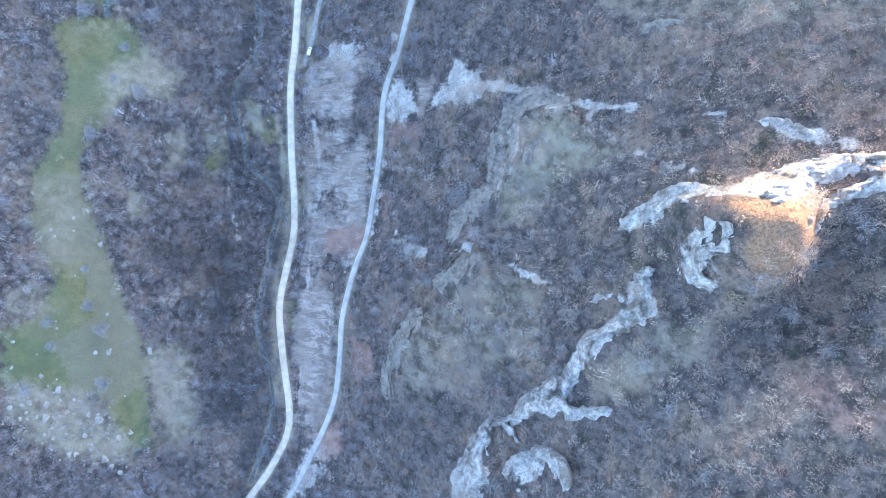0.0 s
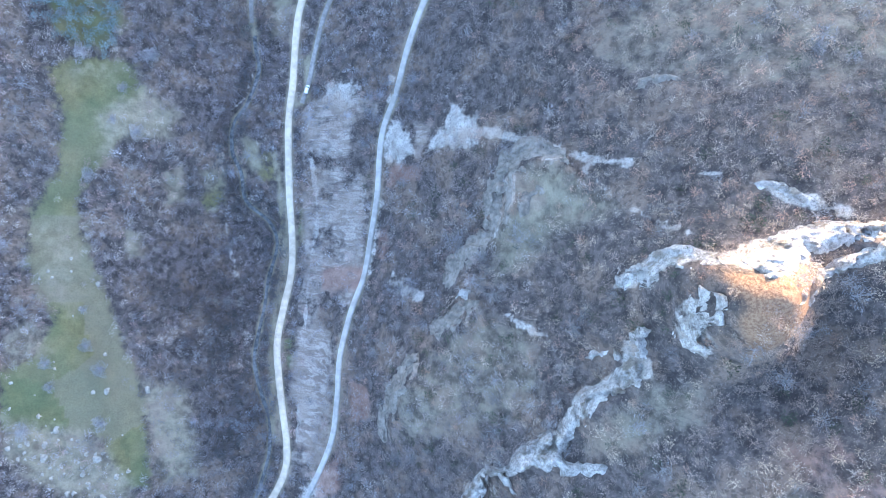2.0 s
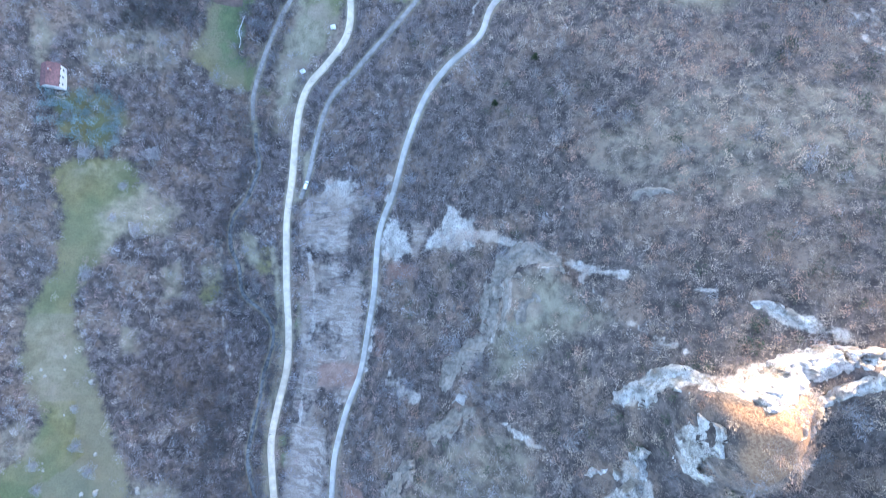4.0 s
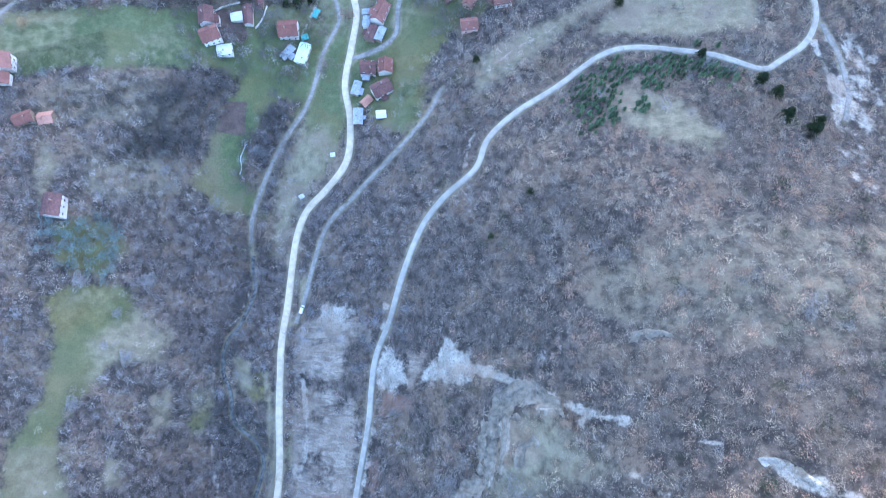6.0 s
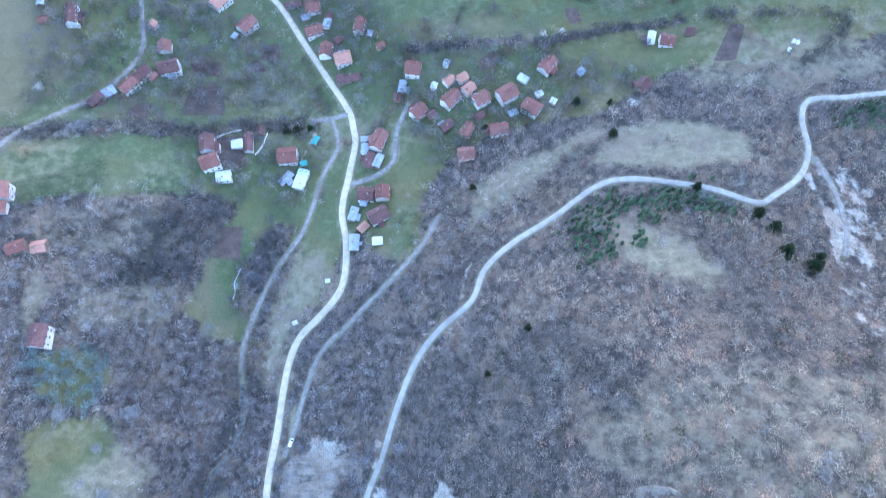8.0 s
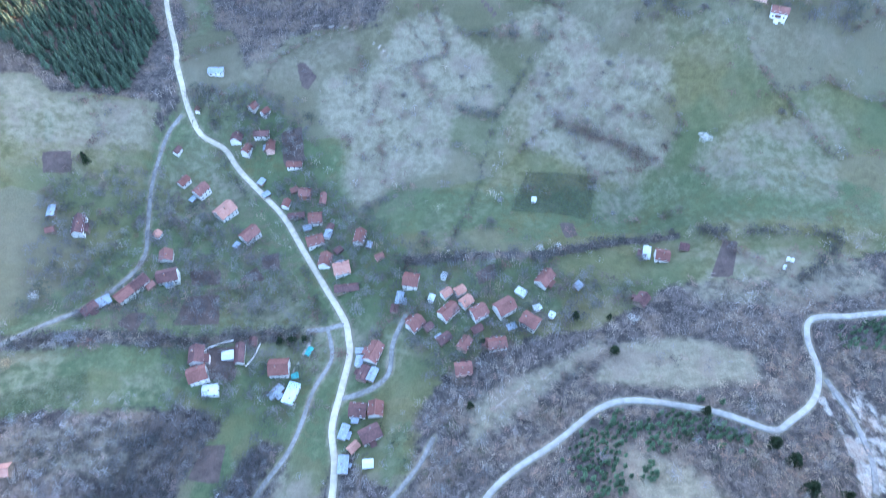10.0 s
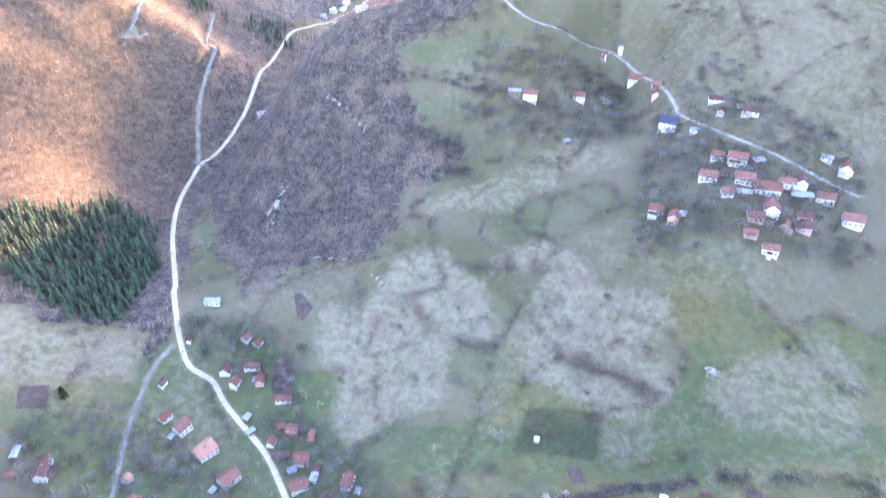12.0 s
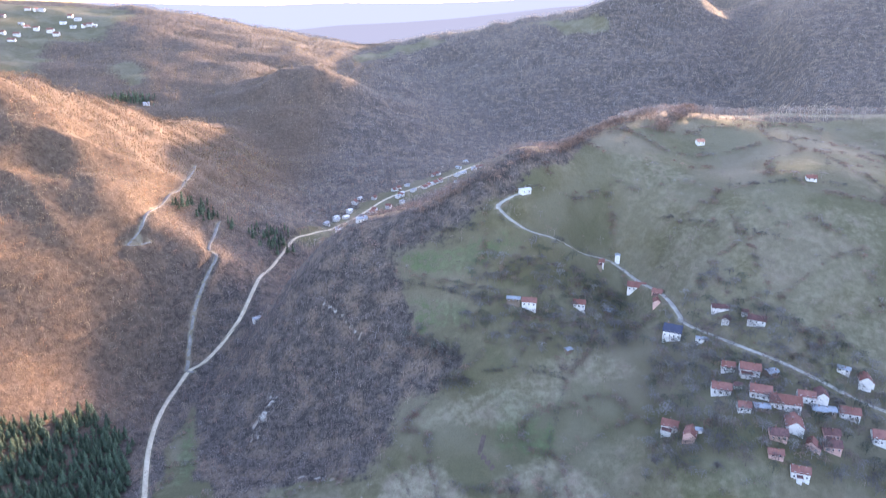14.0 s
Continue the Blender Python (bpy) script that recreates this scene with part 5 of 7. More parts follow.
def house(x, y, turn, length, width, eaves, roof, wall):
    """A gabled house or shed: walls with their gables, two roof slopes, ridge, chimney, windows and door."""
    r = random.Random(int(x * 7 + y * 13))
    l, w, rise = length / 2, width / 2, width * (0.36 if roof in "rodb" else 0.14)
    c, s = math.cos(radians(turn)), math.sin(radians(turn))
    corners = [(x + a * l * c - b * w * s, y + a * l * s + b * w * c) for a in (-1, 1) for b in (-1, 1)]
    zs = ground_z([p[0] for p in corners], [p[1] for p in corners])
    base = float(zs.min() * 0.55 + zs.max() * 0.45)
    deep = base - float(zs.min()) + 0.8
    small = length < 6.5
    root = new("shed" if small else "house")
    root.matrix_world = pose(x, y, base, 0, 0, turn)
    tagged(root, f"{'small ' if small else ''}{WALL_WORDS[wall]} {'shed' if small else 'house'} with a {ROOF_WORDS[roof]} roof", "shed" if small else "house", group="houses of the valley")
    part("wall", prism(bmesh.new(), [(-w, -deep), (w, -deep), (w, eaves), (0, eaves + rise), (-w, eaves)], -l, l), WALLS[wall], root)
    over, th = 0.45, 0.22
    k = rise / w
    for sgn in (-1, 1):
        out = [(0, eaves + rise + 0.03), (sgn * (w + over), eaves - over * k + 0.03), (sgn * (w + over), eaves - over * k + th + 0.03), (0, eaves + rise + th + 0.06)]
        part("roof", prism(bmesh.new(), out if sgn > 0 else out[::-1], -l - over, l + over), ROOFS[roof], root)
    if roof in "rodb":
        part("ridge", prism(bmesh.new(), [(-0.18, eaves + rise + th), (0.18, eaves + rise + th), (0.1, eaves + rise + th + 0.16), (-0.1, eaves + rise + th + 0.16)], -l - over, l + over), ROOFS[roof], root)
    if not small:
        cx, cy = l * r.uniform(-0.6, 0.6), w * r.choice((-0.35, 0.35))
        top = eaves + rise + 0.9
        chimney = part("chimney", box(bmesh.new(), cx - 0.3, cy - 0.3, eaves + rise * 0.4, cx + 0.3, cy + 0.3, top), BRICK_WALL, root)
        part("cap", box(bmesh.new(), cx - 0.38, cy - 0.38, top, cx + 0.38, cy + 0.38, top + 0.15), GRAVEL, chimney)
        if r.random() < 0.45:
            a0, a1, deepen = -l * r.uniform(0.2, 0.9), l * r.uniform(0.1, 0.6), r.uniform(1.8, 2.8)
            side, low = r.choice((-1, 1)), eaves * 0.62
            walls = [(side * w, -deep), (side * (w + deepen), -deep), (side * (w + deepen), low - 0.5), (side * w, low)]
            cover = [(side * (w + 0.01), low + 0.02), (side * (w + deepen + 0.3), low - 0.55), (side * (w + deepen + 0.3), low - 0.4), (side * (w + 0.01), low + 0.18)]
            part("lean_to", prism(bmesh.new(), walls if side > 0 else walls[::-1], a0, a1), r.choice((WALLS[wall], BOARD)), root, "low lean-to built against the house")
            part("lean_to_roof", prism(bmesh.new(), cover if side > 0 else cover[::-1], a0 - 0.25, a1 + 0.25), r.choice((SHEET_GREY, TILE_DARK, ROOFS[roof])), root)
        floors = [1.0] if eaves < 4 else [0.9, 3.5]
        for side in (-1, 1):
            n = max(2, int(length / 3))
            for q in range(n):
                wx = -l + length * (q + 0.5) / n
                for zf in floors:
                    yo = side * (w + 0.02)
                    window = part("window", box(bmesh.new(), wx - 0.58, yo - 0.05, zf - 0.08, wx + 0.58, yo + 0.05, zf + 1.28), PAINT, root)
                    part("pane", box(bmesh.new(), wx - 0.5, yo - 0.07, zf, wx + 0.5, yo + 0.07, zf + 1.2), GLASS, window)
        part("door", box(bmesh.new(), l - 0.04, -0.5, 0.0, l + 0.06, 0.5, 2.05), BOARD, root)
    house_spots.append((x, y, max(l, w) + 1.5))
    return root


for spot in [
    (-168.7, 472.2, 5, 10.2, 5.5, 3.0, 'g', 'w'),
    (-139.2, 447.4, 62, 5.6, 5.5, 3.0, 'r', 'w'),
    (-130.3, 443.6, 61, 5.6, 4.6, 3.0, 'r', 'w'),
    (-177.1, 442.4, 95, 3.7, 2.8, 2.5, 'r', 'w'),
    (-148.7, 426.3, 84, 6.5, 7.4, 3.0, 'd', 'w'),
    (-131.2, 428.8, 3, 10.2, 5.5, 3.0, 'd', 'w'),
    (-140.4, 417.9, 73, 6.5, 5.5, 4.0, 'r', 'w'),
    (-124.2, 420.5, 95, 8.4, 5.5, 3.0, 'r', 'p'),
    (-105.7, 406.8, 2, 10.2, 4.6, 3.0, 'r', 'w'),
    (-185.5, 411.3, 73, 5.6, 3.7, 2.5, 'd', 'w'),
    (-177.5, 390.1, 62, 7.4, 5.5, 3.0, 'r', 'w'),
]:
    house(*spot)
for spot in [
    (-164.9, 384.4, 60, 9.3, 7.4, 5.0, 'r', 'w'),
    (-145.8, 369.2, 55, 12.1, 10.1, 5.0, 'o', 'w'),
    (-125.7, 351.0, 54, 11.2, 8.3, 5.0, 'r', 'w'),
    (-127.7, 396.2, 67, 4.7, 3.7, 2.5, 'g', 'b'),
    (-107.8, 378.7, 80, 5.6, 4.6, 3.0, 'r', 'w'),
    (-95.6, 385.8, -3, 7.4, 6.4, 4.0, 'r', 'k'),
    (-83.0, 380.9, 92, 8.4, 3.7, 3.0, 'r', 'b'),
    (-85.8, 365.4, 8, 8.4, 8.3, 4.0, 'r', 'w'),
    (-83.2, 347.2, 22, 10.2, 7.4, 4.0, 'r', 'w'),
    (-75.6, 352.1, 80, 5.6, 3.7, 3.0, 'g', 'w'),
    (-99.3, 369.1, 10, 10.2, 3.7, 3.0, 'd', 'b'),
]:
    house(*spot)
for spot in [
    (-54.2, 346.5, 84, 9.3, 6.4, 4.0, 'r', 'w'),
    (-40.0, 329.4, 27, 4.7, 3.7, 2.5, 'r', 'p'),
    (-74.0, 331.3, 85, 8.4, 7.4, 4.0, 'r', 'w'),
    (-62.6, 323.6, 17, 9.3, 8.3, 4.0, 'o', 'w'),
    (-57.9, 310.2, 10, 14.0, 4.6, 3.0, 'd', 'b'),
    (-19.2, 308.6, -8, 8.4, 8.3, 5.0, 'r', 'w'),
    (-25.2, 299.0, 85, 7.4, 3.7, 3.0, 'g', 'b'),
    (-219.7, 335.9, 101, 13.0, 6.4, 4.0, 'd', 'w'),
    (-235.7, 341.6, 100, 7.4, 3.7, 3.0, 'g', 'b'),
    (-232.8, 329.7, 17, 4.7, 3.7, 3.0, 'r', 'b'),
    (-178.4, 340.5, 75, 4.7, 4.6, 3.0, 'o', 'w'),
]:
    house(*spot)
for spot in [
    (-167.7, 324.0, 102, 7.4, 7.4, 3.0, 'r', 'w'),
    (-161.0, 308.0, 18, 11.2, 8.3, 5.0, 'd', 'w'),
    (-173.4, 300.0, 54, 9.3, 6.4, 5.0, 'd', 'w'),
    (-177.9, 290.1, 53, 9.3, 6.4, 5.0, 'r', 'w'),
    (-187.8, 285.3, 37, 7.4, 5.5, 3.0, 'g', 'b'),
    (-193.3, 279.7, 53, 8.4, 5.5, 3.0, 'd', 'b'),
    (-129.2, 256.3, 100, 9.3, 7.4, 5.0, 'd', 'w'),
    (-126.2, 245.8, 24, 9.3, 8.3, 5.0, 'r', 'w'),
    (-119.0, 239.2, 11, 7.4, 5.5, 3.0, 'w', 'w'),
    (-109.4, 262.0, 98, 11.2, 4.6, 3.0, 'd', 'w'),
    (-114.9, 259.9, 12, 5.6, 4.6, 2.5, 'w', 'w'),
]:
    house(*spot)
for spot in [
    (-87.8, 256.7, 6, 10.2, 9.2, 5.0, 'r', 'w'),
    (-87.3, 242.9, 51, 8.4, 3.7, 3.0, 'g', 'b'),
    (-79.1, 242.9, 76, 11.2, 5.5, 3.5, 'p', 'w'),
    (-37.0, 266.8, 70, 11.2, 7.4, 4.0, 'r', 'w'),
    (-44.7, 262.8, 87, 5.6, 3.7, 3.0, 'g', 'w'),
    (-41.3, 255.1, 71, 8.4, 5.5, 3.0, 'd', 'b'),
    (-36.5, 254.2, 71, 7.4, 3.7, 3.0, 'g', 'b'),
    (-42.1, 234.3, -2, 8.4, 7.4, 4.0, 'd', 'w'),
    (-32.7, 234.6, 91, 7.4, 7.4, 4.0, 'r', 'w'),
    (-33.9, 220.7, 31, 10.2, 7.4, 5.0, 'd', 'w'),
    (-48.2, 222.8, 77, 7.4, 3.7, 3.0, 'g', 'b'),
]:
    house(*spot)
for spot in [
    (-42.1, 214.8, 48, 5.6, 3.7, 2.5, 'o', 'b'),
    (-46.1, 205.7, 92, 8.4, 4.6, 3.0, 'g', 'b'),
    (-33.3, 205.4, 7, 4.7, 3.7, 2.5, 'w', 'b'),
    (-191.3, 186.3, 10, 6.5, 5.5, 3.0, 'o', 'b'),
    (117.0, 332.3, 77, 8.4, 3.7, 3.0, 'w', 'w'),
    (124.5, 328.4, -8, 7.4, 7.4, 4.0, 'r', 'w'),
    (138.2, 335.2, -12, 4.7, 4.6, 3.0, 'd', 'b'),
    (56.5, 310.7, 56, 10.2, 7.4, 4.0, 'r', 'w'),
    (42.8, 300.7, 149, 5.6, 3.7, 2.5, 'w', 'w'),
    (75.6, 308.4, 46, 4.7, 3.7, 2.5, 'g', 'b'),
    (108.5, 297.0, 52, 7.4, 6.4, 3.0, 'd', 'b'),
]:
    house(*spot)
for spot in [
    (1.3, 299.5, 42, 5.6, 4.6, 3.0, 'o', 'w'),
    (8.8, 300.7, 33, 5.6, 4.6, 3.0, 'o', 'w'),
    (12.5, 294.0, 43, 6.5, 5.5, 3.0, 'o', 'w'),
    (-15.1, 282.6, 46, 8.4, 7.4, 4.0, 'r', 'w'),
    (33.5, 290.1, 35, 10.2, 8.3, 5.0, 'r', 'w'),
    (19.5, 287.1, 33, 8.4, 7.4, 4.0, 'r', 'w'),
    (2.9, 288.4, 47, 10.2, 7.4, 4.0, 'r', 'w'),
    (47.3, 282.1, 147, 9.3, 7.4, 5.0, 'r', 'w'),
    (29.5, 268.6, 11, 9.3, 6.4, 4.0, 'r', 'w'),
    (12.3, 269.0, 63, 7.4, 5.5, 4.0, 'r', 'p'),
    (12.0, 254.6, 9, 8.4, 6.4, 4.0, 'r', 'p'),
]:
    house(*spot)
for spot in [
    (1.1, 273.1, 41, 7.4, 4.6, 3.0, 'd', 'b'),
    (-6.9, 297.2, 74, 3.7, 2.8, 2.5, 'w', 'w'),
    (-0.5, 310.6, 74, 3.7, 2.8, 2.5, 'w', 'w'),
    (51.5, 291.6, 25, 3.7, 2.8, 2.5, 'w', 'w'),
    (59.4, 287.5, 63, 2.8, 2.8, 2.5, 'w', 'w'),
    (-185.3, 144.3, 90, 10.2, 8.3, 5.0, 'd', 'w'),
    (-200.0, 184.6, 23, 8.4, 5.5, 3.0, 'r', 'b'),
    (-213.0, 212.0, 104, 8.4, 7.4, 5.0, 'r', 'w'),
    (-211.3, 203.7, 98, 5.6, 4.6, 3.0, 'r', 'w'),
    (143.6, 650.5, -15, 13.9, 8.0, 3.4, 'r', 'w'),
    (155.0, 631.1, -30, 7.4, 5.6, 2.5, 'r', 'p'),
]:
    house(*spot)
for spot in [
    (152.5, 621.0, 80, 6.6, 5.6, 3.0, 'r', 'p'),
    (155.8, 586.2, -22, 12.3, 10.4, 4.2, 'b', 'w'),
    (188.3, 590.5, -8, 11.5, 4.8, 2.1, 'd', 'w'),
    (190.0, 581.1, 60, 5.7, 4.8, 2.5, 'd', 'w'),
    (208.0, 574.6, -22, 11.5, 6.4, 3.0, 'd', 'w'),
    (202.2, 581.5, -15, 4.1, 3.2, 2.5, 'd', 'w'),
    (171.8, 572.3, -8, 7.4, 4.0, 2.5, 'g', 'w'),
    (180.8, 544.0, -15, 8.2, 6.4, 4.2, 'r', 'w'),
    (192.5, 538.6, -15, 12.3, 8.0, 4.2, 'r', 'w'),
    (205.3, 535.4, 15, 7.4, 5.6, 3.0, 'g', 'b'),
    (171.0, 525.8, -15, 11.5, 8.0, 4.2, 'r', 'w'),
]:
    house(*spot)
for spot in [
    (192.5, 519.2, -15, 12.3, 8.8, 4.2, 'r', 'w'),
    (181.5, 526.6, -15, 4.9, 4.0, 2.1, 'd', 'w'),
    (205.0, 512.5, -12, 18.0, 9.6, 4.2, 'r', 'w'),
    (220.4, 518.0, -15, 9.8, 6.4, 4.2, 'r', 'w'),
    (230.2, 519.1, 75, 9.0, 7.2, 5.1, 'd', 'w'),
    (225.9, 510.7, -12, 8.2, 6.4, 3.0, 'g', 'b'),
    (232.3, 511.8, -12, 8.2, 6.4, 3.0, 'g', 'b'),
    (245.4, 512.3, -15, 11.5, 7.2, 3.4, 'r', 'w'),
    (178.8, 507.6, -8, 7.4, 6.4, 3.4, 'r', 'w'),
    (189.3, 507.5, -8, 9.0, 5.6, 2.5, 'g', 'b'),
    (204.9, 496.6, 75, 11.5, 9.6, 4.2, 'r', 'w'),
]:
    house(*spot)
for spot in [
    (192.5, 489.0, -8, 9.8, 7.2, 3.4, 'd', 'p'),
    (136.1, 508.3, -22, 9.8, 7.2, 4.2, 'r', 'w'),
    (144.9, 496.7, 65, 9.0, 7.2, 4.2, 'r', 'p'),
    (150.0, 498.7, -15, 4.9, 3.2, 2.1, 'g', 'w'),
    (198.9, 469.5, -15, 9.8, 6.4, 4.2, 'r', 'w'),
    (187.8, 478.4, -8, 8.2, 5.6, 2.5, 'r', 'p'),
    (212.2, 487.1, 60, 6.6, 5.6, 2.5, 'r', 'p'),
    (224.9, 489.0, -8, 9.8, 7.2, 3.4, 'd', 'p'),
    (227.5, 496.4, -8, 9.0, 6.4, 3.4, 'd', 'p'),
    (261.1, 499.7, -15, 13.1, 8.8, 4.2, 'r', 'w'),
    (262.0, 531.1, 75, 8.2, 7.2, 4.2, 'r', 'w'),
]:
    house(*spot)
for spot in [
    (251.6, 537.7, -30, 7.4, 4.8, 2.5, 'g', 'w'),
    (114.8, 665.7, -8, 8.2, 4.8, 2.5, 'r', 'w'),
    (131.6, 674.8, 80, 4.9, 4.0, 3.0, 'g', 'w'),
    (54.0, 607.7, -8, 10.7, 6.4, 3.4, 'r', 'w'),
    (42.2, 608.6, -8, 9.8, 5.6, 2.5, 'g', 'b'),
    (93.1, 618.6, -8, 9.0, 6.4, 3.4, 'r', 'w'),
    (117.7, 628.1, 60, 5.7, 4.8, 2.5, 'g', 'b'),
    (82.1, 584.9, 30, 4.9, 4.0, 2.5, 'g', 'b'),
    (50.8, 659.5, 30, 8.2, 5.6, 3.0, 'w', 'w'),
    (275.4, 673.6, -8, 7.4, 4.8, 2.5, 'r', 'w'),
    (224.8, 790.5, 15, 7.4, 4.8, 3.0, 'o', 'w'),
]:
    house(*spot)
for spot in [
    (-187.2, 697.0, 40, 7.4, 4.8, 3.4, 'g', 'w'),
]:
    house(*spot)
for spot in [
    (-84.9, 691.6, 25, 9.0, 6.4, 3.4, 'g', 'w'),
]:
    house(*spot)
for spot in [
    (188.9, 320.2, 56, 2.0, 1.0, 1.3, 'w', 'w'),
    (185.4, 314.4, 56, 2.0, 1.0, 1.3, 'w', 'w'),
    (190.5, 318.9, 56, 2.0, 1.0, 1.3, 'w', 'w'),
    (53.2, 372.9, 81, 3.0, 2.4, 2.2, 'w', 'w'),
    (-45.4, 269.3, 7, 3.7, 2.8, 2.3, 'g', 'b'),
    (-75.3, 357.7, 70, 4.7, 3.7, 2.5, 'd', 'b'),
    (-103.9, 389.0, 32, 4.7, 3.7, 2.5, 'r', 'b'),
    (-122.8, 386.3, 47, 4.7, 3.2, 2.5, 'g', 'b'),
    (-90.3, 358.8, 23, 4.7, 3.7, 2.5, 'g', 'b'),
]:
    house(*spot)
for spot in [
    (-67.2, 338.8, 45, 4.7, 3.7, 2.5, 'd', 'b'),
    (-47.4, 339.8, 79, 3.7, 2.8, 2.3, 'g', 'b'),
    (-74.0, 269.0, 70, 4.7, 2.4, 2.2, 't', 'b'),
    (-79.0, 253.5, 20, 3.2, 2.6, 2.2, 't', 'b'),
    (-59.0, 185.0, 10, 1.8, 1.5, 1.4, 'w', 'b'),
    (-76.0, 164.0, 30, 2.0, 1.5, 1.4, 'w', 'b'),
    (-7.7, 280.5, 41, 4.7, 3.7, 2.5, 'd', 'b'),
    (18.8, 277.7, 32, 5.6, 3.7, 2.6, 'd', 'b'),
    (24.2, 269.2, 63, 4.7, 3.7, 2.5, 'r', 'b'),
    (37.3, 279.6, 24, 4.7, 3.2, 2.5, 'g', 'b'),
    (-27.8, 292.8, 85, 4.7, 3.7, 2.5, 'd', 'b'),
    (-169.0, 377.0, 64, 3.7, 2.8, 2.4, 'g', 'b'),
    (-132.1, 342.0, 64, 3.7, 2.8, 2.4, 'g', 'b'),
    (-168.5, 300.2, 55, 4.7, 3.7, 2.5, 'r', 'b'),
    (-104.5, 270.6, 94, 4.7, 3.7, 2.5, 'd', 'b'),
]:
    house(*spot)



def hamlet():
    """White houses strung along the road down the valley."""
    r = random.Random(12)
    line = smooth_line([(-180, 985), (-173, 1017), (-150, 1068), (-118, 1142), (-61, 1218), (23, 1329)], 1.0)
    s = 0.0
    while s < len(line) - 3:
        x, y = line[int(s)]
        side = r.choice((-1, 1, 1))
        off = r.uniform(9, 16) if r.random() < 0.6 else r.uniform(18, 38)
        dx, dy = line[int(s) + 2] - line[int(s)]
        n = math.hypot(dx, dy)
        turn = math.degrees(math.atan2(dy, dx)) + r.choice((0, 0, 90)) + r.uniform(-8, 8)
        house(x + side * off * dy / n, y - side * off * dx / n, turn, r.uniform(6.5, 10.5), r.uniform(5.5, 7.5), r.choice((2.8, 3.4, 4.2)), r.choice("grrwg"), "w")
        s += r.uniform(5, 15)


hamlet()
for spot in [
    (-1260, 2103, 20, 16, 10, 5, 'r', 'w'), (-1223, 2108, 5, 18, 10, 5, 'g', 'w'), (-1238, 2106, 80, 14, 10, 5, 'r', 'w'), (-1274, 2009, 10, 15, 10, 5, 'r', 'w'),
    (-1195, 1882, 0, 14, 9, 5, 'r', 'w'), (-1170, 1899, 15, 16, 10, 5, 'r', 'w'), (-1199, 1970, 0, 13, 9, 5, 'g', 'w'), (-1168, 1942, 60, 15, 10, 5, 'r', 'w'),
    (-1140, 1939, 10, 14, 10, 5, 'r', 'w'), (-1104, 1940, 0, 18, 10, 5, 'r', 'w'), (-1125, 2038, 5, 16, 9, 5, 'w', 'w'), (-1129, 2085, 0, 14, 10, 5, 'r', 'w'),
]:
    house(*spot)
for spot in [
    (-1100, 2069, 15, 18, 11, 5, 'g', 'w'), (-1043, 2025, 5, 15, 10, 5, 'r', 'w'), (-1027, 2018, 0, 14, 9, 5, 'w', 'w'), (-1056, 2020, 70, 14, 10, 5, 'r', 'w'),
    (-1080, 1924, 0, 16, 10, 5, 'r', 'w'), (-1138, 1828, 10, 18, 10, 5, 'r', 'w'), (-1086, 2017, 0, 15, 10, 5, 'g', 'w'), (-659, 1500, 20, 12, 8, 5, 'w', 'w'),
]:
    house(*spot)

# ---- woods ----
def blades(rng, n, spread_xy, z_lo, z_hi, length, width, rise, droop=0.0):
    """n thin tapered twigs round a stem of unit height, as triangles (n, 3, 3)."""
    a = rng.rand(n) * 2 * np.pi
    z = z_lo + (z_hi - z_lo) * rng.rand(n) ** 0.8
    r = spread_xy * rng.rand(n) ** 0.6 * 0.55
    base = np.stack([r * np.cos(a), r * np.sin(a), z], 1)
    b = a + rng.randn(n) * 0.7
    ln = length * (0.6 + 0.7 * rng.rand(n))
    tip = base + np.stack([ln * np.cos(b), ln * np.sin(b), ln * (rise + 0.5 * rng.randn(n) * abs(rise)) - droop * ln], 1)
    side = np.stack([-np.sin(b), np.cos(b), rng.randn(n) * 0.4], 1) * (width * (0.6 + 0.8 * rng.rand(n)))[:, None]
    return np.stack([base - side, base + side, tip], 1)


def stem(width, height, rng):
    a = np.arange(3) * 2 * np.pi / 3
    ring = np.stack([np.cos(a) * width, np.sin(a) * width, a * 0 - 0.12], 1)
    top = np.array([rng.randn() * 0.03, rng.randn() * 0.03, height])
    return np.stack([np.stack([ring[k], ring[(k + 1) % 3], top]) for k in range(3)])


def bare_kind(seed, n, thick=0.026, reach=0.17):
    """A leafless tree of unit height: stem, a few limbs, and short twigs all through a ragged dome."""
    rng = np.random.RandomState(seed)
    k = n - n // 5
    a, q = rng.rand(k) * 2 * np.pi, rng.rand(k) ** 0.5
    lobes = 0.46 + 0.13 * np.sin(a * 3 + rng.rand() * 6) + 0.06 * np.sin(a * 5 + rng.rand() * 6)
    base = np.stack([lobes * q * np.cos(a), lobes * q * np.sin(a), 0.45 + 0.45 * np.sqrt(1 - q * q) * rng.rand(k) ** 0.5], 1)
    way = np.stack([np.cos(a) * q, np.sin(a) * q, 0.5 + 0 * a], 1) + rng.randn(k, 3) * 0.55
    way *= (reach * (0.6 + 0.8 * rng.rand(k)) / np.linalg.norm(way, axis=1))[:, None]
    side = np.cross(way, rng.randn(k, 3))
    side *= (thick * (0.6 + 0.8 * rng.rand(k)) / np.linalg.norm(side, axis=1))[:, None]
    twigs = np.stack([base - side, base + side, base + way], 1)
    return np.vstack([stem(0.03, 0.8, rng), blades(rng, n // (5 if n < 50 else 12 if n < 100 else 9), 0.12, 0.25, 0.6, 0.40, 0.008, 0.9), twigs])


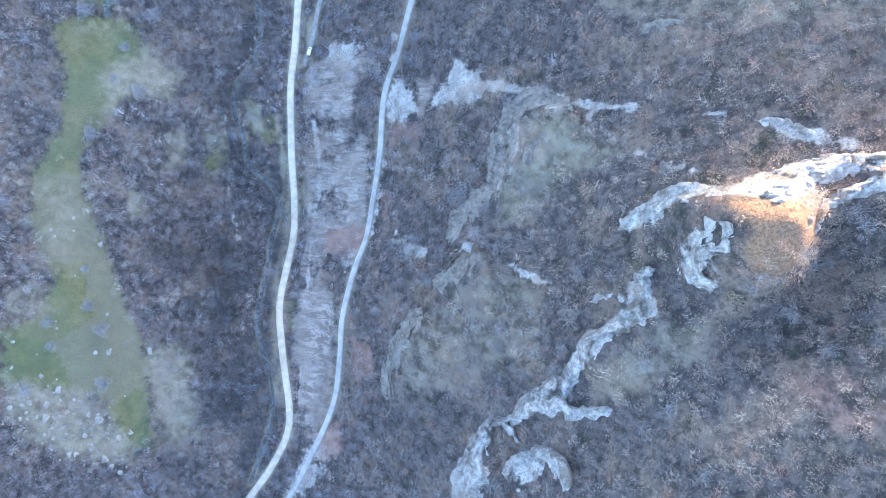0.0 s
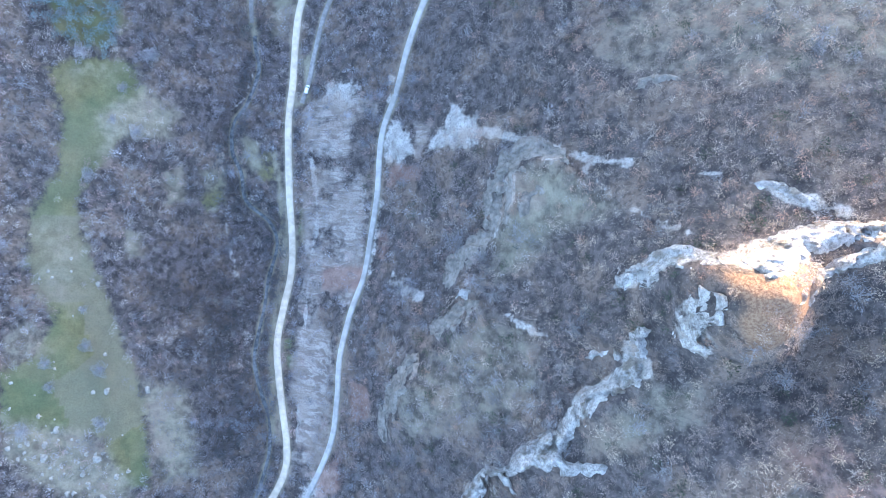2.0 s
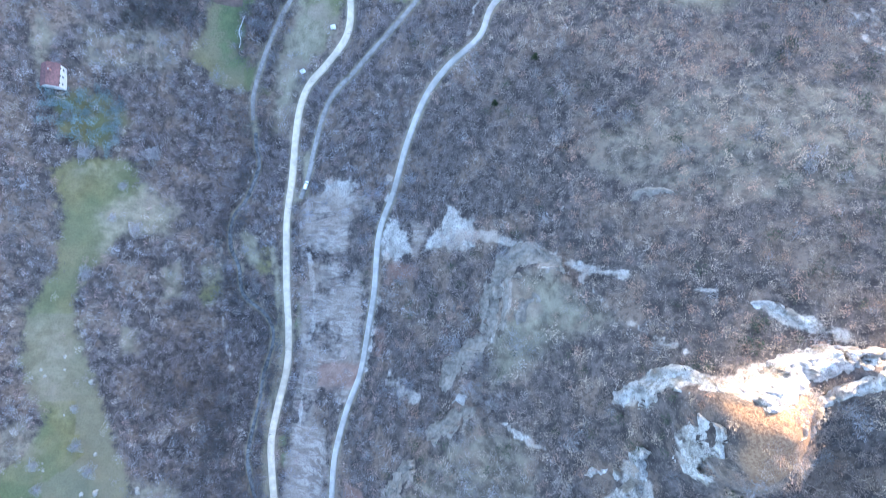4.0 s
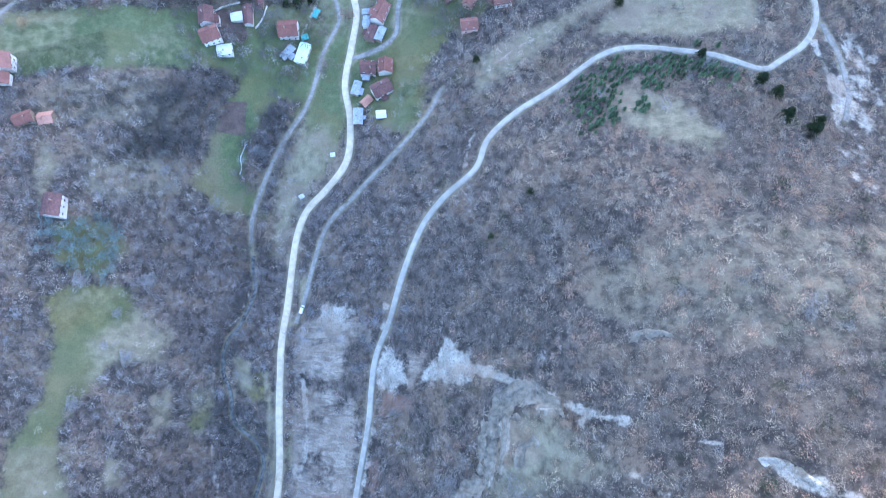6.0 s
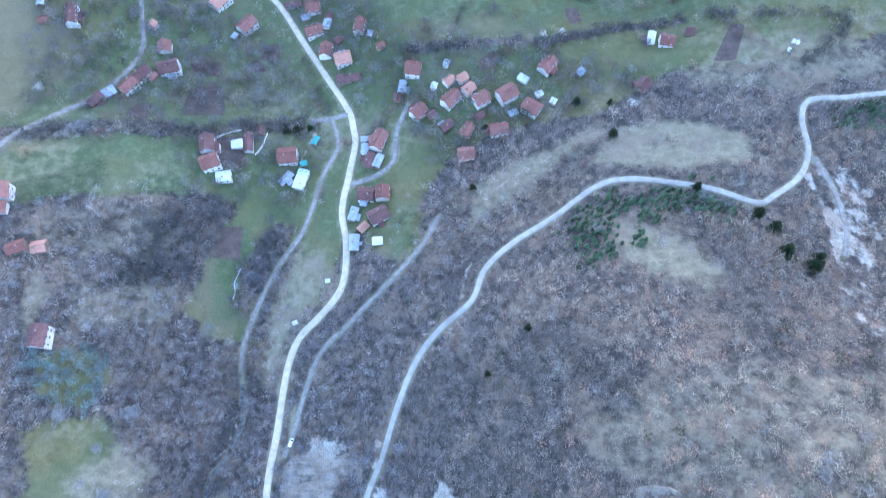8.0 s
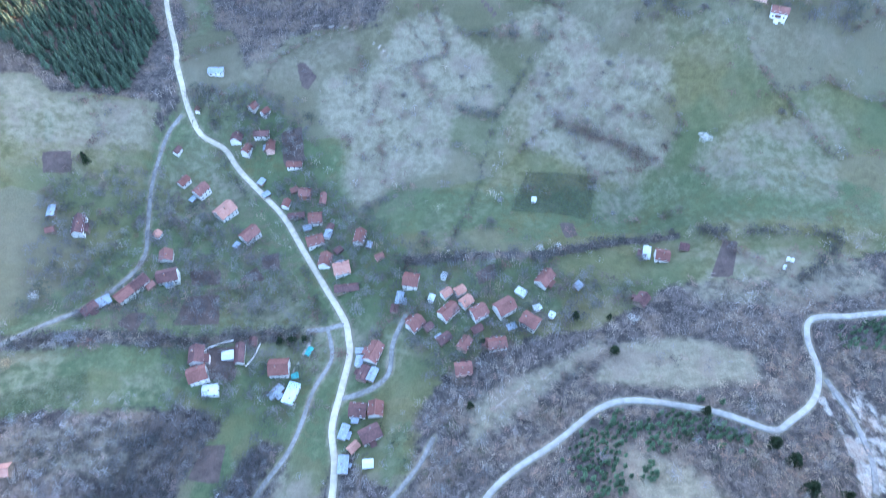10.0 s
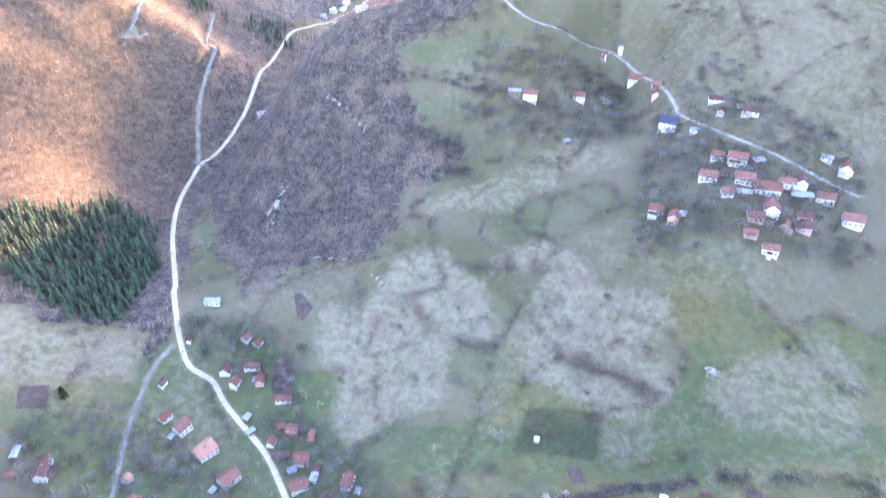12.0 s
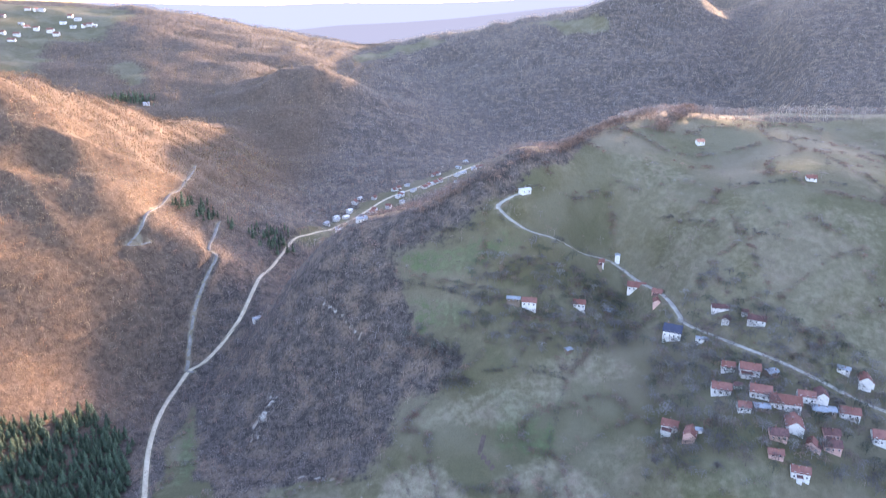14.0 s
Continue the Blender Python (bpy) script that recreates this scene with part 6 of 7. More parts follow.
def pine_kind(seed, tiers, per):
    rng = np.random.RandomState(seed)
    out = [stem(0.025, 0.98, rng)]
    for k in range(tiers):
        h = 0.16 + 0.78 * k / tiers
        ln = 0.27 * (1.05 - h) ** 0.8
        a = (np.arange(per) + rng.rand()) * 2 * np.pi / per + rng.randn(per) * 0.2
        base = np.stack([a * 0, a * 0, a * 0 + h + 0.06], 1)
        s = ln * (0.75 + 0.5 * rng.rand(per))
        tip = np.stack([s * np.cos(a), s * np.sin(a), h - 0.05 + rng.randn(per) * 0.03], 1)
        side = np.stack([-np.sin(a), np.cos(a), a * 0], 1) * (s * 0.33)[:, None]
        mid = base * 0.35 + tip * 0.65
        out += [np.stack([base, mid - side, tip], 1), np.stack([base, tip, mid + side], 1)]
    return np.vstack(out)


def forest(name, spots, kinds, tints, material, label, category):
    """Many trees as one sheet of growth. spots: x, y, height, breadth per tree."""
    rng = np.random.RandomState(len(spots))
    x, y, h, w = np.array(spots).T
    z = ground_z(x, y)
    pick = rng.randint(len(kinds), size=len(x))
    turn = rng.rand(len(x)) * 2 * np.pi
    verts, cols = [], []
    for k, tri in enumerate(kinds):
        who = np.flatnonzero(pick == k)
        if not len(who):
            continue
        p = tri.reshape(-1, 3)
        c, s = np.cos(turn[who])[:, None], np.sin(turn[who])[:, None]
        q = np.stack([(p[:, 0] * c - p[:, 1] * s) * w[who][:, None] + x[who][:, None], (p[:, 0] * s + p[:, 1] * c) * w[who][:, None] + y[who][:, None],
                      p[:, 2] * h[who][:, None] + z[who][:, None]], -1)
        verts.append(q.reshape(-1, 3))
        cols.append(np.repeat(tints[who], len(p), 0))
    v, col = np.vstack(verts), np.vstack(cols)
    me = mesh_of(name, v, np.arange(len(v)).reshape(-1, 3), material)
    me_tint = me.color_attributes.new("tint", "FLOAT_COLOR", "POINT")
    me_tint.data.foreach_set("color", np.c_[col, np.ones(len(col))].astype(np.float32).ravel())
    return tagged(new(name, me), label, category, kind="stuff")


def jittered(x0, x1, y0, y1, step, seed):
    rng = np.random.RandomState(seed)
    a, b = [q.ravel() for q in np.meshgrid(np.arange(x0, x1, step), np.arange(y0, y1, step))]
    return a + (rng.rand(len(a)) - 0.5) * step * 1.3, b + (rng.rand(len(a)) - 0.5) * step * 1.3


def clear_of_ways(x, y, gap, near_house=1.0):
    ok = np.ones(len(x), bool)
    for k, line in LINES.items():
        half = WAYS[k][0] / 2 + gap
        lo, hi = line.min(0) - half, line.max(0) + half
        near = np.flatnonzero((x > lo[0]) & (x < hi[0]) & (y > lo[1]) & (y < hi[1]))
        if len(near):
            ok[near] &= line_distance(x[near], y[near], line)[0] > half
    for line, half in crag_lines:
        near = np.flatnonzero(np.hypot(x - line[:, 0].mean(), y - line[:, 1].mean()) < 2 * len(line))
        if len(near):
            ok[near] &= line_distance(x[near], y[near], line)[0] > half
    for hx, hy, hr in house_spots:
        ok &= np.hypot(x - hx, y - hy) > hr * near_house
    return ok


def wood_density(x, y):
    open_land = cover_at(x, y, OPEN)
    wooded = cover_at(x, y, WOODED)
    cleared = np.maximum(cover_at(x, y, STRAW) * 0.9, np.maximum(np.maximum(cover_at(x, y, STONY), cover_at(x, y, GULLIED) * 0.88), cover_at(x, y, TILLED)))
    patch = grain(x, y, 26, 3)
    d = np.maximum(1 - open_land, wooded) * (1 - cleared)
    d = np.maximum(d * np.clip(0.95 + patch * 0.6, 0.35, 1), np.clip(cover_at(x, y, THICKET), 0, 1) * 0.55)
    d = np.maximum(d, 0.045 * (1 - cover_at(x, y, TILLED)) * (patch > 0.12))
    d = np.maximum(d, cover_at(x, y, ORCHARD) * 0.16 * (patch > -0.1))
    return d


WOOD_TONES = np.array([(0.195, 0.17, 0.16), (0.29, 0.255, 0.235), (0.335, 0.225, 0.185), (0.32, 0.295, 0.285), (0.38, 0.32, 0.265), (0.25, 0.205, 0.19)])


PALE_TONES = np.array([(0.22, 0.215, 0.225), (0.19, 0.18, 0.185), (0.26, 0.25, 0.25), (0.21, 0.185, 0.18)])


FAR_TONES = np.array([(0.23, 0.20, 0.19), (0.27, 0.24, 0.23), (0.21, 0.18, 0.18), (0.28, 0.23, 0.19)])


def tones(x, y, table, rng):
    f = np.clip(grain(x, y, 60, 2) * 1.2 + 0.5 + rng.randn(len(x)) * 0.22, 0, 0.999) * len(table)
    side = np.clip((x - 20) / 60, -1, 1)[:, None] * (y < 260)[:, None]
    russet = (np.clip((-225 - x) / 90, 0, 1) * np.clip((y - 400) / 80, 0, 1))[:, None]
    upland = (np.clip((y - 450) / 60, 0, 1) * np.clip((x + 300) / 60, 0, 1) * np.clip((900 - y) / 100, 0, 1))[:, None]
    vary = np.where(y < 450, 0.74, 0.42)
    return table[f.astype(int)] * (1.03 + vary * (rng.rand(len(x)) - 0.5))[:, None] * (1 - russet * np.array([0.30, 0.37, 0.52]) - upland * np.array([0.34, 0.38, 0.36])) * (1 + side * np.array([0.09, 0.03, -0.08]))


def grow(name, x0, x1, y0, y1, step, seed, size, twigs, keep=None, label="", table=None):
    rng = np.random.RandomState(seed)
    x, y = jittered(x0, x1, y0, y1, step, seed)
    if keep is not None:
        ok = keep(x, y)
        x, y = x[ok], y[ok]
    ok = (rng.rand(len(x)) < wood_density(x, y))
    x, y = x[ok], y[ok]
    ok = clear_of_ways(x, y, 1.6) & (cover_at(x, y, PINES) < 0.5)
    x, y = x[ok], y[ok]
    h = size * (0.55 + 0.6 * rng.rand(len(x)))
    w = h * (0.8 + 0.45 * rng.rand(len(x)))
    thick, reach = (0.009, 0.13) if twigs >= 150 else (0.020, 0.11) if twigs > 80 else (0.018, 0.11) if twigs > 25 else (0.034, 0.17)
    kinds = [bare_kind(seed * 10 + k, twigs, thick, reach) for k in range(9)]
    forest(name, np.stack([x, y, h, w], 1), kinds, tones(x, y, WOOD_TONES if table is None else table, rng), TWIG, label, "woodland")
    return len(x)


TREES = 0
TREES += grow("bare_woodland", -246, 222, -145, 262, 3.0, 1, 4.8, 88, None, "leafless grey-brown scrub woodland on the slopes")
TREES += grow("tall_woodland", -262, 60, -168, 262, 7.0, 11, 7.0, 200, lambda x, y: grain(x + 300, y, 45, 3) + 0.25 * (x < -60) > 0.3, "taller pale grey leafless trees among the scrub", PALE_TONES)
def garden_trees():
    """Fruit and shade trees between the houses."""
    rng = np.random.RandomState(88)
    x, y = jittered(-250, 330, 230, 700, 4.8, 88)
    keep = (rng.rand(len(x)) < cover_at(x, y, ORCHARD) * 0.75) & clear_of_ways(x, y, 1.0, 0.62)
    x, y = x[keep], y[keep]
    h = 3.8 + 3.8 * rng.rand(len(x)) + 1.2 * (y > 440)
    t = np.array([(0.15, 0.14, 0.145), (0.11, 0.10, 0.105), (0.19, 0.18, 0.18), (0.15, 0.115, 0.105), (0.075, 0.085, 0.065)])[rng.randint(5, size=len(x))] * (0.75 + 0.5 * rng.rand(len(x)))[:, None]
    forest("garden_trees", np.stack([x, y, h, h * (0.95 + 0.35 * rng.rand(len(x)))], 1), [bare_kind(880 + k, 180, 0.020, 0.11) for k in range(6)], t, TWIG, "grey leafless fruit trees between the village houses", "trees")


garden_trees()


def stream_trees():
    """Dense dark trees along the stream and in the clumps west of it."""
    rng = np.random.RandomState(89)
    x, y = jittered(-215, -40, -140, 262, 3.1, 89)
    gap, who = line_distance(x, y, LINES["stream"])
    chance = np.maximum(np.clip(1.3 - gap / 9, 0, 1) * 0.85, cover_at(x, y, {k: WOODED[k] for k in ("wclump", "wrow", "w_dense")}) * 0.6)
    keep = (rng.rand(len(x)) < chance) & clear_of_ways(x, y, 1.4) & (grain(x, y, 20, 2) > -0.3)
    x, y = x[keep], y[keep]
    h = 4.5 + 3.2 * rng.rand(len(x))
    t = np.array([(0.082, 0.08, 0.084), (0.066, 0.068, 0.07), (0.105, 0.104, 0.11), (0.095, 0.08, 0.078)])[rng.randint(4, size=len(x))] * (0.75 + 0.5 * rng.rand(len(x)))[:, None]
    forest("stream_trees", np.stack([x, y, h, h * (0.85 + 0.3 * rng.rand(len(x)))], 1), [bare_kind(890 + k, 130, 0.020, 0.12) for k in range(6)], t, TWIG, "dense dark leafless trees along the stream", "trees")


stream_trees()
TREES += grow("bare_woodland", -420, 420, 260, 860, 4.0, 2, 6.2, 56, None, "leafless woodland and hedges round the villages")
TREES += grow("bare_woodland", -800, 700, 860, 1300, 6.5, 3, 9.5, 20, None, "leafless forest on the hills down the valley")
TREES += grow("bare_woodland", -800, -420, 300, 860, 6.5, 4, 9.5, 20, None, "leafless forest on the sunlit hillside")
TREES += grow("bare_woodland", -1500, 1300, 1300, 2700, 13.0, 5, 13.0, 14, None, "leafless forest on the far hills", FAR_TONES)

# ---- pines ----
def grow_pines(x0, x1, y0, y1, step, seed, size):
    rng = np.random.RandomState(seed)
    x, y = jittered(x0, x1, y0, y1, step, seed)
    ok = rng.rand(len(x)) < cover_at(x, y, PINES) * (0.8 if size > 8 else 0.66)
    ok &= clear_of_ways(x, y, 2.0)
    x, y = x[ok], y[ok]
    h = size * (0.6 + 0.5 * rng.rand(len(x)))
    t = np.array([(0.072, 0.104, 0.074) if size > 8 else (0.084, 0.130, 0.080)]) * (0.6 + 0.8 * rng.rand(len(x)))[:, None]
    if len(x):
        forest("pine_wood", np.stack([x, y, h, h * (0.8 + 0.3 * rng.rand(len(x)))], 1), [pine_kind(seed * 10 + k, 6, 8) for k in range(4)], t, NEEDLE, "dark green pine stand among bare trees", "pine wood")


grow_pines(-460, -220, 420, 720, 3.5, 21, 12.0)
grow_pines(40, 260, 120, 300, 2.0, 22, 5.2)
grow_pines(-760, -190, 780, 1560, 5.0, 23, 13.0)


def young_orchard():
    """Blue-grey young trees on the grass below the western house."""
    rng = np.random.RandomState(77)
    x, y = jittered(-230, -120, 80, 210, 3.0, 77)
    ok = rng.rand(len(x)) < cover_at(x, y, YOUNG) * 0.8
    x, y = x[ok], y[ok]
    h = 3.4 + 1.8 * rng.rand(len(x))
    t = np.array([(0.155, 0.215, 0.225)]) * (0.7 + 0.6 * rng.rand(len(x)))[:, None]
    forest("young_orchard", np.stack([x, y, h, h * 1.2], 1), [bare_kind(770 + k, 130, 0.030, 0.13) for k in range(4)], t, TWIG, "blue-grey young orchard trees on green grass", "orchard")


young_orchard()

# ---- hedges and field edges ----
HEDGE_DARK = np.array([(0.085, 0.080, 0.080), (0.105, 0.088, 0.082), (0.072, 0.076, 0.066)])
HEDGE_RUST = np.array([(0.155, 0.105, 0.088), (0.125, 0.100, 0.094), (0.185, 0.125, 0.100)])


def hedge(points, width, size, dark, label):
    """Bushes along a line."""
    line = smooth_line(points, 1.3)
    rng = np.random.RandomState(len(line) * 7 + int(width * 10))
    n = max(1, int(width / 1.6))
    p = np.repeat(line, n, 0) + rng.randn(len(line) * n, 2) * width * 0.33
    gap = (grain(p[:, 0], p[:, 1], 12, 2) > -0.22) & (rng.rand(len(p)) < (0.55 if width < 5 else 0.30))
    p = p[gap & clear_of_ways(p[:, 0], p[:, 1], 0.6)]
    h = size * (1.35 if width < 5 else 1.1) * (0.5 + 0.8 * rng.rand(len(p)))
    t = (HEDGE_DARK if dark else HEDGE_RUST)[rng.randint(3, size=len(p))] * (1.0 if width < 5 else 1.5) * (0.7 + 0.6 * rng.rand(len(p)))[:, None]
    if len(p):
        forest("hedge", np.stack([p[:, 0], p[:, 1], h, h * 1.2], 1), [bare_kind(700 + k, 60, 0.042, 0.13) for k in range(5)], t, TWIG, label, "hedge")


for line, width, size, dark in HEDGES:
    hedge(line, width, size, dark, "ragged leafless hedge along a field edge" if width < 5 else "broad thicket of leafless bushes between fields")


def field_edges():
    """Low bushes along some of the field edges, and loose clumps on the pale slopes."""
    rng = np.random.RandomState(61)
    x, y = jittered(-250, 420, 230, 860, 1.9, 61)
    value, edge, shared = fields(x, y)
    open_land = cover_at(x, y, OPEN) * (1 - cover_at(x, y, WOODED))
    keep = (edge < 1.3) & (shared < np.where(y > 470, 0.72, 0.5)) & (rng.rand(len(x)) < np.where(y > 470, 0.8, 0.6) * open_land) & (grain(x, y, 15, 2) > -0.3)
    clump = (grain(x + 40, y, 17, 3) > 0.3) & (rng.rand(len(x)) < 0.14 * cover_at(x, y, STRAW))
    clump |= rng.rand(len(x)) < 0.006 * open_land
    keep = (keep | clump) & clear_of_ways(x, y, 1.0)
    x, y = x[keep], y[keep]
    h = 1.4 + 3.4 * rng.rand(len(x)) ** 1.6
    t = np.array([(0.15, 0.085, 0.072), (0.19, 0.13, 0.11), (0.17, 0.155, 0.155), (0.12, 0.10, 0.085)])[rng.randint(4, size=len(x))] * (0.7 + 0.7 * rng.rand(len(x)))[:, None]
    forest("field_bushes", np.stack([x, y, h, h * (1.2 + 0.6 * rng.rand(len(x)))], 1), [bare_kind(640 + k, 60, 0.043, 0.13) for k in range(5)], t, TWIG, "low rust-brown and grey bushes along field edges", "bushes")


field_edges()


def slope_shrubs(name, count, seed, tone, size, kind, label):
    """Odd shrubs that stand out in the scrub woodland of the eastern slope."""
    rng = np.random.RandomState(seed)
    x, y = -40 + 262 * rng.rand(count), -160 + 390 * rng.rand(count)
    keep = (cover_at(x, y, STONY) < 0.3) & clear_of_ways(x, y, 2.5) & (grain(x + seed * 9, y, 50, 2) > -0.25)
    x, y = x[keep], y[keep]
    h = size * (0.6 + 0.8 * rng.rand(len(x)))
    t = np.array([tone]) * (0.7 + 0.6 * rng.rand(len(x)))[:, None]
    forest(name, np.stack([x, y, h, h * 1.15], 1), kind, t, TWIG, label, "shrubs")


slope_shrubs("rust_shrubs", 420, 71, (0.29, 0.185, 0.135), 3.6, [bare_kind(650 + k, 120, 0.02, 0.11) for k in range(4)], "rust-leaved shrubs among grey scrub")
slope_shrubs("dark_shrubs", 480, 72, (0.040, 0.054, 0.032), 3.9, [bare_kind(660 + k, 90, 0.035, 0.13) for k in range(4)], "dark evergreen shrubs among grey scrub")
slope_shrubs("pale_trees", 380, 73, (0.225, 0.22, 0.225), 5.2, [bare_kind(670 + k, 190, 0.011, 0.13) for k in range(4)], "pale grey leafless trees among the scrub")


# ---- single trees ----
def tube(bm, a, b, ra, rb, sides=6):
    """A tapered round limb from a to b."""
    a, b = Vector(a), Vector(b)
    q = (b - a).to_track_quat("Z", "Y")
    rings = []
    for o, r in ((a, ra), (b, rb)):
        rings.append([bm.verts.new(o + q @ Vector((r * math.cos(2 * math.pi * k / sides), r * math.sin(2 * math.pi * k / sides), 0))) for k in range(sides)])
    for k in range(sides):
        j = (k + 1) % sides
        bm.faces.new((rings[0][k], rings[0][j], rings[1][j], rings[1][k]))
    bm.faces.new(rings[1])
    return bm


def tree_root(name, x, y, label, category, group):
    root = new(name)
    root.matrix_world = pose(x, y, float(ground_z(x, y)[0]))
    return tagged(root, label, category, group=group)


def crown_part(name, tri, scale, tint, material, root):
    v = tri.reshape(-1, 3) * np.array(scale)
    me = mesh_of(name, v, np.arange(len(v)).reshape(-1, 3), material)
    me_tint = me.color_attributes.new("tint", "FLOAT_COLOR", "POINT")
    me_tint.data.foreach_set("color", np.tile(np.array((*tint, 1.0), np.float32), len(v)))
    ob = new(name, me)
    ob.parent = root
    return ob


def bare_tree(x, y, height, tint, seed, words="pale grey"):
    r = random.Random(seed)
    root = tree_root("bare_tree", x, y, f"{words} {'spring' if words[0] == 'w' else 'leafless'} tree standing alone in the grass", "tree", "lone bare trees")
    part("trunk", tube(bmesh.new(), (0, 0, -0.4), (0.1, 0.05, height * 0.45), height * 0.03, height * 0.02, 7), BARK, root)
    for k in range(6):
        a = k * 1.05 + r.random()
        foot = (0.08, 0.04, height * (0.25 + 0.03 * k))
        tip = (math.cos(a) * height * 0.36, math.sin(a) * height * 0.36, height * (0.6 + 0.2 * r.random()))
        part("limb", tube(bmesh.new(), foot, tip, height * 0.014, height * 0.004, 5), BARK, root)
    crown_part("crown", bare_kind(seed, 700, 0.009, 0.13), (height * 1.15, height * 1.15, height), tint, TWIG, root)


def conifer(x, y, height, breadth, tint, seed):
    root = tree_root("conifer", x, y, "dark green bushy conifer among bare scrub", "tree", "lone conifers")
    part("trunk", tube(bmesh.new(), (0, 0, -0.4), (0, 0, height * 0.9), height * 0.03, height * 0.008, 7), BARK, root)
    rng = np.random.RandomState(seed)
    n = 900
    a, q, h = rng.rand(n) * 2 * np.pi, rng.rand(n) ** 0.5, 0.1 + 0.85 * rng.rand(n)
    reach = 0.5 * (1 - h) ** 0.6 * (0.8 + 0.25 * np.sin(3 * a + seed))
    base = np.stack([reach * q * np.cos(a), reach * q * np.sin(a), h], 1)
    way = np.stack([np.cos(a), np.sin(a), 0.1 + 0 * a], 1) + rng.randn(n, 3) * 0.5
    way *= (0.12 / np.linalg.norm(way, axis=1))[:, None]
    side = np.cross(way, rng.randn(n, 3))
    side *= (0.032 / np.linalg.norm(side, axis=1))[:, None]
    crown_part("crown", np.stack([base - side, base + side, base + way], 1), (breadth, breadth, height), tint, NEEDLE, root)


for k, (x, y, height, tone) in enumerate(LONE_TREES):
    bare_tree(x, y, height, [(0.27, 0.265, 0.275), (0.14, 0.122, 0.118), (0.34, 0.25, 0.15), (0.62, 0.60, 0.58)][tone], 900 + k, ["pale grey", "brownish", "ochre", "white-blossomed"][tone])
for k, (x, y, height, breadth) in enumerate(LONE_CONIFERS):
    conifer(x, y, height, breadth, (0.035, 0.052, 0.026), 950 + k)


# ---- small things ----
def bush_patch():
    """Pale round tussocks and stones in the rough pasture."""
    rng = np.random.RandomState(31)
    x, y = jittered(-260, -120, -150, 20, 3.2, 31)
    keep = (rng.rand(len(x)) < cover_at(x, y, {"a": STRAW["w_stony"]}) * 0.75 * (grain(x, y, 12, 2) > -0.1)) | (rng.rand(len(x)) < cover_at(x, y, {"b": OPEN["w1"]}) * 0.05)
    x, y = x[keep], y[keep]
    h = 0.35 + 0.9 * rng.rand(len(x)) ** 2
    a = np.linspace(0, 2 * np.pi, 8, endpoint=False)
    verts, faces = [], []
    z = ground_z(x, y)
    for k in range(len(x)):
        w = h[k] * (1.0 + 0.7 * rng.rand())
        o = len(verts)
        for ring, dz in ((1.0, -0.2), (0.85, 0.35), (0.45, 0.6)):
            for q in a:
                j = ring * w * (0.45 + 1.0 * rng.rand())
                verts.append((x[k] + j * math.cos(q), y[k] + j * math.sin(q), z[k] + dz * h[k]))
        verts.append((x[k], y[k], z[k] + h[k] * 0.68))
        for r in (0, 8):
            for i in range(8):
                p, n = o + r + i, o + r + (i + 1) % 8
                faces += [(p, n, n + 8), (p, n + 8, p + 8)]
        faces += [(o + 16 + i, o + 16 + (i + 1) % 8, o + 24) for i in range(8)]
    tagged(new("stone_heaps", mesh_of("stone_heaps", verts, faces, TUSSOCK)), "pale stone heaps and tussocks in rough pasture", "stones", kind="stuff")


bush_patch()


def van(x, y, turn):
    root = new("van")
    root.matrix_world = pose(x, y, float(ground_z(x, y)[0]) + 0.25, 0, 0, turn)
    tagged(root, "small white van parked where the track leaves the road", "van")
    body = prism(bmesh.new(), [(-2.1, 0.35), (2.15, 0.35), (2.2, 0.95), (1.35, 1.15), (0.75, 1.85), (-2.0, 1.9), (-2.15, 1.2)], -0.85, 0.85)
    bmesh.ops.bevel(body, geom=list(body.edges), offset=0.07, segments=2, affect="EDGES")
    part("body", body, PAINT, root)
    part("windscreen", prism(bmesh.new(), [(1.36, 1.18), (0.78, 1.80), (0.81, 1.84), (1.42, 1.2)], -0.7, 0.7), GLASS, root)
    for side in (-0.86, 0.83):
        part("side_window", box(bmesh.new(), side, 0.0, 1.2, side + 0.03, 0.8, 1.65), GLASS, root)
    for wx in (-0.8, 0.62):
        for wy in (-1.35, 1.4):
            wheel = tube(bmesh.new(), (wx, wy, 0.3), (wx + 0.18, wy, 0.3), 0.32, 0.32, 14)
            wheel = part("wheel", wheel, RUBBER, root)
            part("rim", tube(bmesh.new(), (wx - 0.01, wy, 0.3), (wx + 0.19, wy, 0.3), 0.18, 0.18, 10), SHEET_GREY, wheel)


van(*VAN)


def pole(x, y):
    root = tree_root("utility_pole", x, y, "grey wooden utility pole with a crossarm", "utility pole", "utility poles")
    part("post", tube(bmesh.new(), (0, 0, -0.6), (0, 0, 8.5), 0.16, 0.11, 8), BOARD, root)
    part("crossarm", box(bmesh.new(), -0.9, -0.07, 7.7, 0.9, 0.07, 7.85), BOARD, root)
    for q in (-0.75, 0.0, 0.75):
        part("insulator", tube(bmesh.new(), (q, 0, 7.85), (q, 0, 8.05), 0.05, 0.04, 6), PAINT, root)


for spot in POLES:
    pole(*spot)


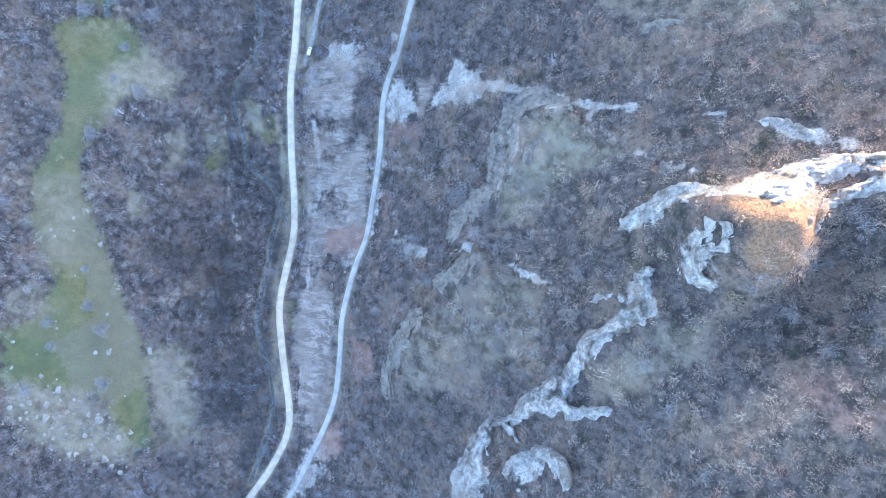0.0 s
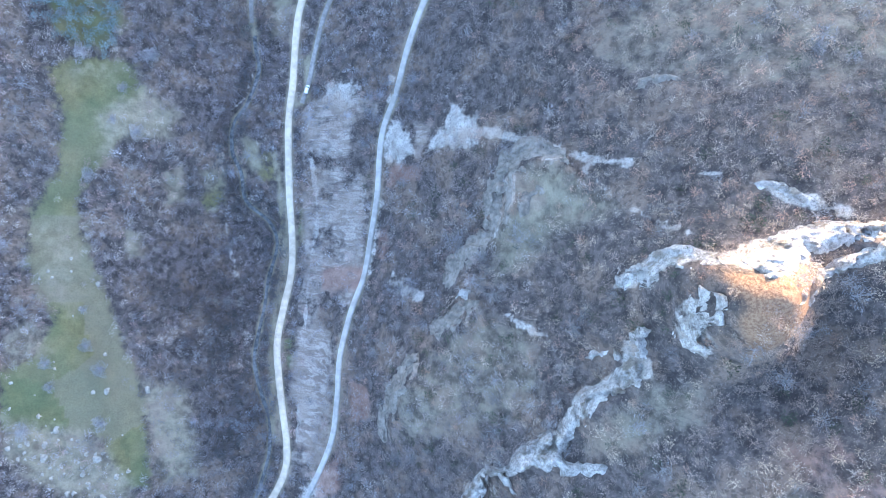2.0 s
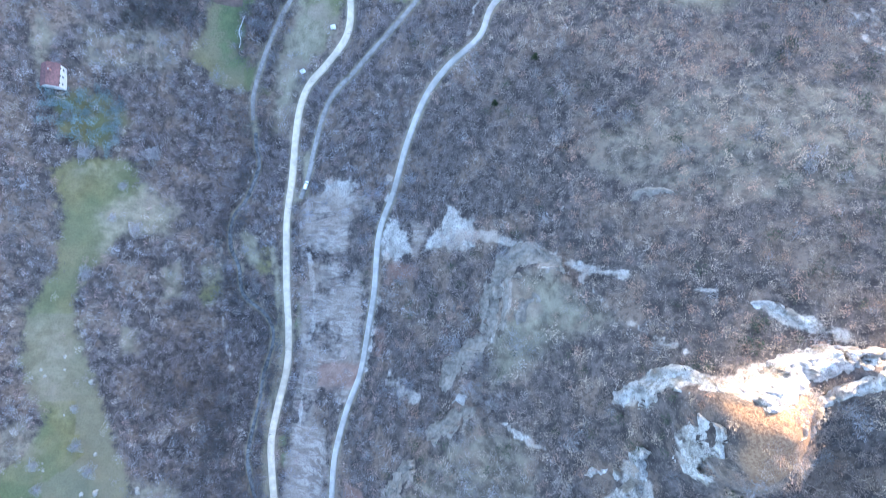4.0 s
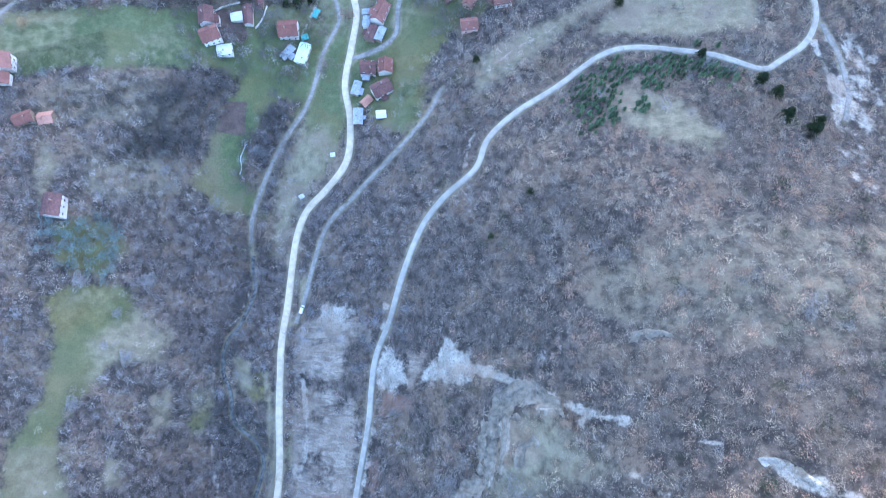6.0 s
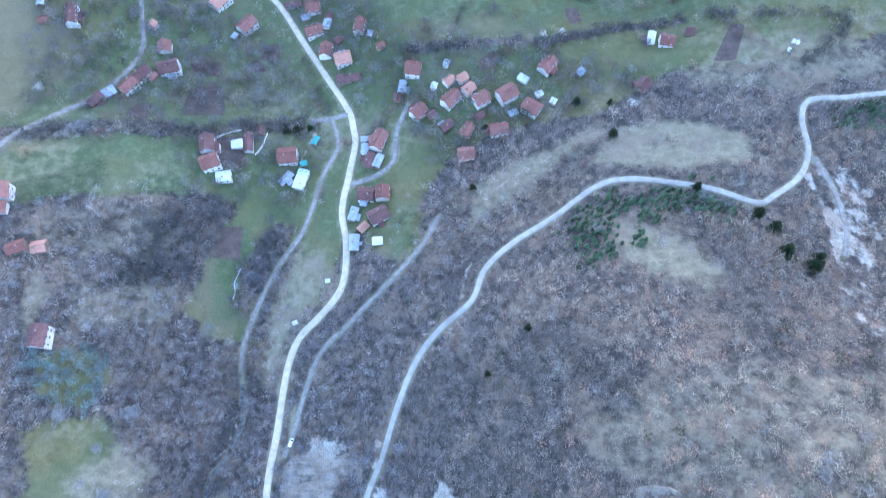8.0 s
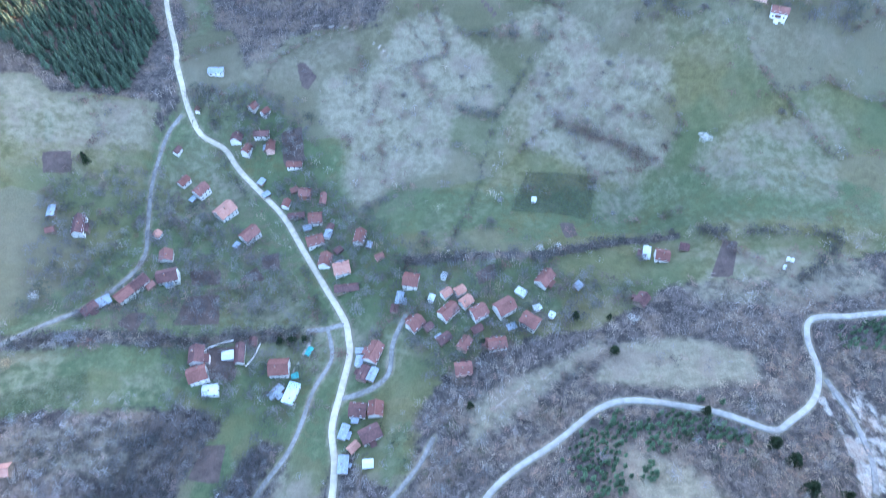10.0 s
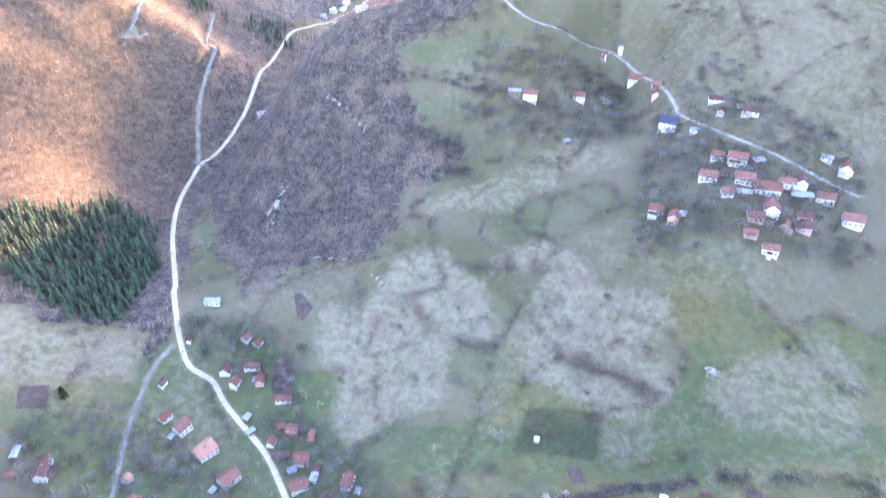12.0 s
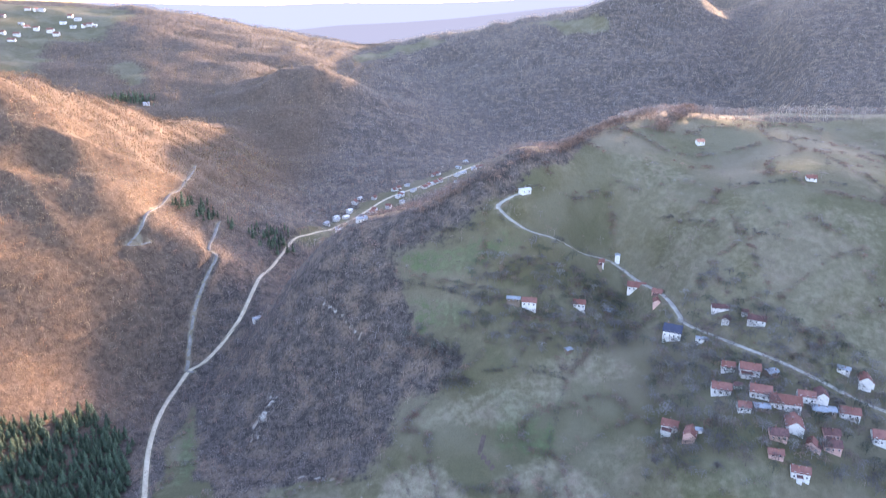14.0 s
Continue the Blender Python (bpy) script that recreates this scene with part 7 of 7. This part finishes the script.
def white_rail(points):
    """A low white tube line lying across the meadow on short posts."""
    line = smooth_line(points, 1.2)
    z = ground_z(line[:, 0], line[:, 1])
    root = new("white_fence")
    tagged(root, "low white rail fence crossing a green meadow", "fence")
    for k in range(len(line) - 1):
        part("rail", tube(bmesh.new(), (*line[k], z[k] + 0.7), (*line[k + 1], z[k + 1] + 0.7), 0.16, 0.16, 6), PAINT, root)
        if k % 2 == 0:
            part("post", box(bmesh.new(), line[k][0] - 0.1, line[k][1] - 0.1, z[k] - 0.3, line[k][0] + 0.1, line[k][1] + 0.1, z[k] + 0.75), PAINT, root)


white_rail(RAIL)


def vineyard(corners, rows, tone, label):
    """Rows of low bushes between four corners."""
    a, b, c, d = np.array(corners, float)
    rng = np.random.RandomState(44)
    spots = []
    for u in np.linspace(0.02, 0.98, rows):
        p, q = a * (1 - u) + d * u, b * (1 - u) + c * u
        n = int(np.linalg.norm(q - p) / 1.1)
        t = np.linspace(0, 1, n)[:, None]
        spots.append(p * (1 - t) + q * t + rng.randn(n, 2) * 0.12)
    p = np.vstack(spots)
    h = 1.1 + 0.5 * rng.rand(len(p))
    t = np.array([tone]) * (0.7 + 0.6 * rng.rand(len(p)))[:, None]
    forest("vine_rows", np.stack([p[:, 0], p[:, 1], h, h * 0.9], 1), [bare_kind(810 + k, 34, 0.07, 0.2) for k in range(3)], t, TWIG, label, "vines")


vineyard(VINES, 26, (0.075, 0.085, 0.072), "rows of dark leafless vines in a small plot")
vineyard([(-216, 217), (-178, 240), (-171, 225), (-209, 205)], 12, (0.13, 0.15, 0.10), "rows of pale green crops in a narrow field")


def garden_wall(points):
    """A low plastered wall along the line."""
    line = smooth_line(points, 1.0)
    z = ground_z(line[:, 0], line[:, 1])
    d = np.gradient(line, axis=0)
    d /= np.linalg.norm(d, axis=1)[:, None]
    n = np.stack([d[:, 1], -d[:, 0]], 1) * 0.18
    rows = [np.c_[line - n, z - 0.5], np.c_[line - n, z + 1.3], np.c_[line + n, z + 1.3], np.c_[line + n, z - 0.5]]
    k = np.arange(len(line) * 4).reshape(-1, 4)
    f = np.stack([k[:-1, :-1], k[:-1, 1:], k[1:, 1:], k[1:, :-1]], -1).reshape(-1, 4)
    f = np.vstack([f, k[:1], k[-1:, ::-1]])
    tagged(new("garden_wall", mesh_of("garden_wall", np.stack(rows, 1).reshape(-1, 3), f, PLASTER)), "low white plastered garden wall beside the yard", "wall")


for line in WALL_LINES:
    garden_wall(line)
